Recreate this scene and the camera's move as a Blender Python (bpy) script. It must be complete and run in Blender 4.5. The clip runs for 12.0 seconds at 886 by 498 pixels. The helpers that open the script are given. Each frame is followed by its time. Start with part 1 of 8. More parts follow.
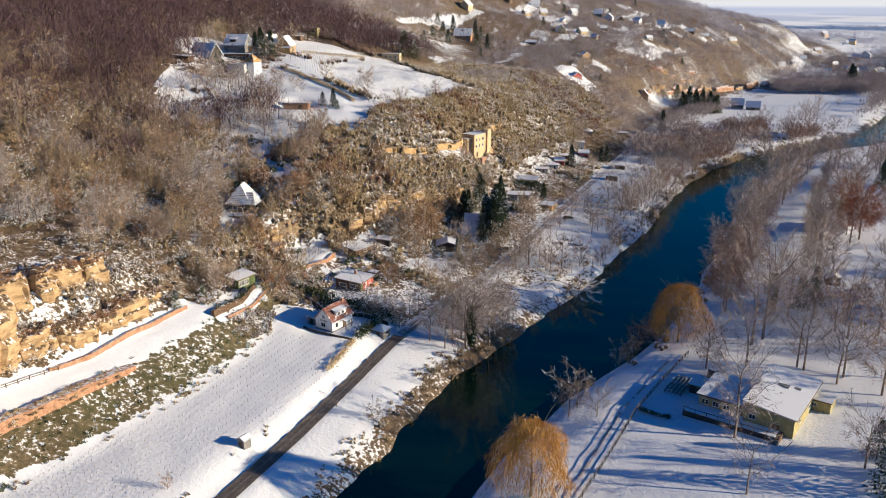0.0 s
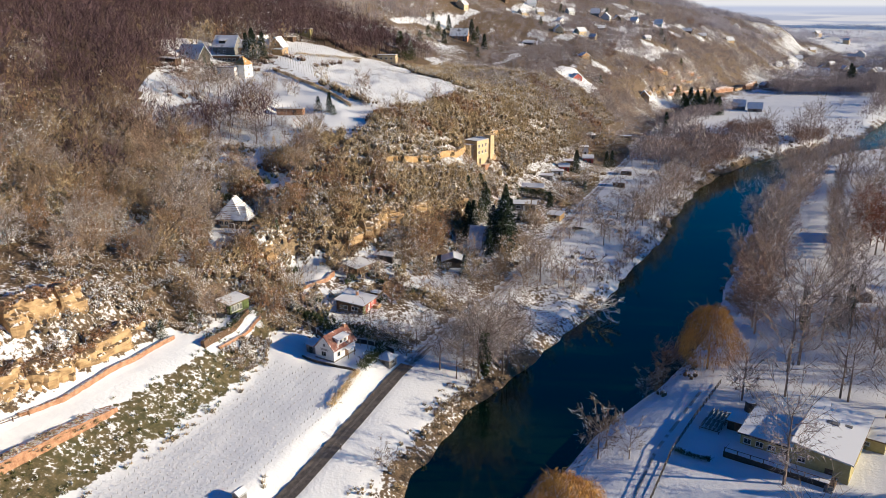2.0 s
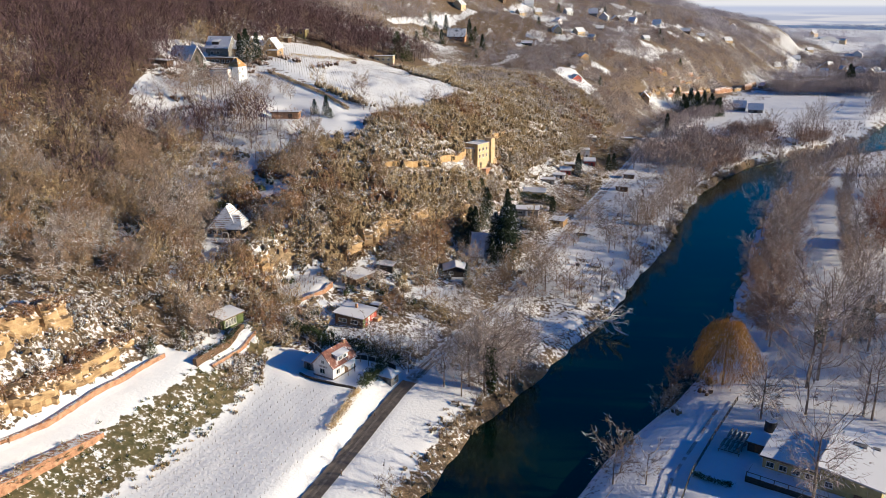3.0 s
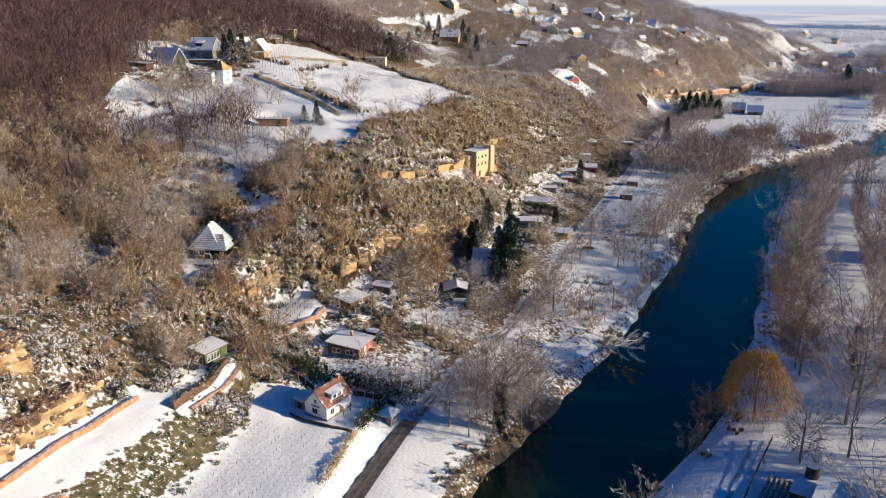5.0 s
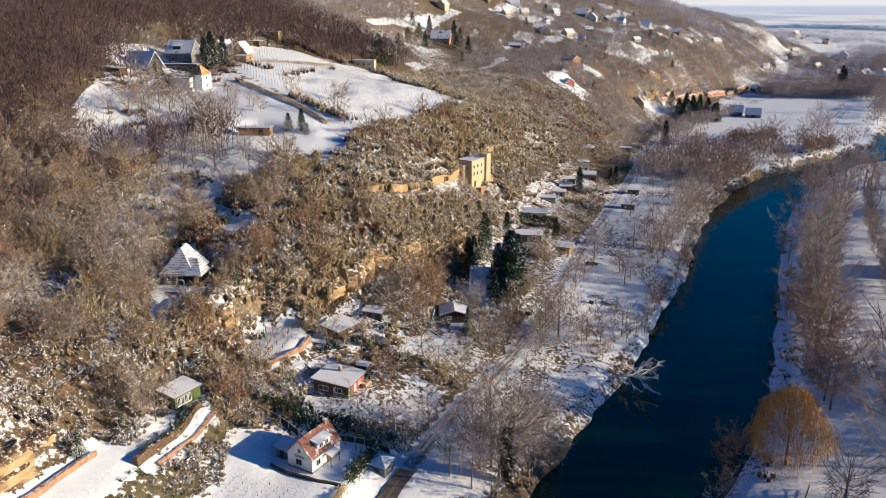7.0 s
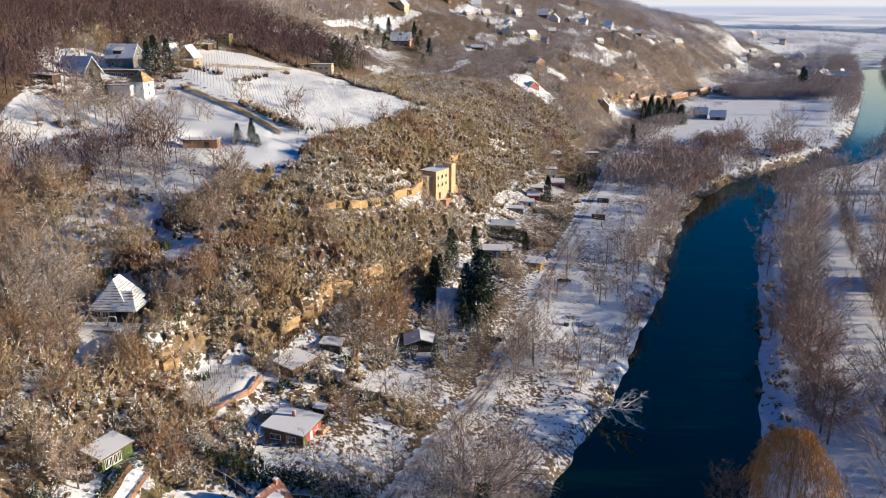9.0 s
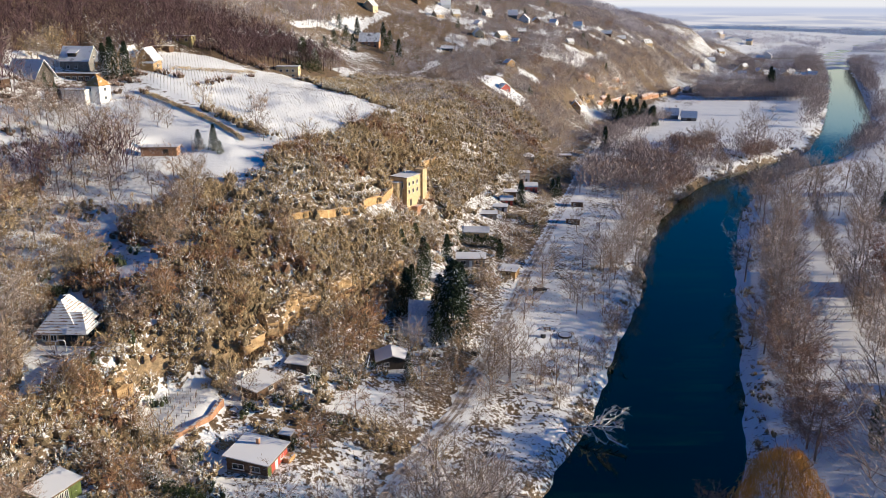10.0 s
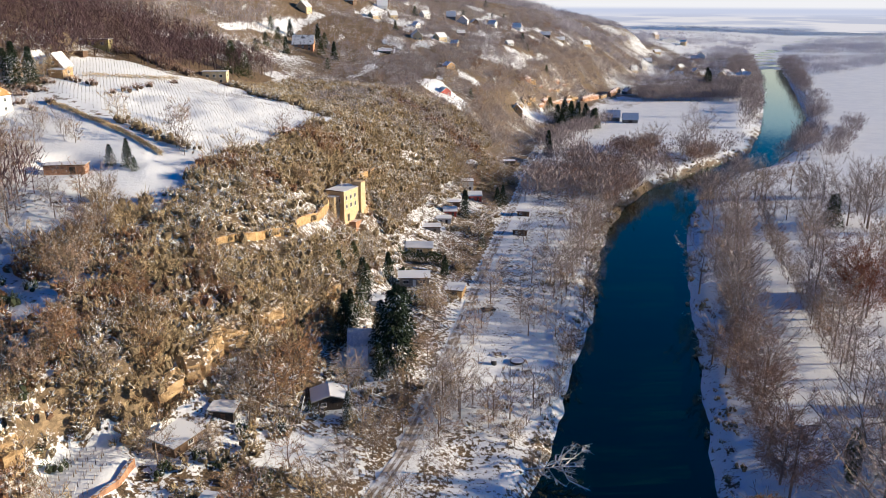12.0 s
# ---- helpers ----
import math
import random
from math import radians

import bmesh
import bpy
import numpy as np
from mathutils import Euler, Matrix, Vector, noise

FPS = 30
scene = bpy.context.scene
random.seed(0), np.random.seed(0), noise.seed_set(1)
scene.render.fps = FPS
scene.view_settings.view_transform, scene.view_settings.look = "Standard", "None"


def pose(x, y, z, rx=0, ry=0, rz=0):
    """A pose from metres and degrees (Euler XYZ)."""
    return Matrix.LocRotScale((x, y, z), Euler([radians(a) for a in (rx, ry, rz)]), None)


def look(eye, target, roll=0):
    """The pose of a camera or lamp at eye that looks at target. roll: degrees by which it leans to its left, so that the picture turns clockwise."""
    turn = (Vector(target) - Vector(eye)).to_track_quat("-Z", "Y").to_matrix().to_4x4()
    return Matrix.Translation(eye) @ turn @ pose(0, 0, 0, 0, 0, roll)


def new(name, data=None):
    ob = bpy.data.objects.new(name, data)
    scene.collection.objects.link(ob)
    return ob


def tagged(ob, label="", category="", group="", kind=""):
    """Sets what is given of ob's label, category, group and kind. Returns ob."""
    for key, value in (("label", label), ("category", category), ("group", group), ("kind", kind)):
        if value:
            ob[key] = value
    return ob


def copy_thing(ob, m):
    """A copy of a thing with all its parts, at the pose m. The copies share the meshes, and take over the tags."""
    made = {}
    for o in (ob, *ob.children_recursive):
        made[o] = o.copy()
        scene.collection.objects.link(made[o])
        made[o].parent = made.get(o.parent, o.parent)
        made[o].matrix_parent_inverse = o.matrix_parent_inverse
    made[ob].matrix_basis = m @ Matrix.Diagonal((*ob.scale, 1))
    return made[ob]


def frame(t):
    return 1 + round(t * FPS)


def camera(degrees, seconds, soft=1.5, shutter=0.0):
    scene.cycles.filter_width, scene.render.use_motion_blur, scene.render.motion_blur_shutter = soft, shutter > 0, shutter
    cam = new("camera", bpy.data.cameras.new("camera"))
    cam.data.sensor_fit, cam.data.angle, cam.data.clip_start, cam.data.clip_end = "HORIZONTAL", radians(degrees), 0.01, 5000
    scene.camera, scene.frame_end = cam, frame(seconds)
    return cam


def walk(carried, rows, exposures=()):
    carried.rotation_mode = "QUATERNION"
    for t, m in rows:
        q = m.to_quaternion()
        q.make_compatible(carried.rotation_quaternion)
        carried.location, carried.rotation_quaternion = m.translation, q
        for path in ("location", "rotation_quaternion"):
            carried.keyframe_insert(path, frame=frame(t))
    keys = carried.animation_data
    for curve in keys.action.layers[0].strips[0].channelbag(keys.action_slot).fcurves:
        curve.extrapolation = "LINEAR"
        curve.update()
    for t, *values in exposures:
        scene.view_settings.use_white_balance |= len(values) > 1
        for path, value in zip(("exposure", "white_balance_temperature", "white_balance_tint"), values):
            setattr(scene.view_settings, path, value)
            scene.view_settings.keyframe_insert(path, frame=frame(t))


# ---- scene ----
cam = camera(58.4, 12.0, soft=0.9)
METRES, EYE, TILT, LEAN, TURN = 110.0, 92.0, -17.3, 0.0, 0.0
ROWS = [
    (0.0, 0.0, 0.0, 0.0, -0.0, 0.0, 0.0),
    (0.5, -0.0126, 0.0373, 0.0114, -0.18, -0.01, 0.06),
    (1.0, -0.0252, 0.0778, 0.0241, -0.37, -0.02, 0.12),
    (1.5, -0.0361, 0.1155, 0.0364, -0.54, -0.04, 0.18),
    (2.0, -0.0469, 0.157, 0.0491, -0.74, -0.05, 0.25),
    (2.5, -0.0558, 0.1954, 0.0609, -0.92, -0.05, 0.32),
    (3.0, -0.0651, 0.2369, 0.0738, -1.11, -0.05, 0.38),
    (5.0, -0.0922, 0.3965, 0.1256, -1.91, -0.12, 0.56),
    (5.5, -0.096, 0.4355, 0.1375, -2.1, -0.11, 0.63),
    (6.0, -0.0992, 0.4778, 0.1504, -2.3, -0.11, 0.7),
    (6.5, -0.1015, 0.5168, 0.1626, -2.5, -0.11, 0.77),
    (7.0, -0.1027, 0.5593, 0.1755, -2.7, -0.1, 0.84),
    (9.0, -0.097, 0.7142, 0.2266, -5.4, -0.13, 1.63),
    (9.5, -0.0938, 0.7502, 0.2388, -6.38, -0.16, 1.9),
    (10.0, -0.0893, 0.7893, 0.2519, -7.45, -0.19, 2.21),
    (10.5, -0.0844, 0.8258, 0.2637, -8.46, -0.22, 2.5),
    (11.0, -0.0781, 0.865, 0.2762, -9.54, -0.26, 2.8),
    (11.5, -0.0714, 0.9004, 0.2879, -10.54, -0.3, 3.1),
    (12.0, -0.0632, 0.9391, 0.3006, -11.62, -0.35, 3.42),
]
walk(cam, [(t, pose(0, 0, EYE, TILT, LEAN, TURN) @ pose(METRES * x, METRES * y, METRES * z, 90 + pitch, roll, yaw)) for t, x, y, z, yaw, pitch, roll in ROWS],
     exposures=[(0.0, 0.66, 5380, 5), (9.0, 0.7, 5380, 5), (12.0, 0.79, 5410, 5)])

# ---- light ----
SUN_FROM = Vector((1.0, -0.16, 0.0)).normalized()
SUN_UP = 13.4
world = bpy.data.worlds.new("world")
scene.world = world
world.use_nodes = True
wn, wl = world.node_tree.nodes, world.node_tree.links
sky = wn.new("ShaderNodeTexSky")
sky.sky_type, sky.sun_disc = "NISHITA", False
sky.sun_elevation, sky.sun_rotation = radians(SUN_UP), math.atan2(SUN_FROM.x, SUN_FROM.y)
sky.air_density, sky.dust_density, sky.ozone_density = 1.0, 0.3, 6.0
tint = wn.new("ShaderNodeMix")
tint.data_type, tint.blend_type = "RGBA", "MULTIPLY"
tint.inputs[0].default_value, tint.inputs[7].default_value = 1.0, (0.08, 1.02, 1.44, 1.0)
wl.new(sky.outputs[0], tint.inputs[6])
wl.new(tint.outputs[2], wn["Background"].inputs[0])
wn["Background"].inputs[1].default_value = 0.04
sun = new("sun", bpy.data.lights.new("sun", "SUN"))
sun.data.energy, sun.data.angle, sun.data.color = 5.3, radians(0.6), (1.0, 0.742, 0.462)
sun.matrix_world = look((SUN_FROM.x * 300, SUN_FROM.y * 300, 300 * math.tan(radians(SUN_UP))), (0, 0, 0))


# ---- materials ----
def shader(name):
    m = bpy.data.materials.new(name)
    m.use_nodes = True
    return m, m.node_tree.nodes, m.node_tree.links, m.node_tree.nodes["Principled BSDF"]


def value(n, l, op, a, b=0.0, c=None, clamp=False):
    node = n.new("ShaderNodeMath")
    node.operation, node.use_clamp = op, clamp
    for i, v in enumerate((a, b) if c is None else (a, b, c)):
        if isinstance(v, (int, float)):
            node.inputs[i].default_value = v
        else:
            l.new(v, node.inputs[i])
    return node.outputs[0]


def mix(n, l, fac, a, b):
    node = n.new("ShaderNodeMix")
    node.data_type = "RGBA"
    for s, v in ((node.inputs[0], fac), (node.inputs[6], a), (node.inputs[7], b)):
        if isinstance(v, (int, float)):
            s.default_value = v
        elif isinstance(v, tuple):
            s.default_value = (*v, 1.0)
        else:
            l.new(v, s)
    return node.outputs[2]


def grain(n, l, size, detail=3.0, local=False):
    """Noise about 0.5, of features that many metres across."""
    co = n.new("ShaderNodeTexCoord") if local else n.new("ShaderNodeNewGeometry")
    t = n.new("ShaderNodeTexNoise")
    t.inputs["Scale"].default_value, t.inputs["Detail"].default_value, t.inputs["Roughness"].default_value = 1.0 / size, detail, 0.6
    l.new(co.outputs["Object" if local else "Position"], t.inputs["Vector"])
    return t.outputs[0]


def step_up(n, l, v, lo, hi):
    node = n.new("ShaderNodeMapRange")
    node.interpolation_type = "SMOOTHSTEP"
    node.inputs[1].default_value, node.inputs[2].default_value = lo, hi
    l.new(v, node.inputs[0])
    return node.outputs[0]


def bumped(n, l, bsdf, height, distance, strength=0.6):
    b = n.new("ShaderNodeBump")
    b.inputs["Strength"].default_value, b.inputs["Distance"].default_value = strength, distance
    l.new(height, b.inputs["Height"])
    l.new(b.outputs[0], bsdf.inputs["Normal"])


SNOW = (0.78, 0.79, 0.81)


def plain(name, dark, light, size=0.6, rough=0.8, bump=0.01, metal=0.0, snow=0.0, snow_size=0.8, local=True):
    """Two shades mixed by coarse and fine noise; snow: how much of its upward faces is snowed over."""
    m, n, l, b = shader(name)
    g1, g2 = grain(n, l, size, 4, local), grain(n, l, size / 7, 3, local)
    g = value(n, l, "ADD", value(n, l, "MULTIPLY", g1, 0.65), value(n, l, "MULTIPLY", g2, 0.35))
    col = mix(n, l, step_up(n, l, g, 0.34, 0.66), dark, light)
    b.inputs["Roughness"].default_value, b.inputs["Metallic"].default_value = rough, metal
    if snow > 0:
        up = n.new("ShaderNodeSeparateXYZ")
        geo = n.new("ShaderNodeNewGeometry")
        l.new(geo.outputs["Normal"], up.inputs[0])
        flat = step_up(n, l, up.outputs[2], 0.25, 0.6)
        patch = step_up(n, l, value(n, l, "ADD", grain(n, l, snow_size, 4), snow - 0.5), 0.44, 0.56)
        col = mix(n, l, value(n, l, "MULTIPLY", flat, patch), col, SNOW)
    l.new(col, b.inputs["Base Color"])
    if bump > 0:
        bumped(n, l, b, g, bump * 4)
    return m


def twigs(name, dark, light, frost=0.2, size=7.0, rough=0.9):
    """Bark and twigs: hue drifts from plant to plant, a share of the single twigs carries snow."""
    m, n, l, b = shader(name)
    geo = n.new("ShaderNodeNewGeometry")
    col = mix(n, l, step_up(n, l, grain(n, l, size, 2), 0.35, 0.65), dark, light)
    col = mix(n, l, value(n, l, "MULTIPLY", geo.outputs["Random Per Island"], 0.5), col, tuple(min(1, c * 1.7) for c in light))
    rim = value(n, l, "FRACT", value(n, l, "MULTIPLY", geo.outputs["Random Per Island"], 37.7))
    drift = value(n, l, "ADD", value(n, l, "MULTIPLY", value(n, l, "SUBTRACT", grain(n, l, 9.0, 2), 0.5), 1.2), frost)
    col = mix(n, l, value(n, l, "LESS_THAN", rim, drift), col, (0.8, 0.81, 0.83))
    l.new(col, b.inputs["Base Color"])
    b.inputs["Roughness"].default_value = rough
    b.inputs["Specular IOR Level"].default_value = 0.15
    return m


def land():
    """Snow lying over leaf litter, grass and sandstone; the attributes snow and turf say how much of each the plan has."""
    m, n, l, b = shader("land")
    a_snow, a_turf = n.new("ShaderNodeAttribute"), n.new("ShaderNodeAttribute")
    a_snow.attribute_name, a_turf.attribute_name = "snow", "turf"
    geo, up = n.new("ShaderNodeNewGeometry"), n.new("ShaderNodeSeparateXYZ")
    l.new(geo.outputs["Normal"], up.inputs[0])
    big, wide, mid, fine, fleck = grain(n, l, 11.0, 3), grain(n, l, 4.5, 2), grain(n, l, 1.6, 4), grain(n, l, 0.35, 3), grain(n, l, 0.8, 2)
    litter = mix(n, l, step_up(n, l, mid, 0.35, 0.65), (0.045, 0.028, 0.016), (0.16, 0.1, 0.055))
    litter = mix(n, l, step_up(n, l, fine, 0.45, 0.7), litter, (0.25, 0.17, 0.09))
    turf = mix(n, l, step_up(n, l, mid, 0.3, 0.7), (0.06, 0.062, 0.022), (0.17, 0.135, 0.06))
    col = mix(n, l, a_turf.outputs["Fac"], litter, turf)
    stone = mix(n, l, step_up(n, l, mid, 0.3, 0.7), (0.1, 0.068, 0.036), (0.33, 0.235, 0.13))
    steep = step_up(n, l, value(n, l, "ADD", up.outputs[2], value(n, l, "MULTIPLY", value(n, l, "SUBTRACT", mid, 0.5), 0.5)), 0.48, 0.3)
    col = mix(n, l, steep, col, stone)
    v = value(n, l, "ADD", value(n, l, "ADD", value(n, l, "MULTIPLY", mid, 0.4), value(n, l, "MULTIPLY", wide, 0.2)), value(n, l, "ADD", value(n, l, "MULTIPLY", fleck, 0.4), value(n, l, "MULTIPLY", big, -0.05)))
    cover = value(n, l, "ADD", v, value(n, l, "SUBTRACT", a_snow.outputs["Fac"], 0.5))
    cover = value(n, l, "SUBTRACT", cover, value(n, l, "MULTIPLY", steep, 0.35))
    white = mix(n, l, step_up(n, l, big, 0.3, 0.7), (0.74, 0.755, 0.785), (0.81, 0.82, 0.835))
    col = mix(n, l, step_up(n, l, cover, 0.47, 0.56), col, white)
    l.new(col, b.inputs["Base Color"])
    b.inputs["Roughness"].default_value = 0.75
    beds = n.new("ShaderNodeTexNoise")
    beds.inputs["Scale"].default_value, beds.inputs["Detail"].default_value = 1.0, 4.0
    flat = n.new("ShaderNodeVectorMath")
    flat.operation = "MULTIPLY"
    flat.inputs[1].default_value = (0.35, 0.35, 1.8)
    l.new(geo.outputs["Position"], flat.inputs[0])
    l.new(flat.outputs[0], beds.inputs["Vector"])
    rough_h = value(n, l, "ADD", v, value(n, l, "MULTIPLY", value(n, l, "MULTIPLY", beds.outputs[0], steep), 3.0))
    bumped(n, l, b, rough_h, 0.4, 0.5)
    return m


def water_surface():
    m, n, l, b = shader("river_water")
    col = mix(n, l, step_up(n, l, grain(n, l, 30.0, 2), 0.3, 0.7), (0.0022, 0.0115, 0.0085), (0.0032, 0.0145, 0.0108))
    l.new(col, b.inputs["Base Color"])
    b.inputs["Roughness"].default_value, b.inputs["Specular IOR Level"].default_value = 0.4, 0.0
    bumped(n, l, b, value(n, l, "ADD", grain(n, l, 5.0, 2), value(n, l, "MULTIPLY", grain(n, l, 0.9, 3), 0.3)), 0.12, 0.2)
    # gloss tinted to take blue out of the reflected sky, over the dark base
    gloss, facing, both = n.new("ShaderNodeBsdfGlossy"), n.new("ShaderNodeFresnel"), n.new("ShaderNodeMixShader")
    gloss.inputs["Color"].default_value, gloss.inputs["Roughness"].default_value = (0.86, 0.93, 0.76, 1.0), 0.06
    facing.inputs["IOR"].default_value = 1.5
    ripple = b.inputs["Normal"].links[0].from_socket
    l.new(ripple, gloss.inputs["Normal"]), l.new(ripple, facing.inputs["Normal"])
    l.new(facing.outputs[0], both.inputs[0]), l.new(b.outputs[0], both.inputs[1]), l.new(gloss.outputs[0], both.inputs[2])
    l.new(both.outputs[0], n["Material Output"].inputs["Surface"])
    return m


def tiles_roof(name, dark, light, snow, course=0.3, edge=0.12):
    """Roof covering in courses, with snow left lying on it."""
    m, n, l, b = shader(name)
    co, sep = n.new("ShaderNodeTexCoord"), n.new("ShaderNodeSeparateXYZ")
    l.new(co.outputs["Object"], sep.inputs[0])
    row = value(n, l, "FRACT", value(n, l, "DIVIDE", sep.outputs[2], course * 0.6))
    g = grain(n, l, 0.7, 3, True)
    col = mix(n, l, step_up(n, l, g, 0.35, 0.65), dark, light)
    patch = value(n, l, "ADD", value(n, l, "ADD", grain(n, l, 1.6, 4), snow - 0.5), value(n, l, "MULTIPLY", row, edge))
    col = mix(n, l, step_up(n, l, patch, 0.47, 0.58), col, SNOW)
    l.new(col, b.inputs["Base Color"])
    b.inputs["Roughness"].default_value = 0.7
    bumped(n, l, b, value(n, l, "ADD", row, g), 0.06)
    return m


def glazing():
    m, n, l, b = shader("window_glass")
    b.inputs["Base Color"].default_value = (0.02, 0.025, 0.03, 1)
    b.inputs["Roughness"].default_value = 0.08
    return m


def distance_haze():
    """Far plain and hills as one plain glowing backdrop, mist painted into its colour by height: pale fields and grey
    woods below, cream sky above.
    """
    m, n, l, b = shader("distant_mist")
    geo, sep = n.new("ShaderNodeNewGeometry"), n.new("ShaderNodeSeparateXYZ")
    l.new(geo.outputs["Position"], sep.inputs[0])
    t = n.new("ShaderNodeTexNoise")
    t.inputs["Scale"].default_value, t.inputs["Detail"].default_value = 1.0, 4.0
    squash = n.new("ShaderNodeVectorMath")
    squash.operation = "MULTIPLY"
    squash.inputs[1].default_value = (0.004, 0.004, 0.11)
    l.new(geo.outputs["Position"], squash.inputs[0])
    l.new(squash.outputs[0], t.inputs["Vector"])
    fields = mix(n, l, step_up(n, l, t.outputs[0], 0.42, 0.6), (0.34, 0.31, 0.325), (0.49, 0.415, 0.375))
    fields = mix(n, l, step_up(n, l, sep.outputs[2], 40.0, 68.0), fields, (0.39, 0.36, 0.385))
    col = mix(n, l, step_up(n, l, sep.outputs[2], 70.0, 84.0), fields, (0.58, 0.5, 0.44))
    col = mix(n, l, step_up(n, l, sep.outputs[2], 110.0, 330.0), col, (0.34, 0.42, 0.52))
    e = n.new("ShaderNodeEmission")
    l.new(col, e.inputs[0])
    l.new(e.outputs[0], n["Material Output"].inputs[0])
    return m


def sandstone():
    """Golden sandstone in beds, stained grey-brown by weather, snow lodged on its ledges."""
    m, n, l, b = shader("sandstone")
    geo, up, beds = n.new("ShaderNodeNewGeometry"), n.new("ShaderNodeSeparateXYZ"), n.new("ShaderNodeTexNoise")
    l.new(geo.outputs["Normal"], up.inputs[0])
    squash = n.new("ShaderNodeVectorMath")
    squash.operation = "MULTIPLY"
    squash.inputs[1].default_value = (0.3, 0.3, 1.0)
    l.new(geo.outputs["Position"], squash.inputs[0])
    l.new(squash.outputs[0], beds.inputs["Vector"])
    beds.inputs["Scale"].default_value, beds.inputs["Detail"].default_value = 1.0, 5.0
    coarse, mid, fine = grain(n, l, 3.2, 3), grain(n, l, 0.9, 4), grain(n, l, 0.25, 3)
    col = mix(n, l, step_up(n, l, beds.outputs[0], 0.3, 0.62), (0.25, 0.16, 0.075), (0.5, 0.345, 0.175))
    col = mix(n, l, step_up(n, l, coarse, 0.6, 0.8), col, (0.2, 0.14, 0.085))
    col = mix(n, l, step_up(n, l, fine, 0.64, 0.84), col, (0.18, 0.125, 0.07))
    flat = step_up(n, l, up.outputs[2], 0.2, 0.5)
    col = mix(n, l, value(n, l, "MULTIPLY", flat, step_up(n, l, mid, 0.44, 0.52)), col, (0.09, 0.06, 0.035))
    col = mix(n, l, value(n, l, "MULTIPLY", flat, step_up(n, l, mid, 0.46, 0.38)), col, SNOW)
    l.new(col, b.inputs["Base Color"])
    b.inputs["Roughness"].default_value = 0.92
    bumped(n, l, b, value(n, l, "ADD", value(n, l, "MULTIPLY", beds.outputs[0], 2.0), value(n, l, "ADD", mid, fine)), 0.22, 0.6)
    return m


M_LAND, M_WATER, M_GLASS = land(), water_surface(), glazing()
M_ASPHALT = plain("asphalt", (0.07, 0.06, 0.053), (0.16, 0.135, 0.115), 1.2, 0.85, 0.004, snow=0.1, snow_size=1.3)
M_TRACK = plain("trodden_snow", (0.3, 0.24, 0.19), (0.62, 0.58, 0.54), 1.4, 0.8, 0.02, snow=0.47, snow_size=3.0)
M_WHEEL = plain("wheel_track", (0.16, 0.13, 0.105), (0.36, 0.3, 0.25), 0.9, 0.85, 0.01, snow=0.46, snow_size=3.4)
M_SLUSH = plain("brown_slush", (0.1, 0.085, 0.07), (0.24, 0.205, 0.175), 0.9, 0.85, 0.01)
M_SNOW = plain("snow", (0.74, 0.755, 0.785), (0.81, 0.82, 0.835), 1.2, 0.7, 0.02)
M_SANDSTONE = sandstone()
M_REDSTONE = plain("red_sandstone", (0.25, 0.125, 0.068), (0.5, 0.285, 0.165), 0.8, 0.9, 0.04, snow=0.5, snow_size=0.6)
M_OCHRE = plain("ochre_stone_wall", (0.34, 0.2, 0.08), (0.58, 0.4, 0.19), 1.0, 0.9, 0.04, snow=0.45)
M_WHITE = plain("white_render", (0.66, 0.65, 0.63), (0.8, 0.79, 0.77), 1.0, 0.8, 0.004)
M_CREAM = plain("cream_render", (0.5, 0.37, 0.2), (0.64, 0.49, 0.29), 1.2, 0.85, 0.006)
M_YELLOW = plain("yellow_render", (0.56, 0.43, 0.24), (0.68, 0.55, 0.34), 1.2, 0.8, 0.004)
M_RED = plain("red_paint", (0.3, 0.04, 0.03), (0.48, 0.09, 0.06), 0.8, 0.6, 0.004)
M_GREEN = plain("green_paint", (0.045, 0.065, 0.014), (0.13, 0.17, 0.035), 0.8, 0.6, 0.004)
M_BROWN = plain("brown_boards", (0.07, 0.04, 0.022), (0.17, 0.1, 0.055), 0.5, 0.8, 0.01, snow=0.4)
M_GREY = plain("grey_boards", (0.12, 0.115, 0.11), (0.28, 0.26, 0.24), 0.5, 0.8, 0.01, snow=0.35)
M_DARK = plain("dark_stained_timber", (0.022, 0.017, 0.013), (0.06, 0.045, 0.035), 0.5, 0.7, 0.006, snow=0.35)
M_FRAME = plain("white_window_frame", (0.6, 0.6, 0.58), (0.75, 0.74, 0.72), 0.3, 0.5, 0.0)
M_OLIVE = plain("olive_render", (0.3, 0.25, 0.1), (0.42, 0.36, 0.16), 1.4, 0.85, 0.004)
# pale blue of the sheet includes the sky it would reflect
M_STEEL = plain("blue_grey_sheet", (0.48, 0.54, 0.62), (0.68, 0.73, 0.8), 1.0, 0.4, 0.004, snow=0.42)
M_BLACK = plain("black_paint", (0.012, 0.012, 0.014), (0.03, 0.03, 0.034), 0.4, 0.35, 0.0, snow=0.1)
M_RUBBER = plain("black_rubber", (0.012, 0.012, 0.012), (0.025, 0.025, 0.025), 0.2, 0.85, 0.0)
M_R_SNOW = tiles_roof("roof_under_snow", (0.16, 0.09, 0.06), (0.3, 0.2, 0.15), 0.78)
M_R_RED = tiles_roof("red_tiles_half_snowed", (0.12, 0.04, 0.028), (0.25, 0.1, 0.066), 0.33)
M_R_SLATE = tiles_roof("slate_thin_snow", (0.1, 0.11, 0.13), (0.24, 0.25, 0.28), 0.62, 0.6)
M_R_GREY = tiles_roof("slate_half_snowed", (0.06, 0.065, 0.075), (0.15, 0.155, 0.17), 0.55)
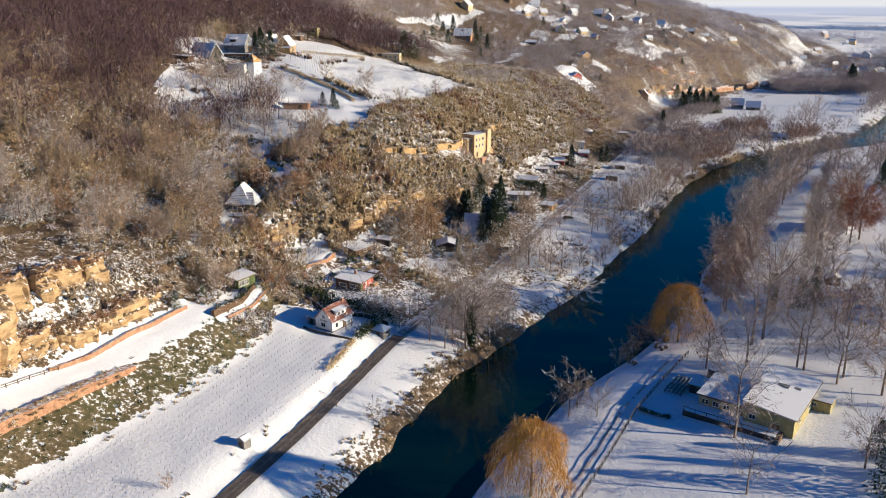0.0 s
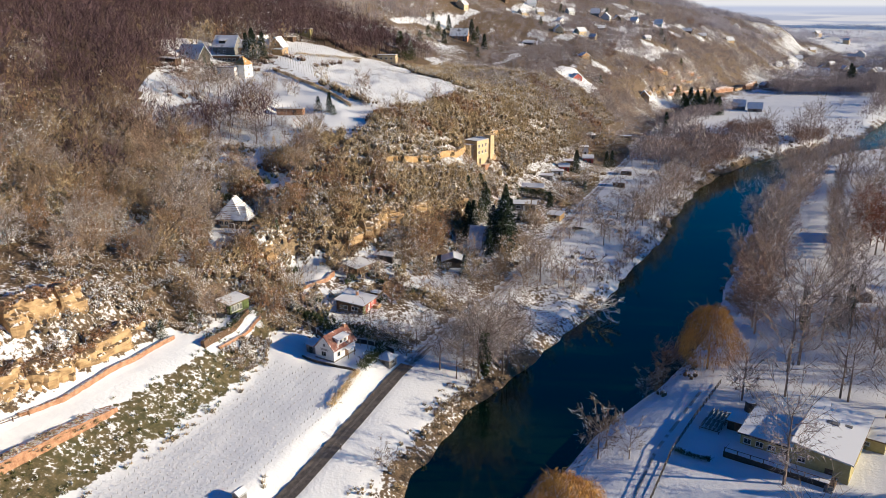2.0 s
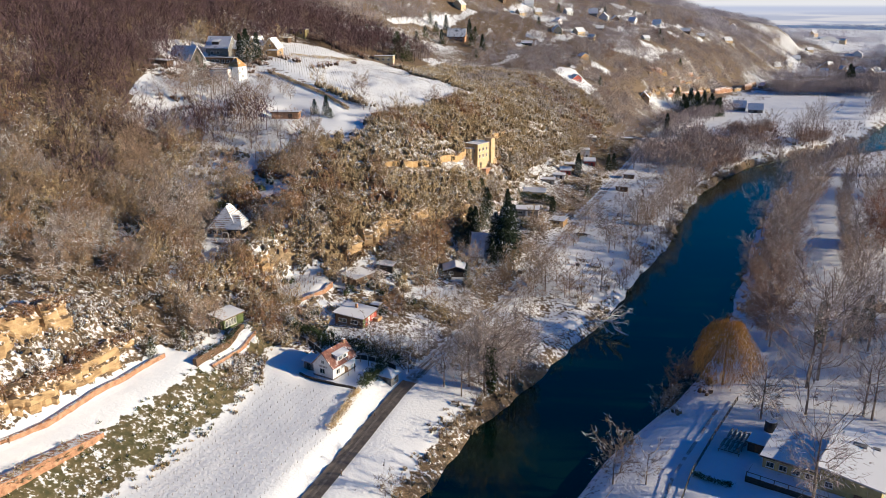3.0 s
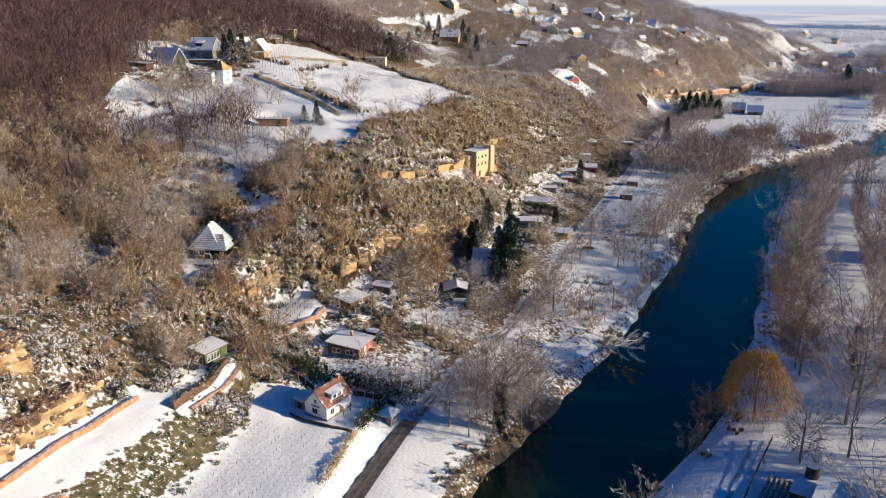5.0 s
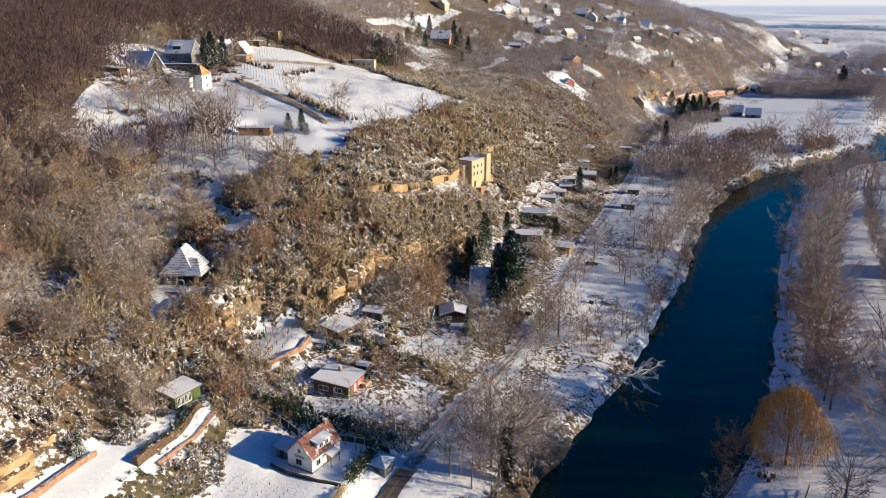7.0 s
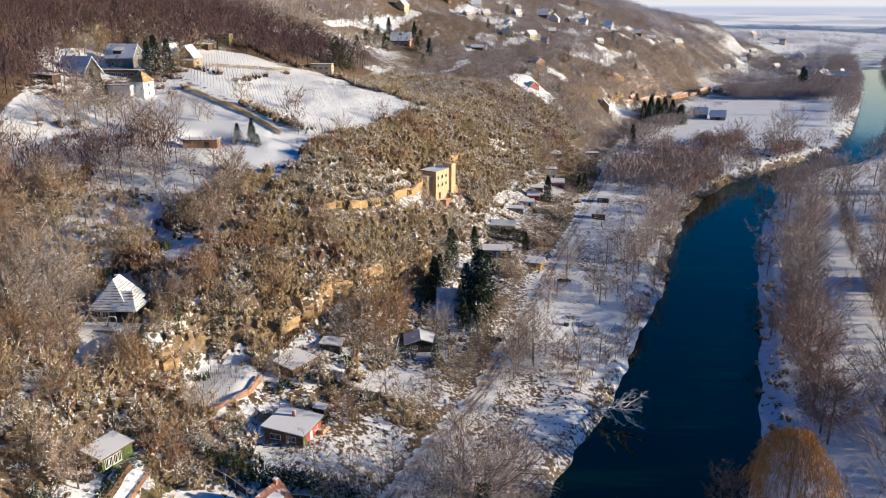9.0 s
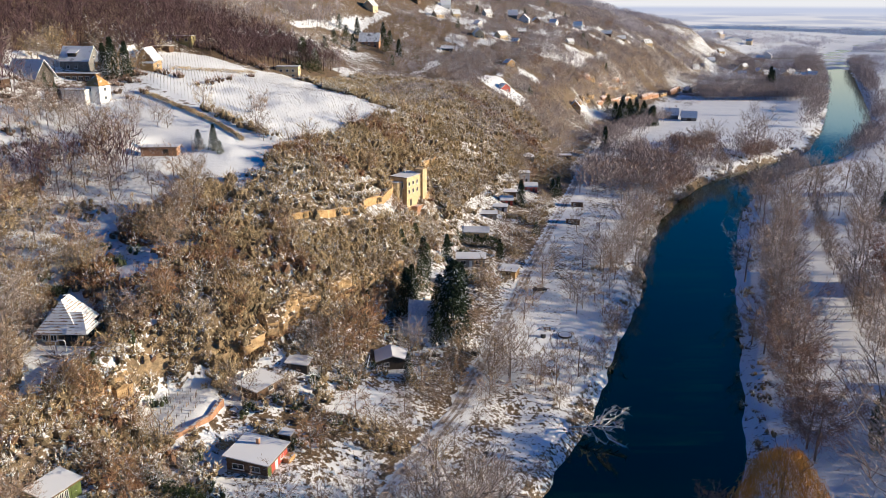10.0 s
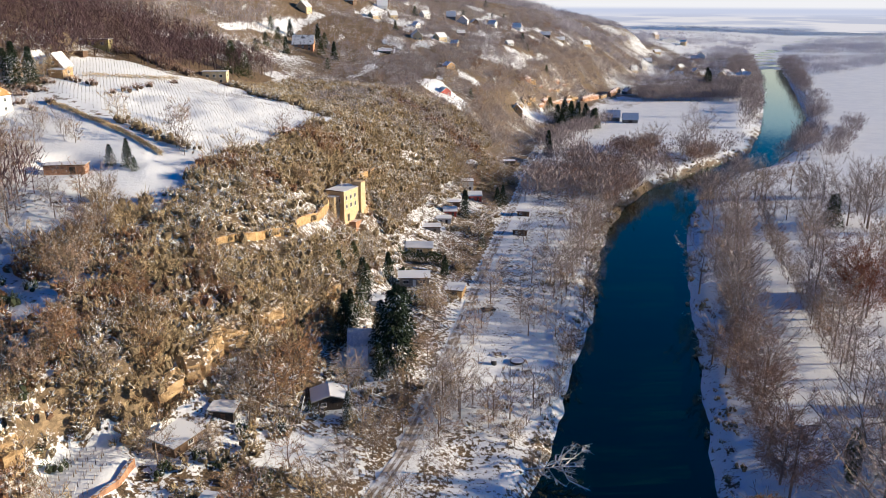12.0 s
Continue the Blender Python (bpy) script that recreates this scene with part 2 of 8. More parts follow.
M_R_OCHRE = tiles_roof("ochre_tiles_part_snowed", (0.38, 0.2, 0.06), (0.56, 0.34, 0.12), 0.36)
M_R_HIP = tiles_roof("snow_thin_over_tiles", (0.2, 0.13, 0.09), (0.3, 0.24, 0.19), 0.44, 0.8, 0.42)
M_R_FLAT = plain("flat_roof_snowed", (0.3, 0.3, 0.31), (0.6, 0.6, 0.6), 0.9, 0.8, 0.01, snow=0.84, snow_size=1.4)
M_BARK = plain("bark", (0.09, 0.068, 0.052), (0.26, 0.2, 0.155), 0.5, 0.9, 0.02)
T_BARE = twigs("bare_twigs", (0.21, 0.178, 0.162), (0.41, 0.35, 0.32), 0.05)
T_WOODS = twigs("woodland_twigs", (0.03, 0.018, 0.022), (0.115, 0.074, 0.08), -0.26, 8.0)
# distance haze is mixed into the next two twig colours
T_FAR = twigs("far_haze_toned_twigs", (0.2, 0.18, 0.2), (0.35, 0.32, 0.345), -0.35, 9.0)
T_HAZE = twigs("haze_toned_woods", (0.33, 0.32, 0.36), (0.5, 0.48, 0.52), -0.4, 40.0)
T_MID = twigs("river_wood_twigs", (0.17, 0.143, 0.14), (0.31, 0.265, 0.26), -0.2, 8.0)
T_FROST = twigs("frosted_twigs", (0.11, 0.075, 0.05), (0.22, 0.155, 0.1), 0.25)
T_SLOPE = twigs("slope_scrub", (0.115, 0.083, 0.047), (0.5, 0.388, 0.22), 0.04, 5.0)
T_RUST = twigs("rust_scrub", (0.1, 0.052, 0.03), (0.35, 0.2, 0.105), 0.02, 5.0)
T_WILLOW = twigs("willow_withes", (0.3, 0.16, 0.04), (0.46, 0.27, 0.075), 0.0, 5.0)
T_OAK = twigs("withered_leaves", (0.12, 0.045, 0.026), (0.24, 0.1, 0.055), 0.0, 4.0)
T_NEEDLE = twigs("spruce_needles", (0.01, 0.018, 0.011), (0.03, 0.042, 0.024), 0.05, 3.0)
T_PINE = twigs("evergreen_leaves", (0.02, 0.032, 0.014), (0.055, 0.068, 0.03), 0.1, 3.0)
T_ROUND = twigs("red_brown_twigs", (0.23, 0.16, 0.112), (0.41, 0.3, 0.215), 0.0, 6.0)
T_DUSK = twigs("dark_brown_withes", (0.16, 0.105, 0.078), (0.29, 0.195, 0.145), 0.0, 5.0)
T_TAN = twigs("tan_twigs", (0.12, 0.08, 0.043), (0.34, 0.24, 0.138), 0.04, 5.0)



def hearts(name, dark, light):
    """The dense inside of bushes, mostly toned darker than the twigs for the shade within, bare and with snow lodged on
    it.
    """
    return (plain(name, dark, light, 0.5, 0.95, 0.06, snow=0.2, snow_size=0.35, local=False), plain(name + "_laden", dark, light, 0.5, 0.95, 0.06, snow=0.47, snow_size=0.4, local=False))


M_THICKET = hearts("thicket_inside", (0.08, 0.059, 0.034), (0.27, 0.2, 0.112))
HEARTS = {"rust_scrub": hearts("rust_thicket", (0.055, 0.03, 0.018), (0.22, 0.12, 0.066)), "evergreen_leaves": hearts("evergreen_inside", (0.014, 0.022, 0.01), (0.05, 0.06, 0.026)),
          "dark_brown_withes": hearts("dark_thicket", (0.045, 0.03, 0.022), (0.15, 0.1, 0.068)), "green_tussocks": hearts("turf_inside", (0.04, 0.046, 0.015), (0.12, 0.115, 0.042))}

# ---- terrain ----
def key_line(text):
    """A line along the valley: 'y:x,z' keys, linear between them."""
    rows = [[float(v) for v in k.replace(":", ",").split(",")] for k in text.split()]
    return np.array(rows)


# from the river up the left slope: water edge, bank, road, garden edge, slope foot, ledge, rim, upper rock, shoulder, ridge
EDGE_L = key_line("-900:-420,-.4 60:-50,-.4 100:-34,-.4 133:-19,-.4 151:-10,-.4 160:-8,-.4 178:1,-.4 192:11,-.4 213:24,-.4 236:39,-.4 246:47,-.4 252:49.5,-.4 "
                  "287:68,-.4 321:87,-.4 358:104,-.4 406:128,-.4 452:160,-.4 484:187,-.4 514:227,-.4 540:262,-.4 567:297,-.4 652:361,-.4 912:535,-.4 1500:900,-.4 2400:1700,-.4 4900:2600,-.4")
EDGE_R = key_line("-900:-385,-.4 60:-22,-.4 100:-12,-.4 141:9,-.4 164:23,-.4 181:36,-.4 194:48,-.4 213:63,-.4 228:73,-.4 269:93,-.4 311:114,-.4 335:125,-.4 "
                  "412:167,-.4 470:207,-.4 502:245,-.4 514:272,-.4 560:322,-.4 702:434,-.4 881:548,-.4 1500:935,-.4 2400:1740,-.4 4900:2640,-.4")
ROAD = key_line("-900:-460,5 60:-82,5 100:-54,5 125:-40,5 147:-31,5 171:-22,5.2 193:-14,5.4 208:-7,5.6 224:1,5.8 247:15,6 268:24,6 303:39,6 359:62,6 421:89,6 503:124,6 526:135,6 "
                "600:172,6 640:200,5.5 700:236,5 800:300,5 1000:440,5 1500:760,5 2400:1600,5 4900:2500,5")
GARDEN = key_line("-900:-480,7.5 100:-66,7.5 125:-47,7.5 148:-36,7.5 170:-26,7.8 185:-23,8 205:-17,8.2 223:-14,10 250:-4,10 280:8,10 320:22,11 365:40,11 421:68,10 503:108,9 "
                  "600:156,9 700:215,9 900:330,8 1500:740,7 2400:1580,6 4900:2480,6")
FOOT = key_line("-900:-520,10 100:-92,9.5 125:-75,9.5 139:-66,9.5 158:-56,9.6 175:-49,9.8 192:-45,10.5 207:-47,14 227:-49,16 243:-44,17.5 252:-31,18 262:-23,18 280:-7,17.5 297:3,17.5 "
                "320:12,17.5 365:26,17.5 420:50,17 503:92,15 600:140,16 700:196,13 850:290,14 1000:400,20 1500:720,12 2400:1560,8 4900:2460,6")
LEDGE = key_line("-900:-540,18 100:-104,16.5 125:-87,16.6 134:-84,16.6 154:-73,16.8 165:-67,17 185:-57,17.4 200:-56,18 212:-58,22 227:-56,27 243:-50,33 252:-36,33 262:-29,32.5 280:-15,30.5 297:-5,29.5 "
                 "320:2,33 345:6,33.5 365:11,34 400:25,33 420:35,31 503:75,30 600:118,32 700:188,33 850:275,33 1000:370,40 1500:690,20 2400:1540,10 4900:2440,6")
RIM = key_line("-900:-560,19 100:-114,18.6 125:-97,18.7 154:-81,18.9 169:-73,19.1 185:-66,19.5 200:-66,21 212:-66,26 227:-64,28 243:-62,29.4 262:-51,37 280:-40,40 300:-28,43 322:-22,47 "
               "345:-9,46.8 372:2,46.4 432:18,48 470:24,45 503:40,44 600:90,46 700:150,56 850:235,58 1000:320,64 1500:650,26 2400:1500,12 4900:2420,6")
ROCK = key_line("-900:-580,31 100:-124,31 125:-107,31 154:-92,31 176:-80,30.5 190:-77,30 212:-77,30 243:-76,30 262:-68,34 300:-58,41 322:-48,50 345:-48,54.6 372:-55,59.4 397:-78,66.5 432:-72,66 "
                "470:-40,60 503:-20,54 560:8,50 600:30,52 647:45,60 705:70,74 823:150,77 1000:270,82 1500:600,30 2400:1450,14 4900:2400,6")
SHOULDER = key_line("-900:-700,60 100:-185,56 200:-150,50 262:-112,44 300:-100,46 335:-90,55 372:-98,63 397:-105,68 432:-110,74 503:-75,76 560:-30,64 600:-5,60 647:10,66 705:18,87 823:128,82 "
                    "1000:230,95 1200:410,84 1300:560,60 1500:560,34 2400:1400,16 4900:2380,6")
RIDGE = key_line("-900:-900,105 100:-290,96 200:-270,98 300:-250,100 432:-220,118 503:-190,122 600:-110,120 705:-40,116 823:60,110 1000:120,104 1200:300,86 1300:420,66 1500:420,40 2400:900,20 4900:1800,6")
LINES = [RIDGE, SHOULDER, ROCK, RIM, LEDGE, FOOT, GARDEN]
ROAD_HALF = 2.0


def at(line, y):
    return np.interp(y, line[:, 0], line[:, 1]), np.interp(y, line[:, 0], line[:, 2])


def fbm(x, y, size, octaves=3, seed=0):
    """Smooth value noise between -1 and 1, for arrays."""
    total, amp, norm = 0.0, 1.0, 0.0
    for o in range(octaves):
        u, v = np.asarray(x) / size + 17.3 * o + seed, np.asarray(y) / size - 9.1 * o + seed * 1.7
        i, j = np.floor(u).astype(np.int64), np.floor(v).astype(np.int64)
        fu, fv = u - i, v - j
        fu, fv = fu * fu * (3 - 2 * fu), fv * fv * (3 - 2 * fv)

        def h(a, b):
            n = (a * 374761393 + b * 668265263 + seed * 982451653) & 0xFFFFFFFF
            n = ((n ^ (n >> 13)) * 1274126177) & 0xFFFFFFFF
            return ((n ^ (n >> 16)) & 0xFFFF) / 32767.5 - 1
        total = total + amp * ((h(i, j) * (1 - fu) + h(i + 1, j) * fu) * (1 - fv) + (h(i, j + 1) * (1 - fu) + h(i + 1, j + 1) * fu) * fv)
        norm, amp, size = norm + amp, amp * 0.5, size * 0.5
    return total / norm


def section(y):
    """The cross-section at y: ascending x, heights, and band numbers (0 far left .. 9 left bank, 10 water, 12+ right bank)."""
    xs, zs = [-6000.0, at(RIDGE, y)[0] - 400], [150.0, at(RIDGE, y)[1] + 12]
    if y > 1400:
        zs = [at(RIDGE, y)[1], at(RIDGE, y)[1]]
    for line in LINES:
        x, z = at(line, y)
        xs.append(x), zs.append(z)
    rx, rz = at(ROAD, y)
    lx = at(EDGE_L, y)[0] + 2.6 * float(fbm(y, 3.0, 11, 3, 6)) - 0.8
    rr = at(EDGE_R, y)[0] + 1.5 * float(fbm(y, 90.0, 9, 3, 7)) + 0.5
    xs += [rx - ROAD_HALF - 0.6, rx + ROAD_HALF + 0.6, max(rx + 4, lx - 9), max(rx + 5, lx - 3), max(rx + 6, lx), lx + 4, rr - 4, rr, rr + 4, rr + 14, rr + 60, rr + 400, rr + 6000]
    zs += [rz, rz, 3.6, 1.8, -0.4, -3.0, -3.0, -0.4, 2.0, 3.3, 3.8, 4.0, 4.0]
    xs = np.maximum.accumulate(np.array(xs) + np.arange(len(xs)) * 1e-3)
    return xs, np.array(zs)


def spaced(parts):
    out = []
    for a, b, step in parts:
        out.append(np.arange(a, b, step))
    return np.concatenate(out)


GX = spaced([(-5000, -1000, 400), (-1000, -400, 40), (-400, -140, 8), (-140, 180, 1.9), (180, 330, 3), (330, 700, 10), (700, 1500, 50), (1500, 5600, 400)])
GY = spaced([(-4000, -400, 400), (-400, 40, 22), (40, 105, 5), (105, 460, 1.9), (460, 640, 3), (640, 1000, 7), (1000, 1600, 25), (1600, 4990, 160)])
XX, YY = np.meshgrid(GX, GY)
ZZ, BAND = np.zeros_like(XX), np.zeros_like(XX)
for r, y in enumerate(GY):
    xs, zs = section(y)
    ZZ[r] = np.interp(GX, xs, zs)
    BAND[r] = np.interp(GX, xs, np.arange(len(xs)) - 2.0)
# soften the folds of the slope, then give it relief
soft = ZZ.copy()
for _ in range(3):
    soft[1:-1, 1:-1] = (soft[1:-1, 1:-1] * 2 + soft[:-2, 1:-1] + soft[2:, 1:-1] + soft[1:-1, :-2] + soft[1:-1, 2:]) / 6
rough = np.clip((6.2 - BAND) / 1.0, 0, 1)
ZZ = np.where(BAND < 6.5, soft, ZZ)
wild = np.where((BAND > 2.2) & (BAND < 5.0) & (YY > 205), 1.0, 0.35)
ZZ += rough * wild * (1.3 * fbm(XX, YY, 14, 3, 3) + 0.5 * fbm(XX, YY, 4, 2, 5))
ZZ += np.where((BAND > 7.6) & (BAND < 10), 0.35, 0.12) * fbm(XX, YY, 5, 2, 8) * (np.abs(BAND - 7.5) > 0.6)

# level pads under the buildings, and cuts that show the cliff building's base to the camera: x, y, radius, height
PADS = [(-29.5, 197.5, 7, 9.0), (-55.5, 205.5, 6, 17.6), (-26, 222, 7, 11.3), (-63, 244, 9, 29.2), (-28, 245, 6, 14.2), (-43, 231.8, 6.2, 16.0), (-42, 238.5, 5.6, 16.8), (2, 264, 5, 9.4), (11, 287, 10, 9.6), (-60, 327, 7, 50.4),
        (33, 335, 7, 10.0), (39, 357, 6, 10.3), (13.5, 366.5, 4.5, 23.5), (30, 243, 5, 3.4), (-65.5, 230, 4, 25.6), (17, 357, 6.5, 19.5), (10.5, 360.5, 5, 22.5)]
for px, py, pr, pz in PADS:
    dist = np.hypot(XX - px, YY - py)
    w = np.clip((pr * 1.5 - dist) / (pr * 0.5), 0, 1)
    ZZ = ZZ * (1 - w) + (pz + 0.06 * fbm(XX, YY, 3, 2, 77)) * w


def grid_value(grid, x, y):
    i = np.clip(np.searchsorted(GX, x) - 1, 0, len(GX) - 2)
    j = np.clip(np.searchsorted(GY, y) - 1, 0, len(GY) - 2)
    u, v = (x - GX[i]) / (GX[i + 1] - GX[i]), (y - GY[j]) / (GY[j + 1] - GY[j])
    return (grid[j, i] * (1 - u) + grid[j, i + 1] * u) * (1 - v) + (grid[j + 1, i] * (1 - u) + grid[j + 1, i + 1] * u) * v


def ground(x, y):
    return grid_value(ZZ, x, y)


def band(x, y):
    return grid_value(BAND, x, y)

# ---- mesh helpers ----
class Geo:
    """Collects corners and faces of one mesh."""

    def __init__(self):
        self.v, self.f = [], []

    def add(self, verts, faces):
        k = len(self.v)
        self.v += [tuple(p) for p in verts]
        self.f += [tuple(i + k for i in f) for f in faces]
        return self

    def box(self, cx, cy, cz, sx, sy, sz, turn=0.0, tilt=0.0):
        """A box on its base centre (cx, cy, cz)."""
        m = pose(cx, cy, cz, tilt, 0, turn)
        c = [m @ Vector((x * sx / 2, y * sy / 2, z * sz)) for z in (0, 1) for x, y in ((-1, -1), (1, -1), (1, 1), (-1, 1))]
        return self.add(c, [(3, 2, 1, 0), (4, 5, 6, 7), (0, 1, 5, 4), (1, 2, 6, 5), (2, 3, 7, 6), (3, 0, 4, 7)])

    def prism(self, outline, z0, z1):
        """An upright prism over a plan outline, counter-clockwise; z0 and z1 may be lists."""
        n = len(outline)
        lo = z0 if isinstance(z0, (list, tuple)) else [z0] * n
        hi = z1 if isinstance(z1, (list, tuple)) else [z1] * n
        v = [(x, y, z) for (x, y), z in zip(outline, lo)] + [(x, y, z) for (x, y), z in zip(outline, hi)]
        return self.add(v, [tuple(range(n - 1, -1, -1)), tuple(range(n, 2 * n))] + [(i, (i + 1) % n, n + (i + 1) % n, n + i) for i in range(n)])

    def tube(self, a, b, ra, rb, sides=6, cap=True):
        a, b = Vector(a), Vector(b)
        q = (b - a).to_track_quat("Z", "Y")
        ring = [Vector((math.cos(2 * math.pi * i / sides), math.sin(2 * math.pi * i / sides), 0)) for i in range(sides)]
        v = [a + q @ (p * ra) for p in ring] + [b + q @ (p * rb) for p in ring]
        f = [(i, (i + 1) % sides, sides + (i + 1) % sides, sides + i) for i in range(sides)]
        if cap:
            f += [tuple(range(sides - 1, -1, -1)), tuple(range(sides, 2 * sides))]
        return self.add(v, f)

    def plate(self, corners, thick):
        """A slab over a flat face given counter-clockwise from outside; it grows inwards by thick."""
        c = [Vector(p) for p in corners]
        nrm = (c[1] - c[0]).cross(c[2] - c[0]).normalized()
        n = len(c)
        return self.add(c + [p - nrm * thick for p in c], [tuple(range(n)), tuple(range(2 * n - 1, n - 1, -1))] + [(i, n + i, n + (i + 1) % n, (i + 1) % n) for i in range(n)])

    def mesh(self, name, material):
        me = bpy.data.meshes.new(name)
        me.from_pydata(self.v, [], self.f)
        me.materials.append(material)
        return me


def link(name, me, parent=None, label=""):
    ob = new(name, me)
    ob.parent = parent
    if label:
        ob["label"] = label
    return ob


def part(name, geo, material, parent, label=""):
    return link(name, geo.mesh(name, material), parent, label)


def thing(name, label, category, x, y, z, turn=0.0, group="", kind=""):
    ob = tagged(new(name), label, category, group, kind)
    ob.matrix_world = pose(x, y, z, 0, 0, turn)
    return ob


def triangles(name, tri, material, capped=None):
    """A mesh of loose triangles from an array (n, 3, 3); those marked in capped carry snow."""
    me = bpy.data.meshes.new(name)
    k = len(tri)
    me.vertices.add(3 * k), me.loops.add(3 * k), me.polygons.add(k)
    me.vertices.foreach_set("co", np.ascontiguousarray(tri, dtype=np.float32).ravel())
    me.loops.foreach_set("vertex_index", np.arange(3 * k, dtype=np.int32))
    me.polygons.foreach_set("loop_start", np.arange(0, 3 * k, 3, dtype=np.int32))
    me.materials.append(material)
    if capped is not None:
        me.materials.append(M_SNOW)
        me.polygons.foreach_set("material_index", np.asarray(capped, dtype=np.int32))
    me.update()
    me.validate()
    return me


# ---- the ground as one sheet, and the river ----
def inside(x, y, polygon):
    hit = np.zeros(np.shape(x), bool)
    for (x0, y0), (x1, y1) in zip(polygon, polygon[1:] + polygon[:1]):
        hit ^= ((y0 > y) != (y1 > y)) & (x < (x1 - x0) * (y - y0) / (y1 - y0 + 1e-9) + x0)
    return hit


UPPER_VINES = [(-27, 344), (-14, 360), (-4, 386), (18, 434), (-30, 495), (-47, 474), (-66, 478), (-83, 460), (-79, 394)]
LOWER_VINES = [(-88, 110), (-75, 125), (-65, 140), (-55, 158), (-47, 177), (-43, 191), (-27, 186), (-27, 172), (-37, 150), (-49, 127), (-58, 110)]
MEADOWS = [[(-112, 308), (-118, 345), (-100, 368), (-80, 388), (-28, 343), (-30, 318), (-42, 308), (-58, 317), (-76, 322), (-88, 312), (-97, 303)],
           [(-76, 290), (-67, 288), (-50, 270), (-50, 260), (-57, 257), (-64, 272)], [(-62, 305), (-46, 310), (-43, 300), (-60, 297)], [(5, 560), (-10, 610), (20, 628), (32, 575)],
           [(144, 818), (158, 812), (184, 793), (176, 782), (156, 800)], [(186, 783), (205, 784), (233, 810), (210, 771), (187, 755)], [(75, 735), (60, 750), (85, 800), (105, 790)],
           [(116, 639), (139, 647), (130, 632)], [(94, 576), (112, 599), (101, 565)], [(241, 885), (261, 891), (249, 867)],
           [(461, 1263), (519, 1292), (560, 1330), (580, 1300), (519, 1255), (479, 1231)], [(457, 1166), (558, 1294), (680, 1450), (690, 1406), (507, 1163), (470, 1144)],
           [(493, 1146), (529, 1168), (500, 1030), (450, 1002), (478, 1100)], [(733, 1512), (818, 1600), (879, 1606), (757, 1443), (685, 1359)],
           [(255, 748), (319, 830), (335, 819), (286, 766)], [(163, 650), (218, 724), (224, 716), (195, 673), (166, 624)],
           [(-50, 233), (-46, 228), (-41, 225), (-35.5, 233), (-35, 239), (-40, 245), (-46, 243)], [(-70, 229), (-64, 226), (-60, 231), (-66, 234)], [(-20, 214), (-9, 212), (-1, 227), (-10, 233)], [(-14, 240), (-3, 243), (-1, 251), (-12, 249)],
           [(161, 572), (235, 671), (327, 791), (426, 789), (312, 604), (261, 559), (193, 558)],
           [(90, 575), (80, 600), (100, 610), (112, 590)]]
snow = np.full_like(XX, 0.92)
snow = np.where((BAND < 7.1) & (YY > 203), 0.5, snow)
snow = np.where((BAND < 5.1) & (YY > 205), 0.475, snow)
snow = np.where((BAND < 3.0), np.where(YY < 190, 0.48, 0.53), snow)
snow = np.where((BAND < 1.6), 0.36, snow)
snow = np.where((BAND > 4.1) & (BAND < 4.95) & (YY < 203), 0.46, snow)
snow = np.where((BAND > 5.9) & (BAND < 6.6) & (YY < 200), 0.72, snow)
snow = np.where((BAND > 7.4) & (BAND < 8.2), 0.72, snow)
snow = np.where((BAND > 8.1) & (BAND < 8.7) & (YY > 205), 0.6, snow)
snow = np.where((BAND > 8.6) & (BAND < 11.5), np.where(YY < 212, 0.55, 0.66), snow)
# less snow left of the hollow, darkening it in place of shade
snow = np.where((BAND > 1.2) & (BAND < 3.1) & (YY > 228) & (YY < 335) & (XX > -112), np.where(XX < -86, 0.53, 0.64), snow)
snow = np.where((BAND > 9.7) & (BAND < 11.5), np.where((YY > 212) & (YY < 330), 0.58, 0.46), snow)
snow = np.where(np.hypot(XX + 100, YY - 392) < 27, 0.58, snow)
snow = np.where((BAND < 4.0) & (XX < -59) & (YY > 188) & (YY < 210), 0.45, snow)
snow = np.where((BAND < 6.6) & (YY > 470), 0.42, snow)
along, across = 0.55 * XX + 0.83 * YY, 0.55 * YY - 0.83 * XX
snow = np.where((BAND > 0.6) & (BAND < 3.6) & (YY > 540) & (YY < 1000) & (fbm(along * 0.28, across, 10, 2, 91) > 0.3), 0.62, snow)
snow = np.where((BAND < 9.6) & (YY > 830) & (XX > 330), np.where(BAND < 5, 0.43, 0.52), snow)
snow = np.where((BAND > 15) & (YY > 1010 + 0.6 * (XX - 667)), np.where(fbm(XX * 0.35, YY, 90, 2, 93) > 0.12, 0.85, 0.62), snow)
snow = np.where((YY > 1500) & (BAND < 9.6), np.where(fbm(XX * 0.35, YY, 90, 2, 94) > 0.1, 0.8, 0.62), snow)
snow = np.where((BAND > 13.5) & (BAND < 15.2), 0.63, snow)
# some far clearings get less snow, to dull them as if shaded
for area in MEADOWS + [UPPER_VINES, LOWER_VINES]:
    snow = np.where(inside(XX + 2.6 * fbm(XX, YY, 8, 2, 71), YY + 2.6 * fbm(XX, YY, 8, 2, 72), area), 0.54 if area[0] in ((5, 560), (163, 650), (457, 1166), (461, 1263)) else 0.66 if area[0] in ((-20, 214), (-14, 240), (-76, 290), (-62, 305), (94, 576), (116, 639), (163, 650), (461, 1263), (457, 1166), (493, 1146)) else 0.6 if area[0][1] > 700 and area[0][0] < 480 else 0.92, snow)
snow = np.where(inside(XX, YY, [(-120, 346), (-117, 368), (-104, 386), (-88, 392), (-91, 366), (-94, 353), (-107, 346)]), 0.5, snow)
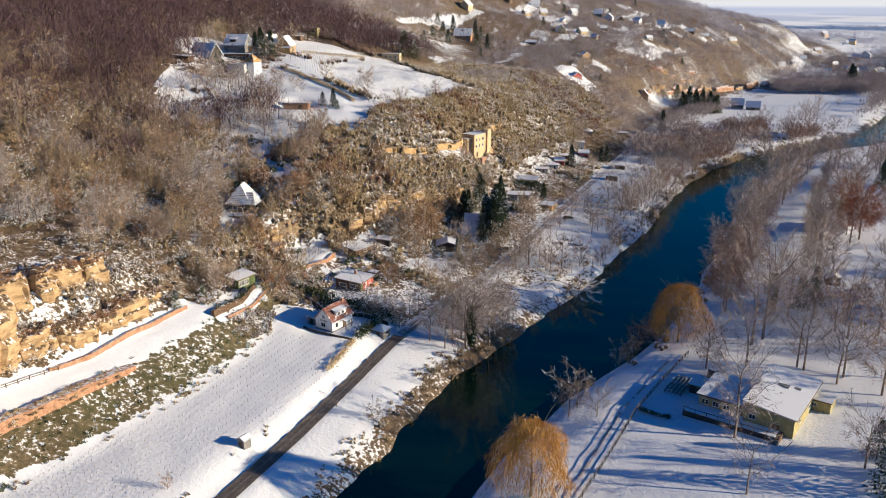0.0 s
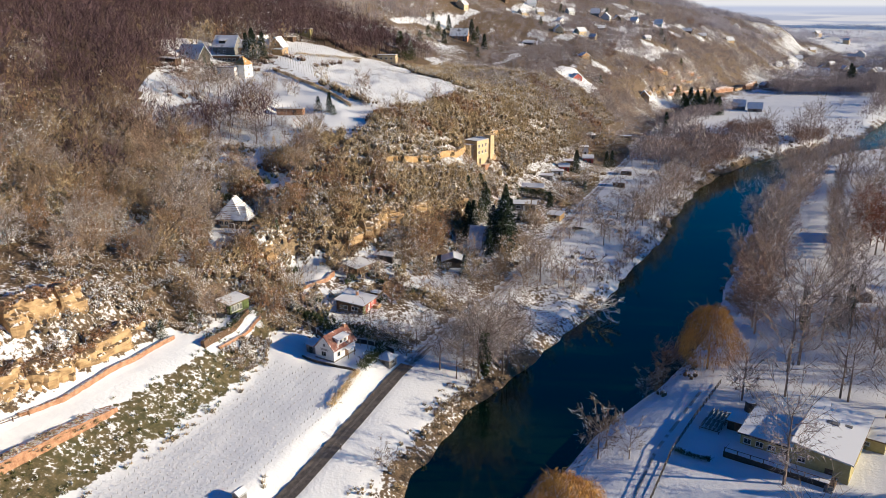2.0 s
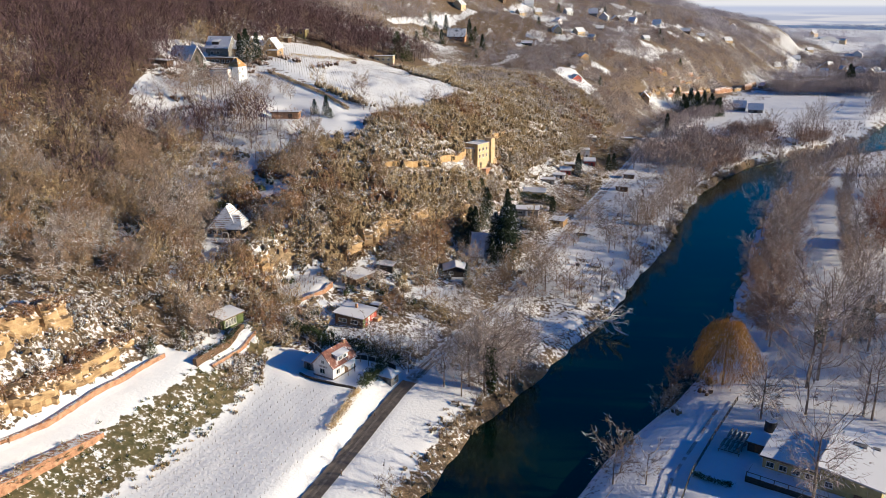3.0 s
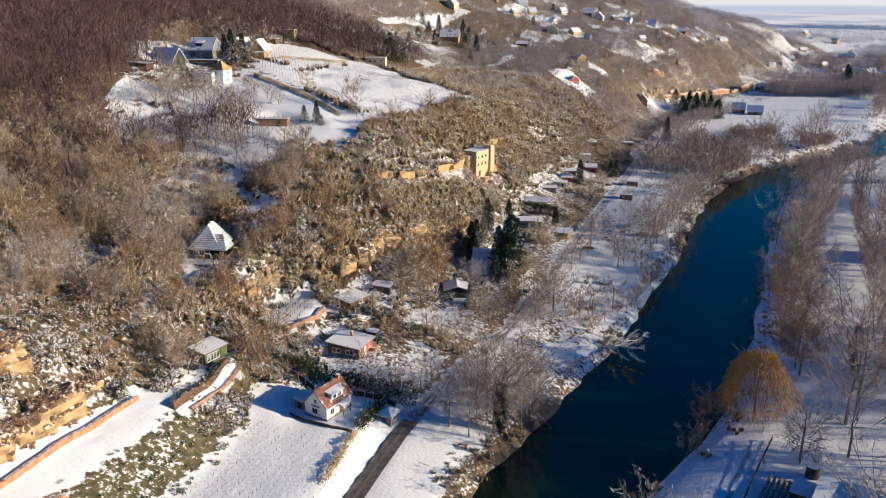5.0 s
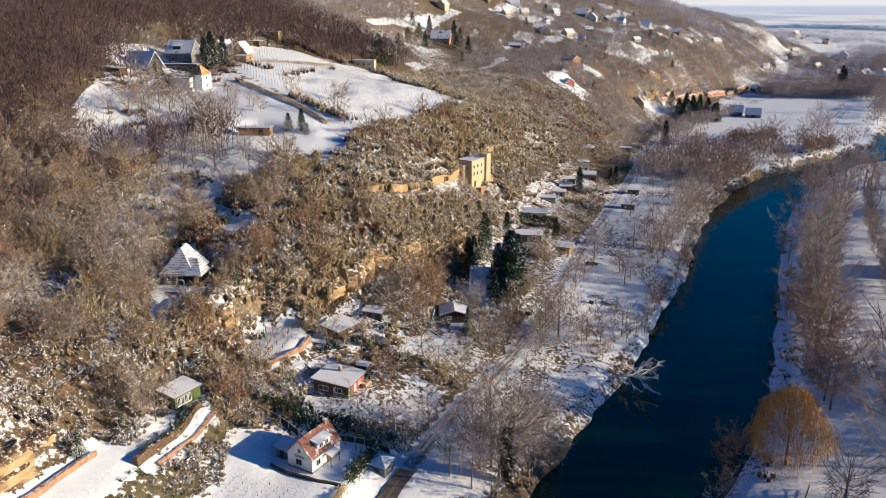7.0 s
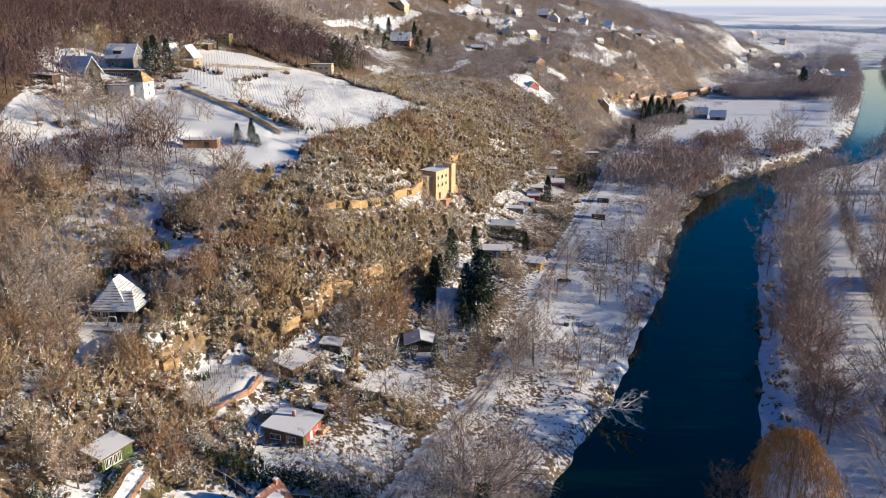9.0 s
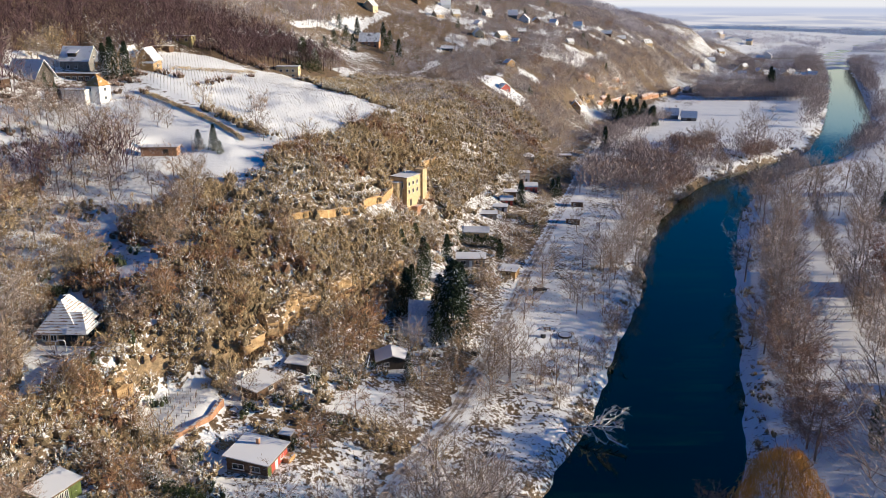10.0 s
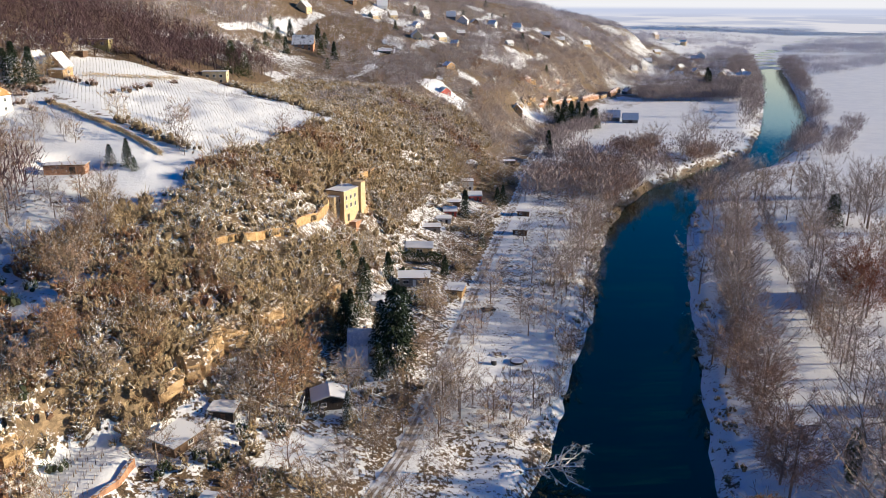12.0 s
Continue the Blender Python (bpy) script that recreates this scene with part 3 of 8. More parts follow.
for area in ([(-37, 213), (-16, 210), (-11, 231), (-24, 235), (-37, 229)], [(-36, 239), (-24, 236), (-12, 250), (-20, 260), (-33, 252)], [(-2, 258), (8, 258), (20, 284), (8, 294), (0, 275)]):
    snow = np.where(inside(XX, YY, area), 0.6, snow)
snow = np.where(inside(XX, YY, [(-53, 198), (-47, 196), (-44, 205), (-49, 209)]), 0.25, snow)
snow = np.where(inside(XX, YY, [(-57, 183.5), (-54, 184.5), (-47.8, 203), (-51, 204)]), 0.9, snow)
snow = np.where((BAND > 7.5) & (BAND < 9.5) & (YY < 200) & (YY > 100), 0.74, snow)
snow += 0.12 * fbm(XX, YY, 22, 2, 21) * (snow < 0.9)
turf = np.where((BAND > 3.95) & (BAND < 5.1) & (YY < 205), 1.0, 0.15) * np.clip(0.75 + 0.5 * fbm(XX, YY, 9, 2, 31), 0, 1)
ny, nx = XX.shape
idx = np.arange(nx * ny).reshape(ny, nx)
quads = np.stack([idx[:-1, :-1], idx[:-1, 1:], idx[1:, 1:], idx[1:, :-1]], -1).reshape(-1, 4)
me = bpy.data.meshes.new("ground")
me.vertices.add(nx * ny), me.loops.add(quads.size), me.polygons.add(len(quads))
me.vertices.foreach_set("co", np.stack([XX, YY, ZZ], -1).astype(np.float32).ravel())
me.loops.foreach_set("vertex_index", quads.astype(np.int32).ravel())
me.polygons.foreach_set("loop_start", np.arange(0, quads.size, 4, dtype=np.int32))
me.polygons.foreach_set("use_smooth", np.ones(len(quads), bool))
for key, data in (("snow", snow), ("turf", turf)):
    me.attributes.new(key, "FLOAT", "POINT").data.foreach_set("value", data.astype(np.float32).ravel())
me.materials.append(M_LAND)
me.update()
tagged(new("ground", me), "snow-covered valley floor and wooded hillside", "ground", kind="structure")

ys = np.concatenate([np.arange(-900, 100, 50), np.arange(100, 600, 6), np.arange(600, 4900, 60)])
g = Geo()
lx, rx = at(EDGE_L, ys)[0] - 3, at(EDGE_R, ys)[0] + 3
g.add([p for y, a, b in zip(ys, lx, rx) for p in ((a, y, 0.0), (b, y, 0.0))], [(2 * i, 2 * i + 1, 2 * i + 3, 2 * i + 2) for i in range(len(ys) - 1)])
tagged(new("water", g.mesh("water", M_WATER)), "dark still river water between snowy banks", "river", kind="structure")

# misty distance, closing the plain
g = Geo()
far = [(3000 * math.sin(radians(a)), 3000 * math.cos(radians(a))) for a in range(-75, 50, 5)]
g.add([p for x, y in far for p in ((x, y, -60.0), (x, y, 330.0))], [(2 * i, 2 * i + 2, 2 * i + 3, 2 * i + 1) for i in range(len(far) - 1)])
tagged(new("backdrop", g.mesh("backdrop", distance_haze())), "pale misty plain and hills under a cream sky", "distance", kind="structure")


def ribbon(name, line, half, lift, material, label, category, kind="structure", step=3.0, y0=60.0, y1=200.0, edge=0.0):
    """A strip that lies on the ground along a line."""
    yy = np.arange(y0, y1, step)
    x = np.interp(yy, line[:, 0], line[:, 1])
    d = np.gradient(x, yy)
    nxv, nyv = 1 / np.sqrt(1 + d * d), -d / np.sqrt(1 + d * d)
    geo, cols = Geo(), (-1, -0.5, 0, 0.5, 1)
    v = []
    for i in range(len(yy)):
        for c in cols:
            wob = half * c * (1 + edge * float(fbm(yy[i] + 50 * c, yy[i], 4, 2, 2)))
            px, py = x[i] + nxv[i] * wob, yy[i] + nyv[i] * wob
            v.append((px, py, float(ground(px, py)) + lift))
    k = len(cols)
    geo.add(v, [(i * k + j, i * k + j + 1, (i + 1) * k + j + 1, (i + 1) * k + j) for i in range(len(yy) - 1) for j in range(k - 1)])
    return tagged(new(name, geo.mesh(name, material)), label, category, kind=kind)


ribbon("road", ROAD, 1.75, 0.2, M_ASPHALT, "narrow wet asphalt lane with snow along its edges", "road", y0=60, y1=199, edge=0.03)
ribbon("road_lane_upper", ROAD, 1.7, 0.06, M_TRACK, "snowy garden lane with worn wheel tracks", "road", y0=198, y1=560, edge=0.12)

ribbon("road_middle", ROAD, 0.3, 0.215, M_SLUSH, "strip of slush along the middle of the lane", "road", y0=60, y1=198, edge=0.5)
for side in (-0.75, 0.75):
    shifted = ROAD.copy()
    shifted[:, 1] += side
    ribbon("wheel_track", shifted, 0.36, 0.075, M_WHEEL, "dark wheel track in the snow of the lane", "road", y0=200, y1=545, edge=0.5)


# ---- plants ----
def sliver(p, d, length, width, rng):
    """Thin twigs: triangles from points p along directions d."""
    d = d / np.linalg.norm(d, axis=1, keepdims=True)
    side = np.cross(d, rng.normal(size=d.shape))
    side /= np.linalg.norm(side, axis=1, keepdims=True) + 1e-9
    length, width = np.reshape(length, (-1, 1)), np.reshape(width, (-1, 1))
    return np.stack([p - side * width / 2, p + side * width / 2, p + d * length], 1)


def limbs(rng, height, spread, count, first, lean=0.35, droop=0.0):
    """Trunk and limbs of a broad-leaved tree: (a, b, ra, rb) pieces, and points in its crown with their outward directions."""
    pieces, pts, dirs = [], [], []
    bend = rng.normal(0, 0.02 * height, (4, 2))
    spine = [np.array([0, 0, -0.3])] + [np.array([bend[i][0] * i / 2, bend[i][1] * i / 2, height * f]) for i, f in enumerate((0.3, 0.55, 0.8, 0.97))]
    r = height * 0.019
    for i in range(4):
        pieces.append((spine[i], spine[i + 1], r * (1 - 0.24 * i), r * (0.76 - 0.24 * i) + 0.015))
    for k in range(count):
        f = first + (0.92 - first) * (k + rng.random() * 0.6) / count
        i = min(3, int(np.searchsorted([0.3, 0.55, 0.8], f)))
        lo, hi = (-0.3 / height, 0.3, 0.55, 0.8)[i], (0.3, 0.55, 0.8, 0.97)[i]
        a = spine[i] + (spine[i + 1] - spine[i]) * (f - lo) / (hi - lo)
        ang = k * 2.4 + rng.random() * 0.7
        prof = math.sin(math.pi * min(1, max(0.12, (1.02 - f) / (1.02 - first)) ** 0.8 * 0.75 + 0.12))
        reach = spread * prof * (0.75 + 0.4 * rng.random())
        out = np.array([math.cos(ang), math.sin(ang), lean + 0.15 + 0.5 * f])
        m = a + (out - np.array([0, 0, 0.25])) * reach * 0.5 + rng.normal(0, 0.1, 3) * reach * 0.3
        b = a + out * reach + np.array([0, 0, reach * (0.12 - droop)])
        ra = r * 0.34 * (1.1 - f * 0.6)
        pieces += [(a, m, ra, ra * 0.6), (m, b, ra * 0.6, 0.02)]
        for j in range(3):
            s = 0.3 + 0.7 * rng.random()
            base = a + (m - a) * s / 0.5 if s < 0.5 else m + (b - m) * (s - 0.5) / 0.5
            dd = out * 0.7 + rng.normal(0, 0.6, 3) + np.array([0, 0, 0.25])
            tip = base + dd / np.linalg.norm(dd) * reach * 0.45 * (0.6 + 0.6 * rng.random())
            pieces.append((base, tip, ra * 0.35, 0.015))
            for w in (0.25, 0.5, 0.75, 1.0):
                pts.append(base + (tip - base) * w), dirs.append(dd + rng.normal(0, 0.3, 3))
        for w in (0.45, 0.7, 0.9, 1.0):
            pts.append(m + (b - m) * w), dirs.append(out)
    return pieces, np.array(pts), np.array(dirs)


def wood_mesh(name, pieces, material, fine=0.05):
    geo = Geo()
    for a, b, ra, rb in pieces:
        geo.tube(a, b, max(ra, fine), max(rb, fine * 0.6), 5 if ra > 0.12 else 3, False)
    return geo.mesh(name, material)


def broadleaf(rng, height, spread, twig_mat, count=12, first=0.25, n=900, length=1.3, width=0.05, droop=0.0, lean=0.35, bark=None):
    """Meshes of the trunk with its limbs and of the crown of fine twigs."""
    pieces, pts, dirs = limbs(rng, height, spread, count, first, lean, droop)
    pick = rng.integers(0, len(pts), n)
    d = dirs[pick] / np.linalg.norm(dirs[pick], axis=1, keepdims=True) + rng.normal(0, 0.75, (n, 3)) + np.array([0, 0, 0.1 - droop])
    p = pts[pick] + rng.normal(0, 0.12, (n, 3)) * spread * 0.45
    # the outer crown: twigs spread over an uneven rounded shell
    m = n // 2
    o = rng.normal(size=(m, 3))
    o /= np.linalg.norm(o, axis=1, keepdims=True)
    lump = 0.8 + 0.3 * np.sin(o[:, 0] * 4 + height) * np.sin(o[:, 1] * 5 + spread) + 0.15 * rng.random(m)
    f0 = 0.5 + first * 0.5
    p[:m] = o * np.array([spread, spread, height * (1.0 - f0)]) * (lump * (0.55 + 0.4 * rng.random(m) ** 0.5))[:, None] + np.array([0, 0, height * f0])
    d[:m] = o * 0.9 + rng.normal(0, 0.5, (m, 3)) + np.array([0, 0, 0.15])
    return wood_mesh("trunk", pieces, bark or M_BARK), triangles("crown", sliver(p, d, length * (0.5 + rng.random(n)), width * (0.7 + 0.6 * rng.random(n)), rng), twig_mat)


def weeping(rng, height, spread, n=9500, mat=None):
    """A dome of hanging withes round a forked trunk."""
    pieces, pts, dirs = limbs(rng, height * 0.92, spread * 0.7, 14, 0.3, 0.6)
    ang, lev = rng.random(n) * 6.283, rng.random(n) ** 0.9
    r = spread * np.sqrt(1 - (lev * 0.98) ** 2) * (0.55 + 0.45 * rng.random(n) ** 0.4)
    lobe = 1 + 0.16 * np.sin(ang * 3 + lev * 5) + 0.1 * np.sin(ang * 7 + 2)
    p = np.stack([np.cos(ang) * r * lobe, np.sin(ang) * r * lobe, height * (0.24 + 0.76 * lev)], 1) + rng.normal(0, 0.35, (n, 3))
    d = np.stack([np.cos(ang) * 0.16, np.sin(ang) * 0.16, -np.ones(n)], 1) + rng.normal(0, 0.3, (n, 3))
    d[lev > 0.6] += np.array([0, 0, 0.9]) * rng.random((int((lev > 0.6).sum()), 1))
    length = np.minimum(p[:, 2] * 0.9, height * (0.04 + 0.1 * rng.random(n)))
    return wood_mesh("trunk", pieces, M_BARK), triangles("crown", sliver(p, d, length, 0.055 + 0.05 * rng.random(n), rng), mat or T_WILLOW)


def conifer(rng, height, spread, mat, whorls=22, per=13, snowy=True):
    geo = Geo()
    geo.tube((0, 0, -0.3), (0, 0, height), height * 0.014, 0.02, 6, False)
    tri = []
    for w in range(whorls):
        f = 0.06 + 0.93 * w / whorls
        reach = spread * (1 - f) ** 0.85 * (0.8 + 0.3 * rng.random()) + 0.15
        for k in range(per):
            ang = 2 * math.pi * (k + rng.random()) / per
            out = np.array([math.cos(ang), math.sin(ang), -0.28 - 0.25 * (1 - f)])
            tip = reach * (0.75 + 0.4 * rng.random())
            n = 10
            s = rng.random(n)[:, None] ** 0.7
            p = np.array([0, 0, height * f]) + out * s * tip + rng.normal(0, 0.06, (n, 3))
            d = out + rng.normal(0, 0.55, (n, 3)) + np.array([0, 0, -0.3])
            tri.append(sliver(p, d, 0.35 + 0.055 * height * rng.random(n) * 0.6, np.full(n, 0.1 + 0.012 * height), rng))
    return geo.mesh("trunk", M_BARK), triangles("crown", np.concatenate(tri), mat)


def plant(name, meshes, label, category, x, y, turn, size, group="", sink=0.05):
    root = tagged(new(name), label, category, group)
    for key, m in zip(("trunk", "crown"), meshes):
        link(key, m, root)
    root.matrix_world = pose(x, y, float(ground(x, y)) - sink, 0, 0, turn) @ Matrix.Diagonal((size, size, size, 1))
    return root


def scatter(rng, n, x0, x1, y0, y1):
    x, y = x0 + (x1 - x0) * rng.random(n), y0 + (y1 - y0) * rng.random(n)
    return x, y, band(x, y)


BALL = np.array([(0, 0, 1)] + [(0.894 * math.cos(k * 1.2566), 0.894 * math.sin(k * 1.2566), 0.447) for k in range(5)] + [(0.894 * math.cos((k + 0.5) * 1.2566), 0.894 * math.sin((k + 0.5) * 1.2566), -0.447) for k in range(5)] + [(0, 0, -1)])
BALL_FACES = np.array([(0, 1 + k, 1 + (k + 1) % 5) for k in range(5)] + [(1 + k, 6 + k, 1 + (k + 1) % 5) for k in range(5)] + [(1 + (k + 1) % 5, 6 + k, 6 + (k + 1) % 5) for k in range(5)] + [(11, 6 + (k + 1) % 5, 6 + k) for k in range(5)])


def stuff(name, mat, label, category, x, y, radius, height, per, twig, rng, caps=0.3, z=None, heart=1.0):
    """Many bushy clumps in one mesh: dense lumpy hearts of stems, with twigs standing out of them and snow on a share of the lobes."""
    n, k = len(x), max(16, int(per * 0.75))
    z = ground(x, y) - 0.1 if z is None else z
    lobes = 4
    la = (np.arange(lobes) * 1.6 + rng.random((n, 1)) * 6.283) + rng.normal(0, 0.35, (n, lobes))
    out = 0.3 + 0.4 * rng.random((n, lobes))
    off = np.stack([np.cos(la) * out, np.sin(la) * out, 0.18 + 0.32 * rng.random((n, lobes))], -1)
    swell = 0.26 + 0.2 * rng.random((n, lobes))
    pick = rng.integers(0, lobes, (n, k))
    centre = np.take_along_axis(off, pick[..., None], 1)
    girth = np.take_along_axis(swell, pick, 1)[..., None]
    d = rng.normal(size=(n, k, 3))
    d[..., 2] = np.abs(d[..., 2]) * 0.9
    d /= np.linalg.norm(d, axis=2, keepdims=True)
    scale = np.stack([radius, radius, height], 1)[:, None, :]
    foot = np.stack([x, y, z], 1)[:, None, :]
    p = (centre + d * girth * (0.45 + 0.75 * rng.random((n, k, 1)) ** 0.7)) * scale + foot
    aim = d + rng.normal(0, 0.4, (n, k, 3)) + np.array([0, 0, 0.35])
    length = twig * (0.8 + 1.6 * rng.random((n, k))) * (0.6 + 0.25 * height[:, None])
    local = np.clip(0.5 + 0.9 * fbm(x, y, 11, 2, 55)[:, None], 0.05, 1.3)
    loaded = rng.random((n, lobes)) < 1.7 * caps * local
    laden = np.take_along_axis(loaded, pick, 1)
    cap = laden & (d[..., 2] > 0.35) & (rng.random((n, k)) < 0.5)
    width = twig * 0.36 * (0.5 + 0.9 * rng.random((n, k)))
    tri = sliver(p.reshape(-1, 3), aim.reshape(-1, 3), np.where(cap, length * 0.7, length).ravel(), np.where(cap, width * 1.2, width).ravel(), rng)
    ball = heart * BALL[None, None] * (0.45 + 0.5 * rng.random((n, lobes, 12, 1))) * swell[..., None, None] + off[:, :, None, :] * np.array([1, 1, 0.75])
    ball = ball * scale[:, None] + foot[:, None]
    core = ball[:, :, BALL_FACES].reshape(-1, 3, 3)
    inner = np.repeat(np.where(loaded, 3, 2).ravel(), 20)
    me = triangles(name, np.concatenate([tri, core]), mat, np.concatenate([cap.ravel(), inner]))
    me.materials.append(HEARTS.get(mat.name, M_THICKET)[0])
    me.materials.append(HEARTS.get(mat.name, M_THICKET)[1])
    return tagged(new(name, me), label, category, kind="stuff")


def woods(name, mat, label, x, y, height, k, width, rng, slim=0.3):
    """A bare wood in one mesh: for every tree a stem, rising branches and twigs."""
    n = len(x)
    z = ground(x, y)
    base = np.stack([x, y, z], 1)[:, None, :]
    h = height[:, None]
    ang, u = rng.random((n, k)) * 6.283, np.sqrt(rng.random((n, k)))
    lev = 0.32 + 0.6 * rng.random((n, k))
    r = h * slim * np.sqrt(np.clip(np.sin(np.pi * np.clip(lev * 1.02 - 0.06, 0.05, 0.97)), 0, 1)) * u
    p = np.stack([np.cos(ang) * r, np.sin(ang) * r, h * lev], -1)
    d = np.stack([np.cos(ang) * u * 0.8, np.sin(ang) * u * 0.8, 0.75 + 0 * u], -1) + rng.normal(0, 0.35, (n, k, 3))
    tw = sliver((p + base).reshape(-1, 3), d.reshape(-1, 3), (h * (0.1 + 0.12 * rng.random((n, k)))).ravel(), (width * (0.6 + 0.8 * rng.random((n, k)))).ravel(), rng)
    top = np.stack([rng.normal(0, 0.05, n) * height, rng.normal(0, 0.05, n) * height, height * 0.95], 1)
    foot = base[:, 0, :] - np.array([0, 0, 0.4])
    stem = sliver(foot, top, np.linalg.norm(top, axis=1), height * 0.022, rng)
    a2 = rng.random((n, 4)) * 6.283
    bp = base + np.stack([0 * a2, 0 * a2, h * (0.3 + 0.4 * rng.random((n, 4)))], -1)
    bd = np.stack([np.cos(a2) * 0.7, np.sin(a2) * 0.7, 0.9 + 0 * a2], -1)
    br = sliver(bp.reshape(-1, 3), bd.reshape(-1, 3), (h * 0.42 + 0 * a2).ravel(), (h * 0.014 + 0 * a2).ravel(), rng)
    return tagged(new(name, triangles(name, np.concatenate([tw, stem, br]), mat)), label, "trees", kind="stuff")


rng = np.random.default_rng(4)
# small houses scattered over the far slope: x, y, width, depth, wall, rise
FAR = [(20, 707, 9, 6, 5, 4, M_YELLOW), (88, 792, 8, 7, 5, 5, M_WHITE), (76, 750, 8, 6, 3, 3, M_CREAM), (102, 706, 7, 6, 4, 3, M_YELLOW), (128, 812, 7, 6, 4, 3, M_WHITE), (158, 842, 8, 6, 4, 4, M_GREY),
       (97, 590, 7, 5, 3, 2.5, M_RED), (238, 898, 8, 7, 4, 4, M_WHITE), (350, 992, 10, 7, 5, 4, M_CREAM), (424, 1175, 10, 8, 5, 4, M_WHITE), (428, 1028, 9, 7, 5, 5, M_YELLOW), (60, 770, 7, 6, 4, 3, M_BROWN),
       (182, 850, 7, 6, 3, 3, M_BROWN), (205, 870, 7, 6, 4, 3, M_WHITE), (150, 770, 6, 5, 3, 2, M_BROWN), (110, 755, 6, 5, 3, 2, M_WHITE), (300, 940, 8, 6, 4, 3, M_CREAM), (470, 1090, 9, 7, 5, 4, M_WHITE),
       (500, 1060, 9, 7, 5, 4, M_YELLOW), (540, 1120, 10, 8, 5, 4, M_CREAM), (480, 1010, 9, 7, 5, 4, M_WHITE), (590, 1180, 10, 8, 5, 4, M_WHITE), (640, 1260, 12, 9, 6, 4, M_CREAM), (560, 1230, 10, 8, 5, 4, M_YELLOW),
       (690, 1330, 14, 9, 6, 5, M_WHITE), (610, 1330, 10, 8, 5, 4, M_CREAM), (789, 1576, 11, 9, 9, 3, M_CREAM), (770, 1602, 30, 10, 6, 3, M_WHITE), (783, 1687, 16, 12, 8, 5, M_CREAM), (519, 1174, 9, 7, 4, 4, M_WHITE),
       (345, 862, 9, 6, 3, 3, M_GREY), (380, 899, 9, 6, 3, 3, M_WHITE), (358, 880, 8, 6, 3, 3, M_CREAM), (550, 1058, 11, 8, 4, 4, M_WHITE), (562, 1041, 10, 8, 4, 4, M_CREAM), (550, 1000, 12, 8, 4, 4, M_WHITE), (530, 1062, 10, 8, 4, 4, M_GREY),
       (575, 1015, 10, 8, 4, 4, M_WHITE), (520, 1025, 10, 8, 4, 4, M_CREAM), (545, 1022, 9, 7, 4, 4, M_YELLOW), (536, 985, 9, 7, 4, 4, M_WHITE), (590, 1050, 10, 8, 4, 4, M_WHITE), (101, 707, 8, 7, 4, 4, M_WHITE), (123, 725, 8, 7, 4, 3, M_YELLOW), (71, 661, 8, 6, 2.5, 1.5, M_DARK), (112, 644, 6.5, 5, 3, 2, M_OCHRE), (277, 925, 11, 7, 4, 3, M_BROWN), (199, 793, 6, 5, 3, 2, M_WHITE), (168, 837, 9, 7, 4, 4, M_WHITE), (93, 768, 6, 6, 4, 3, M_YELLOW), (132, 714, 5, 4, 3, 2, M_CREAM)]
# cliff outcrops on the slope: x, y, along, deep, high, turn
CLIFFS = [(-52.8, 231.0, 7, 4, 7.5, 42), (-30, 255, 7, 4.5, 8, 45), (-25, 262, 9, 5, 10, 50), (-19.5, 270, 10, 5, 9.5, 48), (-11, 281, 9, 5, 7, 42), (-1.5, 296, 9, 5, 6.5, 52), (4.5, 306, 8, 5, 6, 57),
          (-36, 258, 5, 3, 2.5, 40), (-30, 270, 6, 3, 3, 50), (9, 330, 8, 4, 4, 62), (22, 372, 5, 4, 6, 60), (30, 395, 7, 4, 4, 60), (34, 412, 6, 4, 4, 60), (-14, 296, 5, 3, 2.6, 50), (-47, 262, 5, 3, 3, 45)]
# keep-clear discs round buildings and where plants would block camera view and sun: x, y, radius
CLEAR = [(-30, 197, 9), (-17, 197, 4), (-55, 205, 6), (-26, 221, 9), (-62, 243, 7.5), (-28, 246, 6), (-20, 253, 5), (2, 264, 6), (11, 286, 11), (19, 314, 6), (24, 314, 5), (15, 284, 7), (8, 263, 6), (38, 333, 7), (45, 357, 6), (40, 363, 8), (36, 352, 6), (44, 349, 6), (32, 357, 5), (55, 386, 6), (66, 405, 6), (70, 425, 7), (84, 445, 7), (33, 334, 8), (39, 357, 7),
         (50, 386, 6), (60, 405, 8), (79, 437, 8), (90, 488, 6), (-60, 330, 9), (-42, 233.5, 7.5), (-33, 232, 4), (-64, 233, 6), (21, 367, 9), (-100, 390, 20), (-80, 428, 10), (-32, 500, 7), (17, 640, 14), (256, 678, 20), (162, 646, 10),
         (30, 243, 7), (51, 285, 7), (52, 318, 4), (-61, 238, 9), (-62.5, 230, 4.5), (-65, 224, 4.5), (-32, 227, 5), (-25, 214, 5), (-52, 199, 5), (49, 285, 11), (45, 297, 9), (52, 317, 9), (40, 273, 7), (10, 360, 5.5), (15, 357, 5), (20, 361, 5)]
CLEAR += [(x0 + (x1 - x0) * k / 4 + 1.4, y0 + (y1 - y0) * k / 4 - 1.8, 2.3) for (x0, y0), (x1, y1) in zip([(-22, 296), (-13, 303), (-4, 314), (2, 328), (7, 345), (9.5, 357)], [(-13, 303), (-4, 314), (2, 328), (7, 345), (9.5, 357)]) for k in range(4)]
CLEAR += [(x0 + (x1 - x0) * k / 5 + 4.5, y0 + (y1 - y0) * k / 5 - 5, 6.5) for (x0, y0), (x1, y1) in [((160, 645), (186, 686)), ((186, 686), (219, 734)), ((219, 734), (247, 767)), ((247, 767), (283, 803)), ((283, 803), (338, 864))] for k in range(5)]
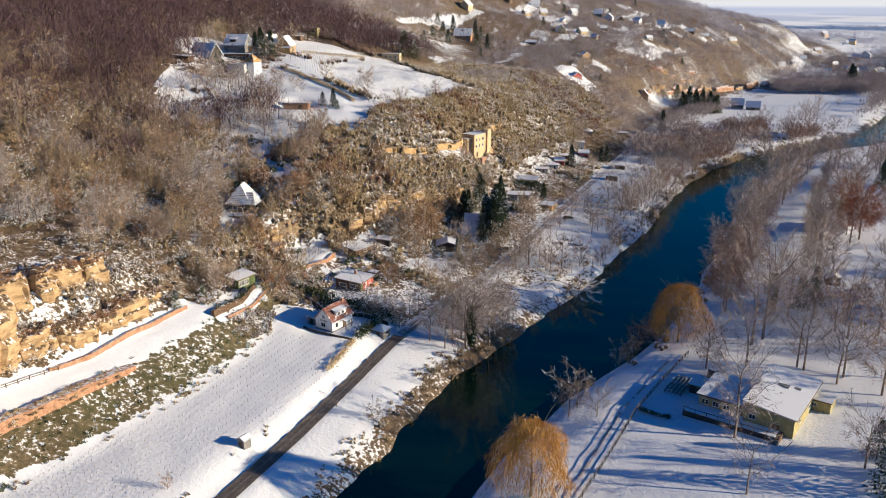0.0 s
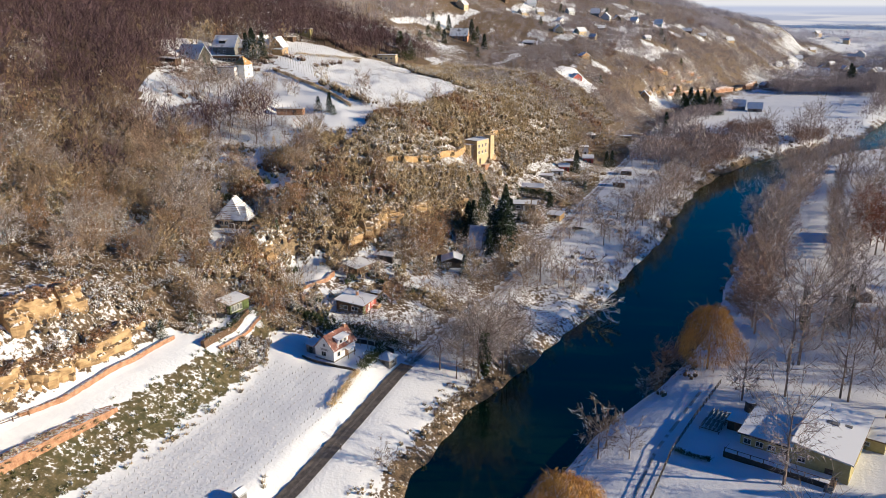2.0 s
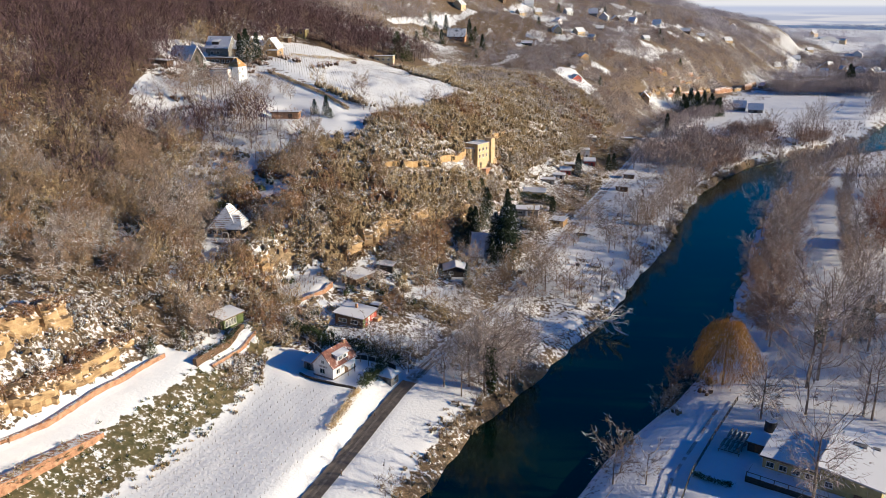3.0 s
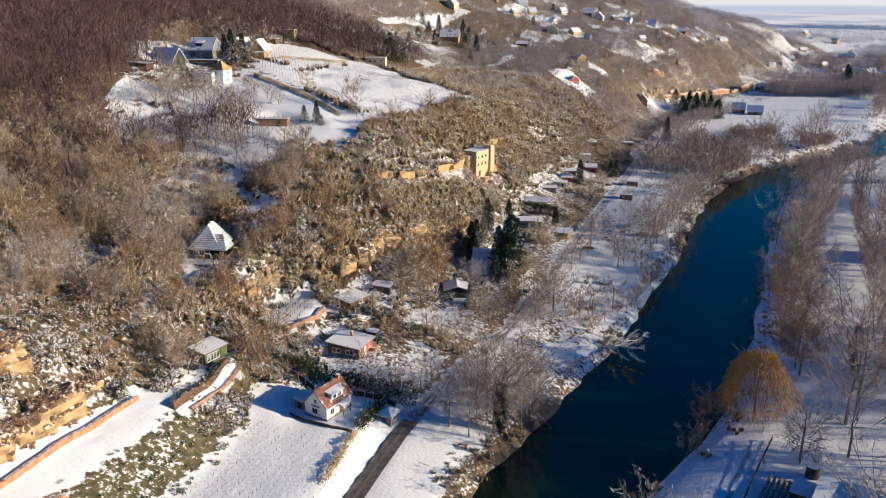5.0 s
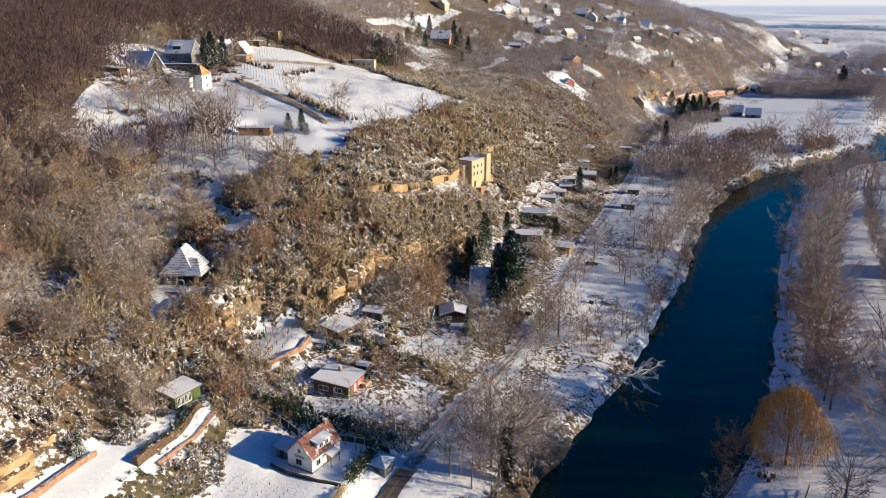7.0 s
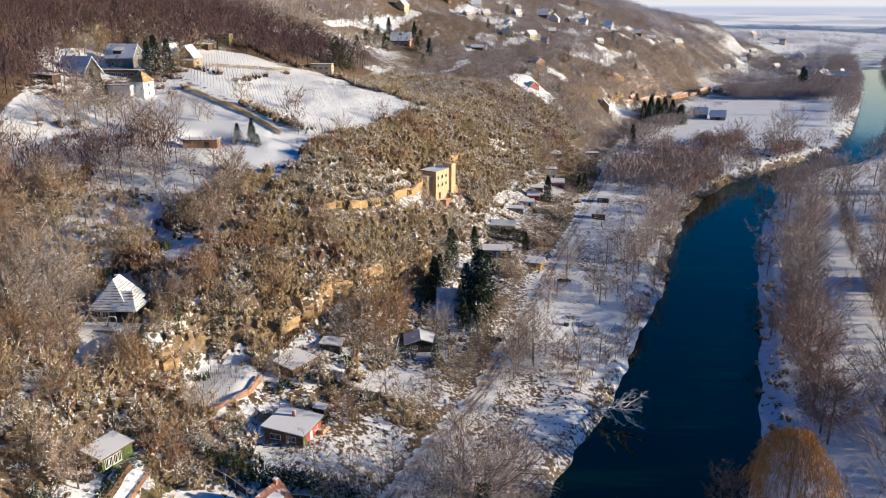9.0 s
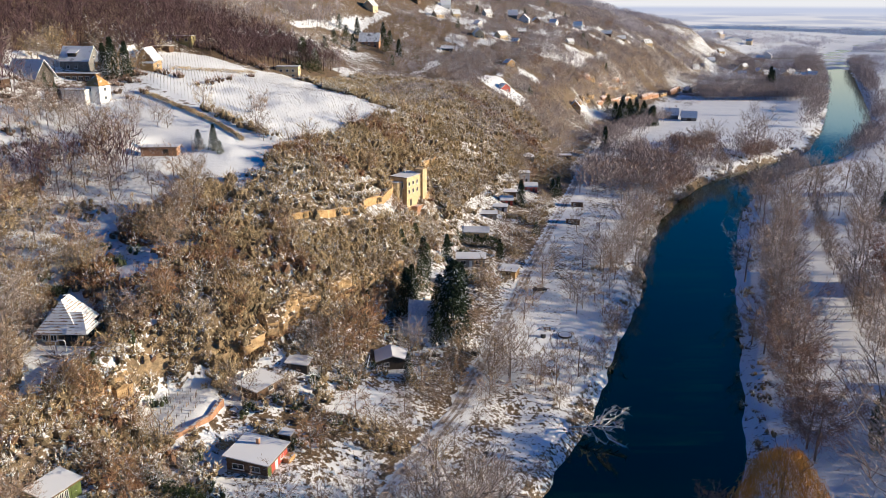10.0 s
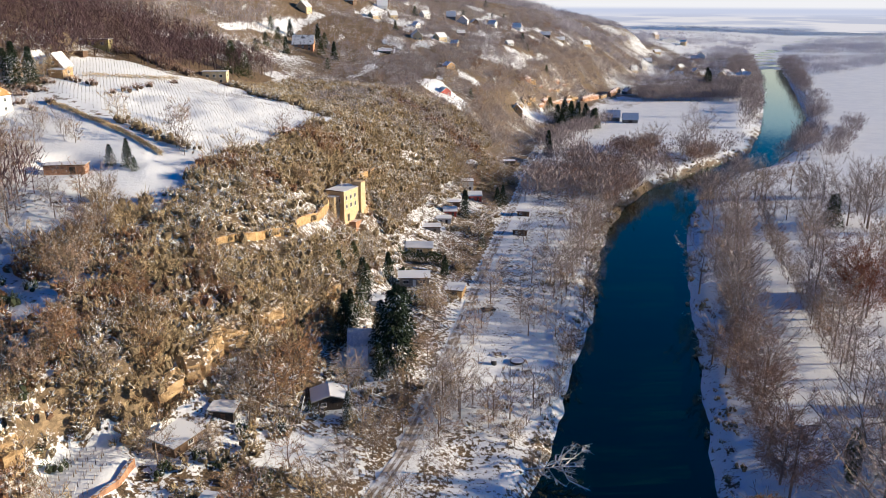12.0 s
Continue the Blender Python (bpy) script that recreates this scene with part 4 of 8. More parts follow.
CLEAR += [(x + a * k * math.cos(radians(turn)) + 2.6 * math.sin(radians(turn)), y + a * k * math.sin(radians(turn)) - 2.6 * math.cos(radians(turn)), 2.2) for x, y, a, d, h, turn in CLIFFS if h > 5.5 for k in (-0.25, 0.25)]
# discs run towards the camera so the far houses show
CLEAR += [(x - 0.2 * k * w, y - 0.9 * k * w, w) for x, y, w, *_ in FAR for k in (0, 1, 2)]


def open_ground(x, y):
    """True where no lane, field, meadow or keep-clear disc lies."""
    ok = np.abs(x - at(ROAD, y)[0]) > 4.3
    for area in MEADOWS + [UPPER_VINES, LOWER_VINES]:
        ok &= ~inside(x, y, area)
    for cx, cy, r in CLEAR:
        ok &= np.hypot(x - cx, y - cy) > r
    return ok


# scrub on the cliffs and the slope above the gardens
x, y, b = scatter(rng, 46000, -110, 190, 203, 560)
keep = (b > 2.0) & (b < 5.15) & open_ground(x, y) & (fbm(x, y, 9, 2, 12) + 0.95 > rng.random(len(x)) * 1.1)
keep &= ~((b < 3.0) & (y > 300) & (rng.random(len(x)) < 0.3)) & (rng.random(len(x)) < 0.56)
x, y = x[keep], y[keep]
steep_x, steep_y, b = scatter(rng, 14000, -80, 60, 203, 430)
keep = (b > np.where(steep_y < 245, 2.9, 3.9)) & (b < 5.2) & open_ground(steep_x, steep_y) & (fbm(steep_x, steep_y, 7, 2, 13) + 0.35 > rng.random(len(steep_x)))
x, y = np.concatenate([x, steep_x[keep]]), np.concatenate([y, steep_y[keep]])
rust = fbm(x, y, 30, 2, 41) + 0.5 * rng.random(len(x)) > np.where(y > 400, 0.9, np.where(y < 240, 0.95, 0.6))
size = 0.7 + 0.9 * rng.random(len(x)) ** 2
stuff("slope_scrub", T_SLOPE, "dense brown leafless scrub dusted with snow on the cliff slope", "shrubs", x[~rust], y[~rust], 2.5 * size[~rust], 3.1 * size[~rust], 112, 0.42, rng, 0.5)
stuff("rust_scrub", T_RUST, "rust-brown leafless scrub on the sandstone slope", "shrubs", x[rust], y[rust], 2.4 * size[rust], 3.0 * size[rust], 112, 0.42, rng, 0.4)

# scrub above the near rocks and round the terraces
x, y, b = scatter(rng, 4600, -165, -40, 120, 300)
keep = (b < np.where(y > 188, 3.9, 3.0)) & (b > 0.6) & open_ground(x, y) & ~((b > 2.93) & (y < 188)) & (np.maximum(fbm(x, y, 12, 2, 15) + np.where(y < 236, 0.75, 0.45), 0.4) > rng.random(len(x)) * 1.2)
x, y = x[keep], y[keep]
size = 0.8 + 0.9 * rng.random(len(x)) ** 2
near = y < 216
stuff("hill_scrub", T_SLOPE, "snow-dusted leafless scrub above the gardens", "shrubs", x[~near], y[~near], 2.0 * size[~near], 2.4 * size[~near], 84, 0.31, rng, 0.3, None, 0.8)
stuff("frosted_scrub", T_FROST, "snow-laden leafless scrub above the sandstone rocks", "shrubs", x[near], y[near], 1.9 * size[near], 2.2 * size[near], 130, 0.3, rng, 0.75, None, 0.65)

# garden hedges and bushes between lane and slope
x, y, b = scatter(rng, 12000, -60, 150, 196, 520)
keep = (b > 4.9) & (b < 6.9) & open_ground(x, y) & (fbm(x, y, 10, 2, 17) + 0.35 > rng.random(len(x)))
x, y = x[keep], y[keep]
size = 0.5 + 0.8 * rng.random(len(x)) ** 2
stuff("garden_bushes", T_SLOPE, "snow-dusted garden bushes and hedges", "shrubs", x, y, 2.1 * size, 2.6 * size, 110, 0.38, rng, 0.4)

# bank scrub along both shores
x, y, b = scatter(rng, 17000, -40, 330, 140, 560)
keep = (((b > 8.4) & (b < 10.95) & (y > 140) & ((b > 9.2) | (y > 204))) | ((b > 13.9) & (b < 15.4) & (y > 175))) & (fbm(x, y, 12, 2, 19) + np.where((b > 9.3) & (b < 11), np.where((y > 212) & (y < 246), 0.3, 0.7), np.where(b > 13, 0.45, np.where(y < 262, 0.1, -0.1))) > rng.random(len(x)))
keep &= np.hypot(x - 32, y - 243.5) > 8.5
x, y = x[keep], y[keep]
size = 0.4 + 0.9 * rng.random(len(x)) ** 2
stuff("bank_scrub", T_SLOPE, "frosted bushes and reeds along the river banks", "shrubs", x, y, 1.4 * size, 2.0 * size, 80, 0.32, rng, 0.3)

# woods
x, y, b = scatter(rng, 16000, -420, 60, 180, 560)
keep = (b < 1.75) & (b > -0.35) & open_ground(x, y) & ((b < 0.9) | (y > 430) | (fbm(x, y, 25, 2, 23) > -0.1)) & (rng.random(len(x)) < np.where(y < 300, 0.42, 0.8))
keep &= ~((y < 240) & (b > 1.2))
x, y = x[keep], y[keep]
woods("hill_wood", T_WOODS, "leafless brown-violet wood covering the upper hillside", x, y, 9 + 6 * rng.random(len(x)), 48, 0.2, rng, 0.38)
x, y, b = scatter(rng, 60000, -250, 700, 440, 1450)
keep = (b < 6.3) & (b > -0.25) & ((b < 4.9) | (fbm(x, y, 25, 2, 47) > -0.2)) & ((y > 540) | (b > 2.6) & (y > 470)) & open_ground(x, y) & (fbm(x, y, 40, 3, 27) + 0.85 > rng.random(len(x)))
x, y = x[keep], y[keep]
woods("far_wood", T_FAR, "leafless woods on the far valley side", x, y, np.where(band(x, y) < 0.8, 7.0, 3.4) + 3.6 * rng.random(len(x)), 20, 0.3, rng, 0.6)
x, y, b = scatter(rng, 26000, 60, 420, 470, 1000)
keep = (b > 2.2) & (b < 5.3) & open_ground(x, y) & (fbm(x, y, 14, 2, 57) > -0.35) & (np.hypot(x - 161, y - 645) > 9)
x, y = x[keep][:6500], y[keep][:6500]
woods("far_scrub", T_MID, "leafless scrub covering the steep far slope", x, y, 2.6 + 2.6 * rng.random(len(x)), 15, 0.26, rng, 0.65)
# belts of trees on the valley floor, farther up the river
x, y, b = scatter(rng, 30000, 60, 900, 440, 1300)
keep = (((b > 8.7) & (b < 9.9)) | ((b > 14.0) & (b < 16.1)) | ((b > 7.4) & (b < 9.0) & (y < 575) & (y > 440)) | ((b > 5) & (b < 8.8) & (y > 860) & (fbm(x, y, 60, 2, 33) > 0.0))) & open_ground(x, y)
keep &= fbm(x, y, 35, 2, 29) + 0.62 > rng.random(len(x))
x, y = x[keep], y[keep]
woods("river_wood", T_MID, "leafless trees lining the upper river", x, y, 8 + 6 * rng.random(len(x)), 60, 0.36, rng, 0.5)
# mostly unseen wood that shades the meadow, gapped so sun reaches the club roof
x, y, b = scatter(rng, 600, 108, 260, 70, 232)
keep = (fbm(x, y, 26, 2, 39) > -0.25) & (x > 104 + 14 * fbm(x, y, 20, 2, 40)) & (np.hypot(x - 133, y - 236) > 9) & ~((y > 132) & (y < 182) & (x < 175)) & (np.abs(y - 153 + 0.16 * (x - 78)) > 12)
x, y = x[keep], y[keep]
woods("side_wood", T_BARE, "leafless wood beside the club house meadow", x, y, 10 + 7 * rng.random(len(x)), 90, 0.11, rng)
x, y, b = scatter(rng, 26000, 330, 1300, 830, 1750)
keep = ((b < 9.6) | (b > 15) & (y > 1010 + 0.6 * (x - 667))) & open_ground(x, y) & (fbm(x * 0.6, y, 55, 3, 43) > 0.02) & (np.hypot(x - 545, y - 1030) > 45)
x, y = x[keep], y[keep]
woods("valley_end_wood", T_HAZE, "leafless woods at the end of the valley, haze put into their pale colour", x, y, 6 + 5 * rng.random(len(x)), 11, 1.0, rng, 0.6)
# thickets between the lane and the bend of the river, and the tree line behind the far meadow
BEND = [(104, 440), (124, 500), (150, 540), (180, 556), (223, 580), (236, 566), (262, 545), (236, 522), (190, 483), (150, 428), (118, 400)]
x, y, b = scatter(rng, 5200, 100, 270, 395, 600)
keep = inside(x, y, BEND) & (np.abs(x - at(ROAD, y)[0]) > 5) & (b < 9.8) & (fbm(x, y, 16, 2, 48) > -0.08)
x, y = x[keep], y[keep]
woods("bend_wood", T_DUSK, "dense leafless thicket inside the river bend", x, y, 5 + 5 * rng.random(len(x)), 64, 0.26, rng, 0.5)
BELTS = [[(335, 800), (345, 860), (470, 850), (450, 798)], [(360, 880), (420, 1050), (560, 1180), (700, 1200), (600, 950), (500, 870)], [(160, 560), (150, 575), (240, 690), (250, 680)], [(310, 590), (330, 610), (440, 790), (470, 790), (350, 600)], [(294, 500), (303, 494), (434, 634), (426, 644)]]
for belt in BELTS:
    bx, by = [p[0] for p in belt], [p[1] for p in belt]
    x, y, b = scatter(rng, 900, min(bx), max(bx), min(by), max(by))
    keep = inside(x, y, belt) & ((b < 9.6) | (b > 14.2)) & (fbm(x, y, 40, 2, 49) > -0.3)
    x, y = x[keep], y[keep]
    if len(x):
        woods("tree_belt", T_MID, "leafless tree belt round the far meadow", x, y, 6 + 6 * rng.random(len(x)), 44, 0.42, rng, 0.5)
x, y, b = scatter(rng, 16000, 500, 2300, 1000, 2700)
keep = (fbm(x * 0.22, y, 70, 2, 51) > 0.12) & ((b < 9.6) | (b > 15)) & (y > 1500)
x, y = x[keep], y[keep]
woods("plain_belts", T_HAZE, "tree belts across the far plain, haze put into their pale colour", x, y, 8 + 5 * rng.random(len(x)), 8, 1.6, rng, 0.7)
# flood-plain woods on the opposite bank
x, y, b = scatter(rng, 800, 150, 420, 200, 470)
keep = (b > 16.0) & (fbm(x, y, 30, 2, 37) > 0.2) & (x > at(EDGE_R, y)[0] + 95) & (y < 440)
x, y = x[keep], y[keep]
woods("plain_wood", T_BARE, "leafless trees on the snowy flood plain", x, y, 10 + 7 * rng.random(len(x)), 90, 0.11, rng)


# ---- buildings ----
def opening(house, side, along, sill, w, h, half, depth, door=None):
    """A window (frame and pane) or a door leaf set in a house wall."""
    nrm, tan = {"f": ((0, -1), (1, 0)), "b": ((0, 1), (1, 0)), "l": ((-1, 0), (0, 1)), "r": ((1, 0), (0, 1))}[side]
    dist = depth if side in "fb" else half
    cx, cy = nrm[0] * dist + tan[0] * along, nrm[1] * dist + tan[1] * along
    turn = 0 if side in "fb" else 90
    if door:
        leaf = part("door", Geo().box(cx, cy, 0.02, w, 0.12, h, turn), door, house)
        part("handle", Geo().box(cx + nrm[0] * 0.08 + tan[0] * w * 0.35, cy + nrm[1] * 0.08 + tan[1] * w * 0.35, 1.0, 0.12, 0.05, 0.04, turn), M_FRAME, leaf)
        return
    g = Geo()
    bar = 0.09
    for sx, sz, bw, bh in ((0, 0, w, bar), (0, h - bar, w, bar), (-w / 2 + bar / 2, bar, bar, h - 2 * bar), (w / 2 - bar / 2, bar, bar, h - 2 * bar), (0, bar, bar * 0.7, h - 2 * bar)):
        g.box(cx + tan[0] * sx, cy + tan[1] * sx, sill + sz, bw, 0.12, bh, turn)
    win = part("window", g, M_FRAME, house)
    part("pane", Geo().box(cx, cy, sill + bar, w - 2 * bar, 0.05, h - 2 * bar, turn), M_GLASS, win)
    part("sill", Geo().box(cx + nrm[0] * 0.06, cy + nrm[1] * 0.06, sill - 0.06, w + 0.16, 0.2, 0.05, turn), M_FRAME, win)


def house(name, label, x, y, turn, w, l, h, roof, rise, wall, cover, z=None, over=0.4, wins=(), doors=(), chimney=None, category="house", group="", thick=0.2, plinth=0.0, gable=None):
    """A building: w across, l deep, walls h high; roof gable (ridge along its depth), cross (ridge along its width), hip, pyramid, mono (falls to its right) or flat."""
    if z is None:
        ca, sa = math.cos(radians(turn)), math.sin(radians(turn))
        z = min(float(ground(x + ca * a - sa * b, y + sa * a + ca * b)) for a in (-w / 2, 0, w / 2) for b in (-l / 2, 0, l / 2)) + 0.1
    root = thing(name, label, category, x, y, z, turn, group)
    a, b = w / 2, l / 2
    g = Geo()
    base = -1.2
    if roof == "gable":
        g.add([(-a, -b, base), (a, -b, base), (a, -b, h), (0, -b, h + rise), (-a, -b, h), (-a, b, base), (a, b, base), (a, b, h), (0, b, h + rise), (-a, b, h)],
              [(0, 1, 2, 3, 4), (9, 8, 7, 6, 5), (1, 6, 7, 2), (5, 0, 4, 9), (2, 7, 8, 3), (3, 8, 9, 4), (0, 5, 6, 1)])
    elif roof == "cross":
        g.add([(-a, -b, base), (-a, b, base), (-a, b, h), (-a, 0, h + rise), (-a, -b, h), (a, -b, base), (a, b, base), (a, b, h), (a, 0, h + rise), (a, -b, h)],
              [(4, 3, 2, 1, 0), (5, 6, 7, 8, 9), (0, 5, 9, 4), (1, 2, 7, 6), (4, 9, 8, 3), (3, 8, 7, 2), (0, 1, 6, 5)])
    elif roof == "mono":
        g.prism([(-a, -b), (a, -b), (a, b), (-a, b)], base, [h + rise, h, h, h + rise])
    else:
        g.prism([(-a, -b), (a, -b), (a, b), (-a, b)], base, h)
    part("wall_body", g, wall, root)
    if plinth:
        part("plinth", Geo().prism([(-a - 0.06, -b - 0.06), (a + 0.06, -b - 0.06), (a + 0.06, b + 0.06), (-a - 0.06, b + 0.06)], -1.3, plinth), M_GREY, root)
    o = over
    up = 0.03
    if roof in ("gable", "cross"):
        if roof == "gable":
            ax, by, s = a, b, lambda p, q, r: (p, q, r)
        else:
            ax, by, s = b, a, lambda p, q, r: (-q, p, r)
        drop = rise / ax * o
        ridge = h + rise + thick + up
        low = h - drop + thick + up
        part("roof", Geo().plate([s(0, -by - o, ridge), s(0, by + o, ridge), s(-ax - o, by + o, low), s(-ax - o, -by - o, low)], thick), cover, root)
        part("roof", Geo().plate([s(0, by + o, ridge + 0.004), s(0, -by - o, ridge + 0.004), s(ax + o, -by - o, low), s(ax + o, by + o, low)], thick), cover, root)
        for sx in (-1, 1):
            part("gutter", Geo().tube(s(sx * (ax + o + 0.05), -by - o, low - thick), s(sx * (ax + o + 0.05), by + o, low - thick), 0.06, 0.06, 6), M_STEEL, root)
        if gable:
            part("gable_boards", Geo().add([s(-ax * 0.8, -by - 0.03, h + rise * 0.2), s(ax * 0.8, -by - 0.03, h + rise * 0.2), s(0, -by - 0.03, h + rise)] + [s(-ax * 0.8, -by, h + rise * 0.2), s(ax * 0.8, -by, h + rise * 0.2), s(0, -by, h + rise)],
                                           [(0, 1, 2), (5, 4, 3), (0, 3, 4, 1), (1, 4, 5, 2), (2, 5, 3, 0)]), gable, root)
    elif roof in ("hip", "pyramid"):
        r = 0.0 if roof == "pyramid" else max(0.0, abs(a - b)) + 1.0
        wide = a >= b
        e = [(-a - o, -b - o), (a + o, -b - o), (a + o, b + o), (-a - o, b + o)]
        if roof == "pyramid":
            top = [(0, 0)]
        else:
            top = [(-r, 0), (r, 0)] if wide else [(0, -r), (0, r)]
        z0, z1 = h + up, h + rise + up
        c = [(*p, z0 + 0.12) for p in e]
        t = [(*p, z1) for p in top]
        if roof == "pyramid":
            faces = [[c[0], c[1], t[0]], [c[1], c[2], t[0]], [c[2], c[3], t[0]], [c[3], c[0], t[0]]]
        elif wide:
            faces = [[c[0], c[1], t[1], t[0]], [c[1], c[2], t[1]], [c[2], c[3], t[0], t[1]], [c[3], c[0], t[0]]]
        else:
            faces = [[c[0], c[1], t[0]], [c[1], c[2], t[1], t[0]], [c[2], c[3], t[1]], [c[3], c[0], t[0], t[1]]]
        for f in faces:
            part("roof", Geo().plate(f, 0.12), cover, root)
        part("soffit", Geo().prism(e, z0 - 0.05, z0), M_BROWN, root)
    elif roof == "mono":
        k = rise / w
        zl, zr = h + rise + k * o + thick + up, h - k * o + thick + up
        part("roof", Geo().plate([(-a - o, -b - o, zl), (a + o, -b - o, zr), (a + o, b + o, zr), (-a - o, b + o, zl)], thick), cover, root)
        part("fascia", Geo().box(a + o + 0.03, 0, zr - thick - 0.1, 0.05, l + 2 * o, 0.22), M_BROWN, root)
    else:
        part("roof", Geo().prism([(-a - o, -b - o), (a + o, -b - o), (a + o, b + o), (-a - o, b + o)], h + up, h + up + thick), cover, root)
        part("fascia", Geo().box(0, -b - o - 0.03, h - 0.06, w + 2 * o, 0.05, 0.24), M_BROWN, root)
    if chimney:
        cx, cy, ch, mat = chimney
        stack = part("chimney", Geo().box(cx, cy, h, 0.6, 0.6, ch), mat, root)
        part("cap", Geo().box(cx, cy, h + ch, 0.76, 0.76, 0.1), M_SNOW, stack)
    for side, along, sill, ww, wh in wins:
        opening(root, side, along, sill, ww, wh, a + 0.02, b + 0.02)
    for side, along, ww, wh, mat in doors:
        opening(root, side, along, 0, ww, wh, a + 0.02, b + 0.02, mat)
    return root


# white house by the vineyard, with dormer, porch and lean-to
hs = house("white_house", "small white rendered house with red tiled roof and snowy dormer", -29.2, 197.4, -33, 5.8, 8.2, 3.0, "gable", 3.1, M_WHITE, M_R_RED, over=0.35, plinth=0.3,
           wins=[("f", 0, 3.4, 0.9, 0.9), ("f", -0.2, 0.9, 1.5, 1.3), ("r", -2.3, 0.9, 1.2, 1.3), ("r", 2.5, 0.9, 0.9, 1.2)], doors=[("r", 0.6, 1.0, 2.0, M_BROWN)], chimney=(0.2, 3.3, 3.9, M_REDSTONE))
part("dormer", Geo().prism([(0.7, -1.9), (2.5, -1.9), (2.5, 1.9), (0.7, 1.9)], [4.6, 3.3, 3.3, 4.6], 5.0), M_WHITE, hs)
part("dormer_roof", Geo().plate([(0.1, -2.1, 5.6), (2.9, -2.1, 5.0), (2.9, 2.1, 5.0), (0.1, 2.1, 5.6)], 0.15), M_R_FLAT, hs)
opening(hs, "r", -0.8, 3.75, 1.0, 0.9, 2.5, 0)
opening(hs, "r", 0.8, 3.75, 1.0, 0.9, 2.5, 0)
part("porch_roof", Geo().plate([(2.75, -0.6, 2.7), (4.5, -0.6, 2.25), (4.5, 2.2, 2.25), (2.75, 2.2, 2.7)], 0.1), M_R_FLAT, hs)
for yy in (-0.45, 2.05):
    part("porch_post", Geo().box(4.35, yy, -0.3, 0.12, 0.12, 2.6), M_BROWN, hs)
part("sign_bar", Geo().box(0, -4.14, 2.75, 2.6, 0.04, 0.14), M_GREY, hs, "dark bar of faded lettering")
part("sign_bar", Geo().box(0, -4.14, 2.5, 2.2, 0.04, 0.14), M_GREY, hs, "dark bar of faded lettering")
house("garden_shed", "low grey shed with snowy lean-to roof beside the white house", -34.6, 199.6, -24, 2.6, 3.6, 1.8, "mono", 0.4, M_GREY, M_R_FLAT, category="shed", doors=[("f", 0, 0.8, 1.6, M_DARK)])
house("hip_hut", "small square hut with snowy pyramid roof beside the lane", -16.6, 197.6, -28, 3.4, 3.4, 2.2, "pyramid", 1.3, M_GREY, M_R_SNOW, category="hut", over=0.5, wins=[("r", 0, 0.9, 1.1, 0.9)], doors=[("f", 0, 0.9, 1.9, M_DARK)])
house("vineyard_shed", "weathered wooden tool shed standing in the snowy vineyard", -39.8, 140.2, -32, 1.7, 1.9, 2.1, "gable", 0.45, M_GREY, M_R_FLAT, category="shed", over=0.2, doors=[("f", 0, 0.7, 1.7, M_BROWN)])
# green garden house
house("green_garden_house", "green boarded garden house with flat snowy roof", -55.6, 205.6, -32, 4.4, 6.4, 2.6, "mono", 0.5, M_GREEN, M_R_FLAT, category="garden house", over=0.35,
      wins=[("r", y0, 0.5, 0.75, 1.7) for y0 in (-2.3, -1.4, -0.5, 0.4)], doors=[("r", 1.8, 1.0, 2.1, M_GREEN), ("f", 0.6, 0.9, 1.9, M_DARK)])
# red bungalow
hb = house("red_bungalow", "brown and red timber bungalow with flat snowy roof", -26.2, 222.2, -24, 8.2, 7.6, 2.6, "mono", 0.55, M_BROWN, M_R_FLAT, over=0.55,
           wins=[("f", -1.8, 0.8, 2.4, 1.1), ("f", 1.6, 0.8, 2.0, 1.1), ("r", 1.5, 0.9, 1.2, 1.1)], doors=[("r", -0.6, 1.0, 2.0, M_FRAME)], chimney=(-0.6, 1.6, 1.7, M_REDSTONE), plinth=0.35)
part("red_side_cladding", Geo().box(4.13, 0.6, 0.0, 0.06, 6.2, 2.5), M_RED, hb, "red painted side boards")
part("green_corner_boards", Geo().box(4.14, -3.1, 0.0, 0.06, 1.2, 2.2), M_GREEN, hb, "mossy green corner boards")
part("balcony", Geo().box(4.9, 2.8, -0.4, 1.4, 2.4, 1.2), M_OCHRE, hb)
house("brick_shed", "little shed with snowy flat roof behind the bungalow", -21.2, 229.0, -24, 2.4, 2.2, 2.0, "flat", 0, M_DARK, M_R_FLAT, category="shed", over=0.2, doors=[("f", 0, 0.8, 1.7, M_BROWN)])

# hip-roofed house on the rock terrace
hh = house("hip_roofed_house", "timber-framed house with snowy hipped roof and glazed veranda on a terrace", -63.0, 244.0, -9, 6.4, 7.8, 2.9, "hip", 5.6, M_CREAM, M_R_HIP, z=29.2, over=0.8,
           wins=[("f", -2.9, 0.9, 1.3, 1.3), ("f", -1.3, 0.9, 1.2, 1.3), ("r", 2.2, 0.8, 1.4, 1.3)], doors=[("f", 0.2, 1.1, 2.1, M_DARK)], chimney=(-0.4, 0.9, 5.6, M_OCHRE))
# lower veranda wing before and beside it, hipped towards its end
part("veranda_wall", Geo().prism([(1.0, -4.3), (5.0, -4.3), (5.0, 0.4), (3.62, 0.4), (3.62, -3.93), (1.0, -3.93)], -1.0, 2.75), M_DARK, hh, "dark timber frame of the veranda")
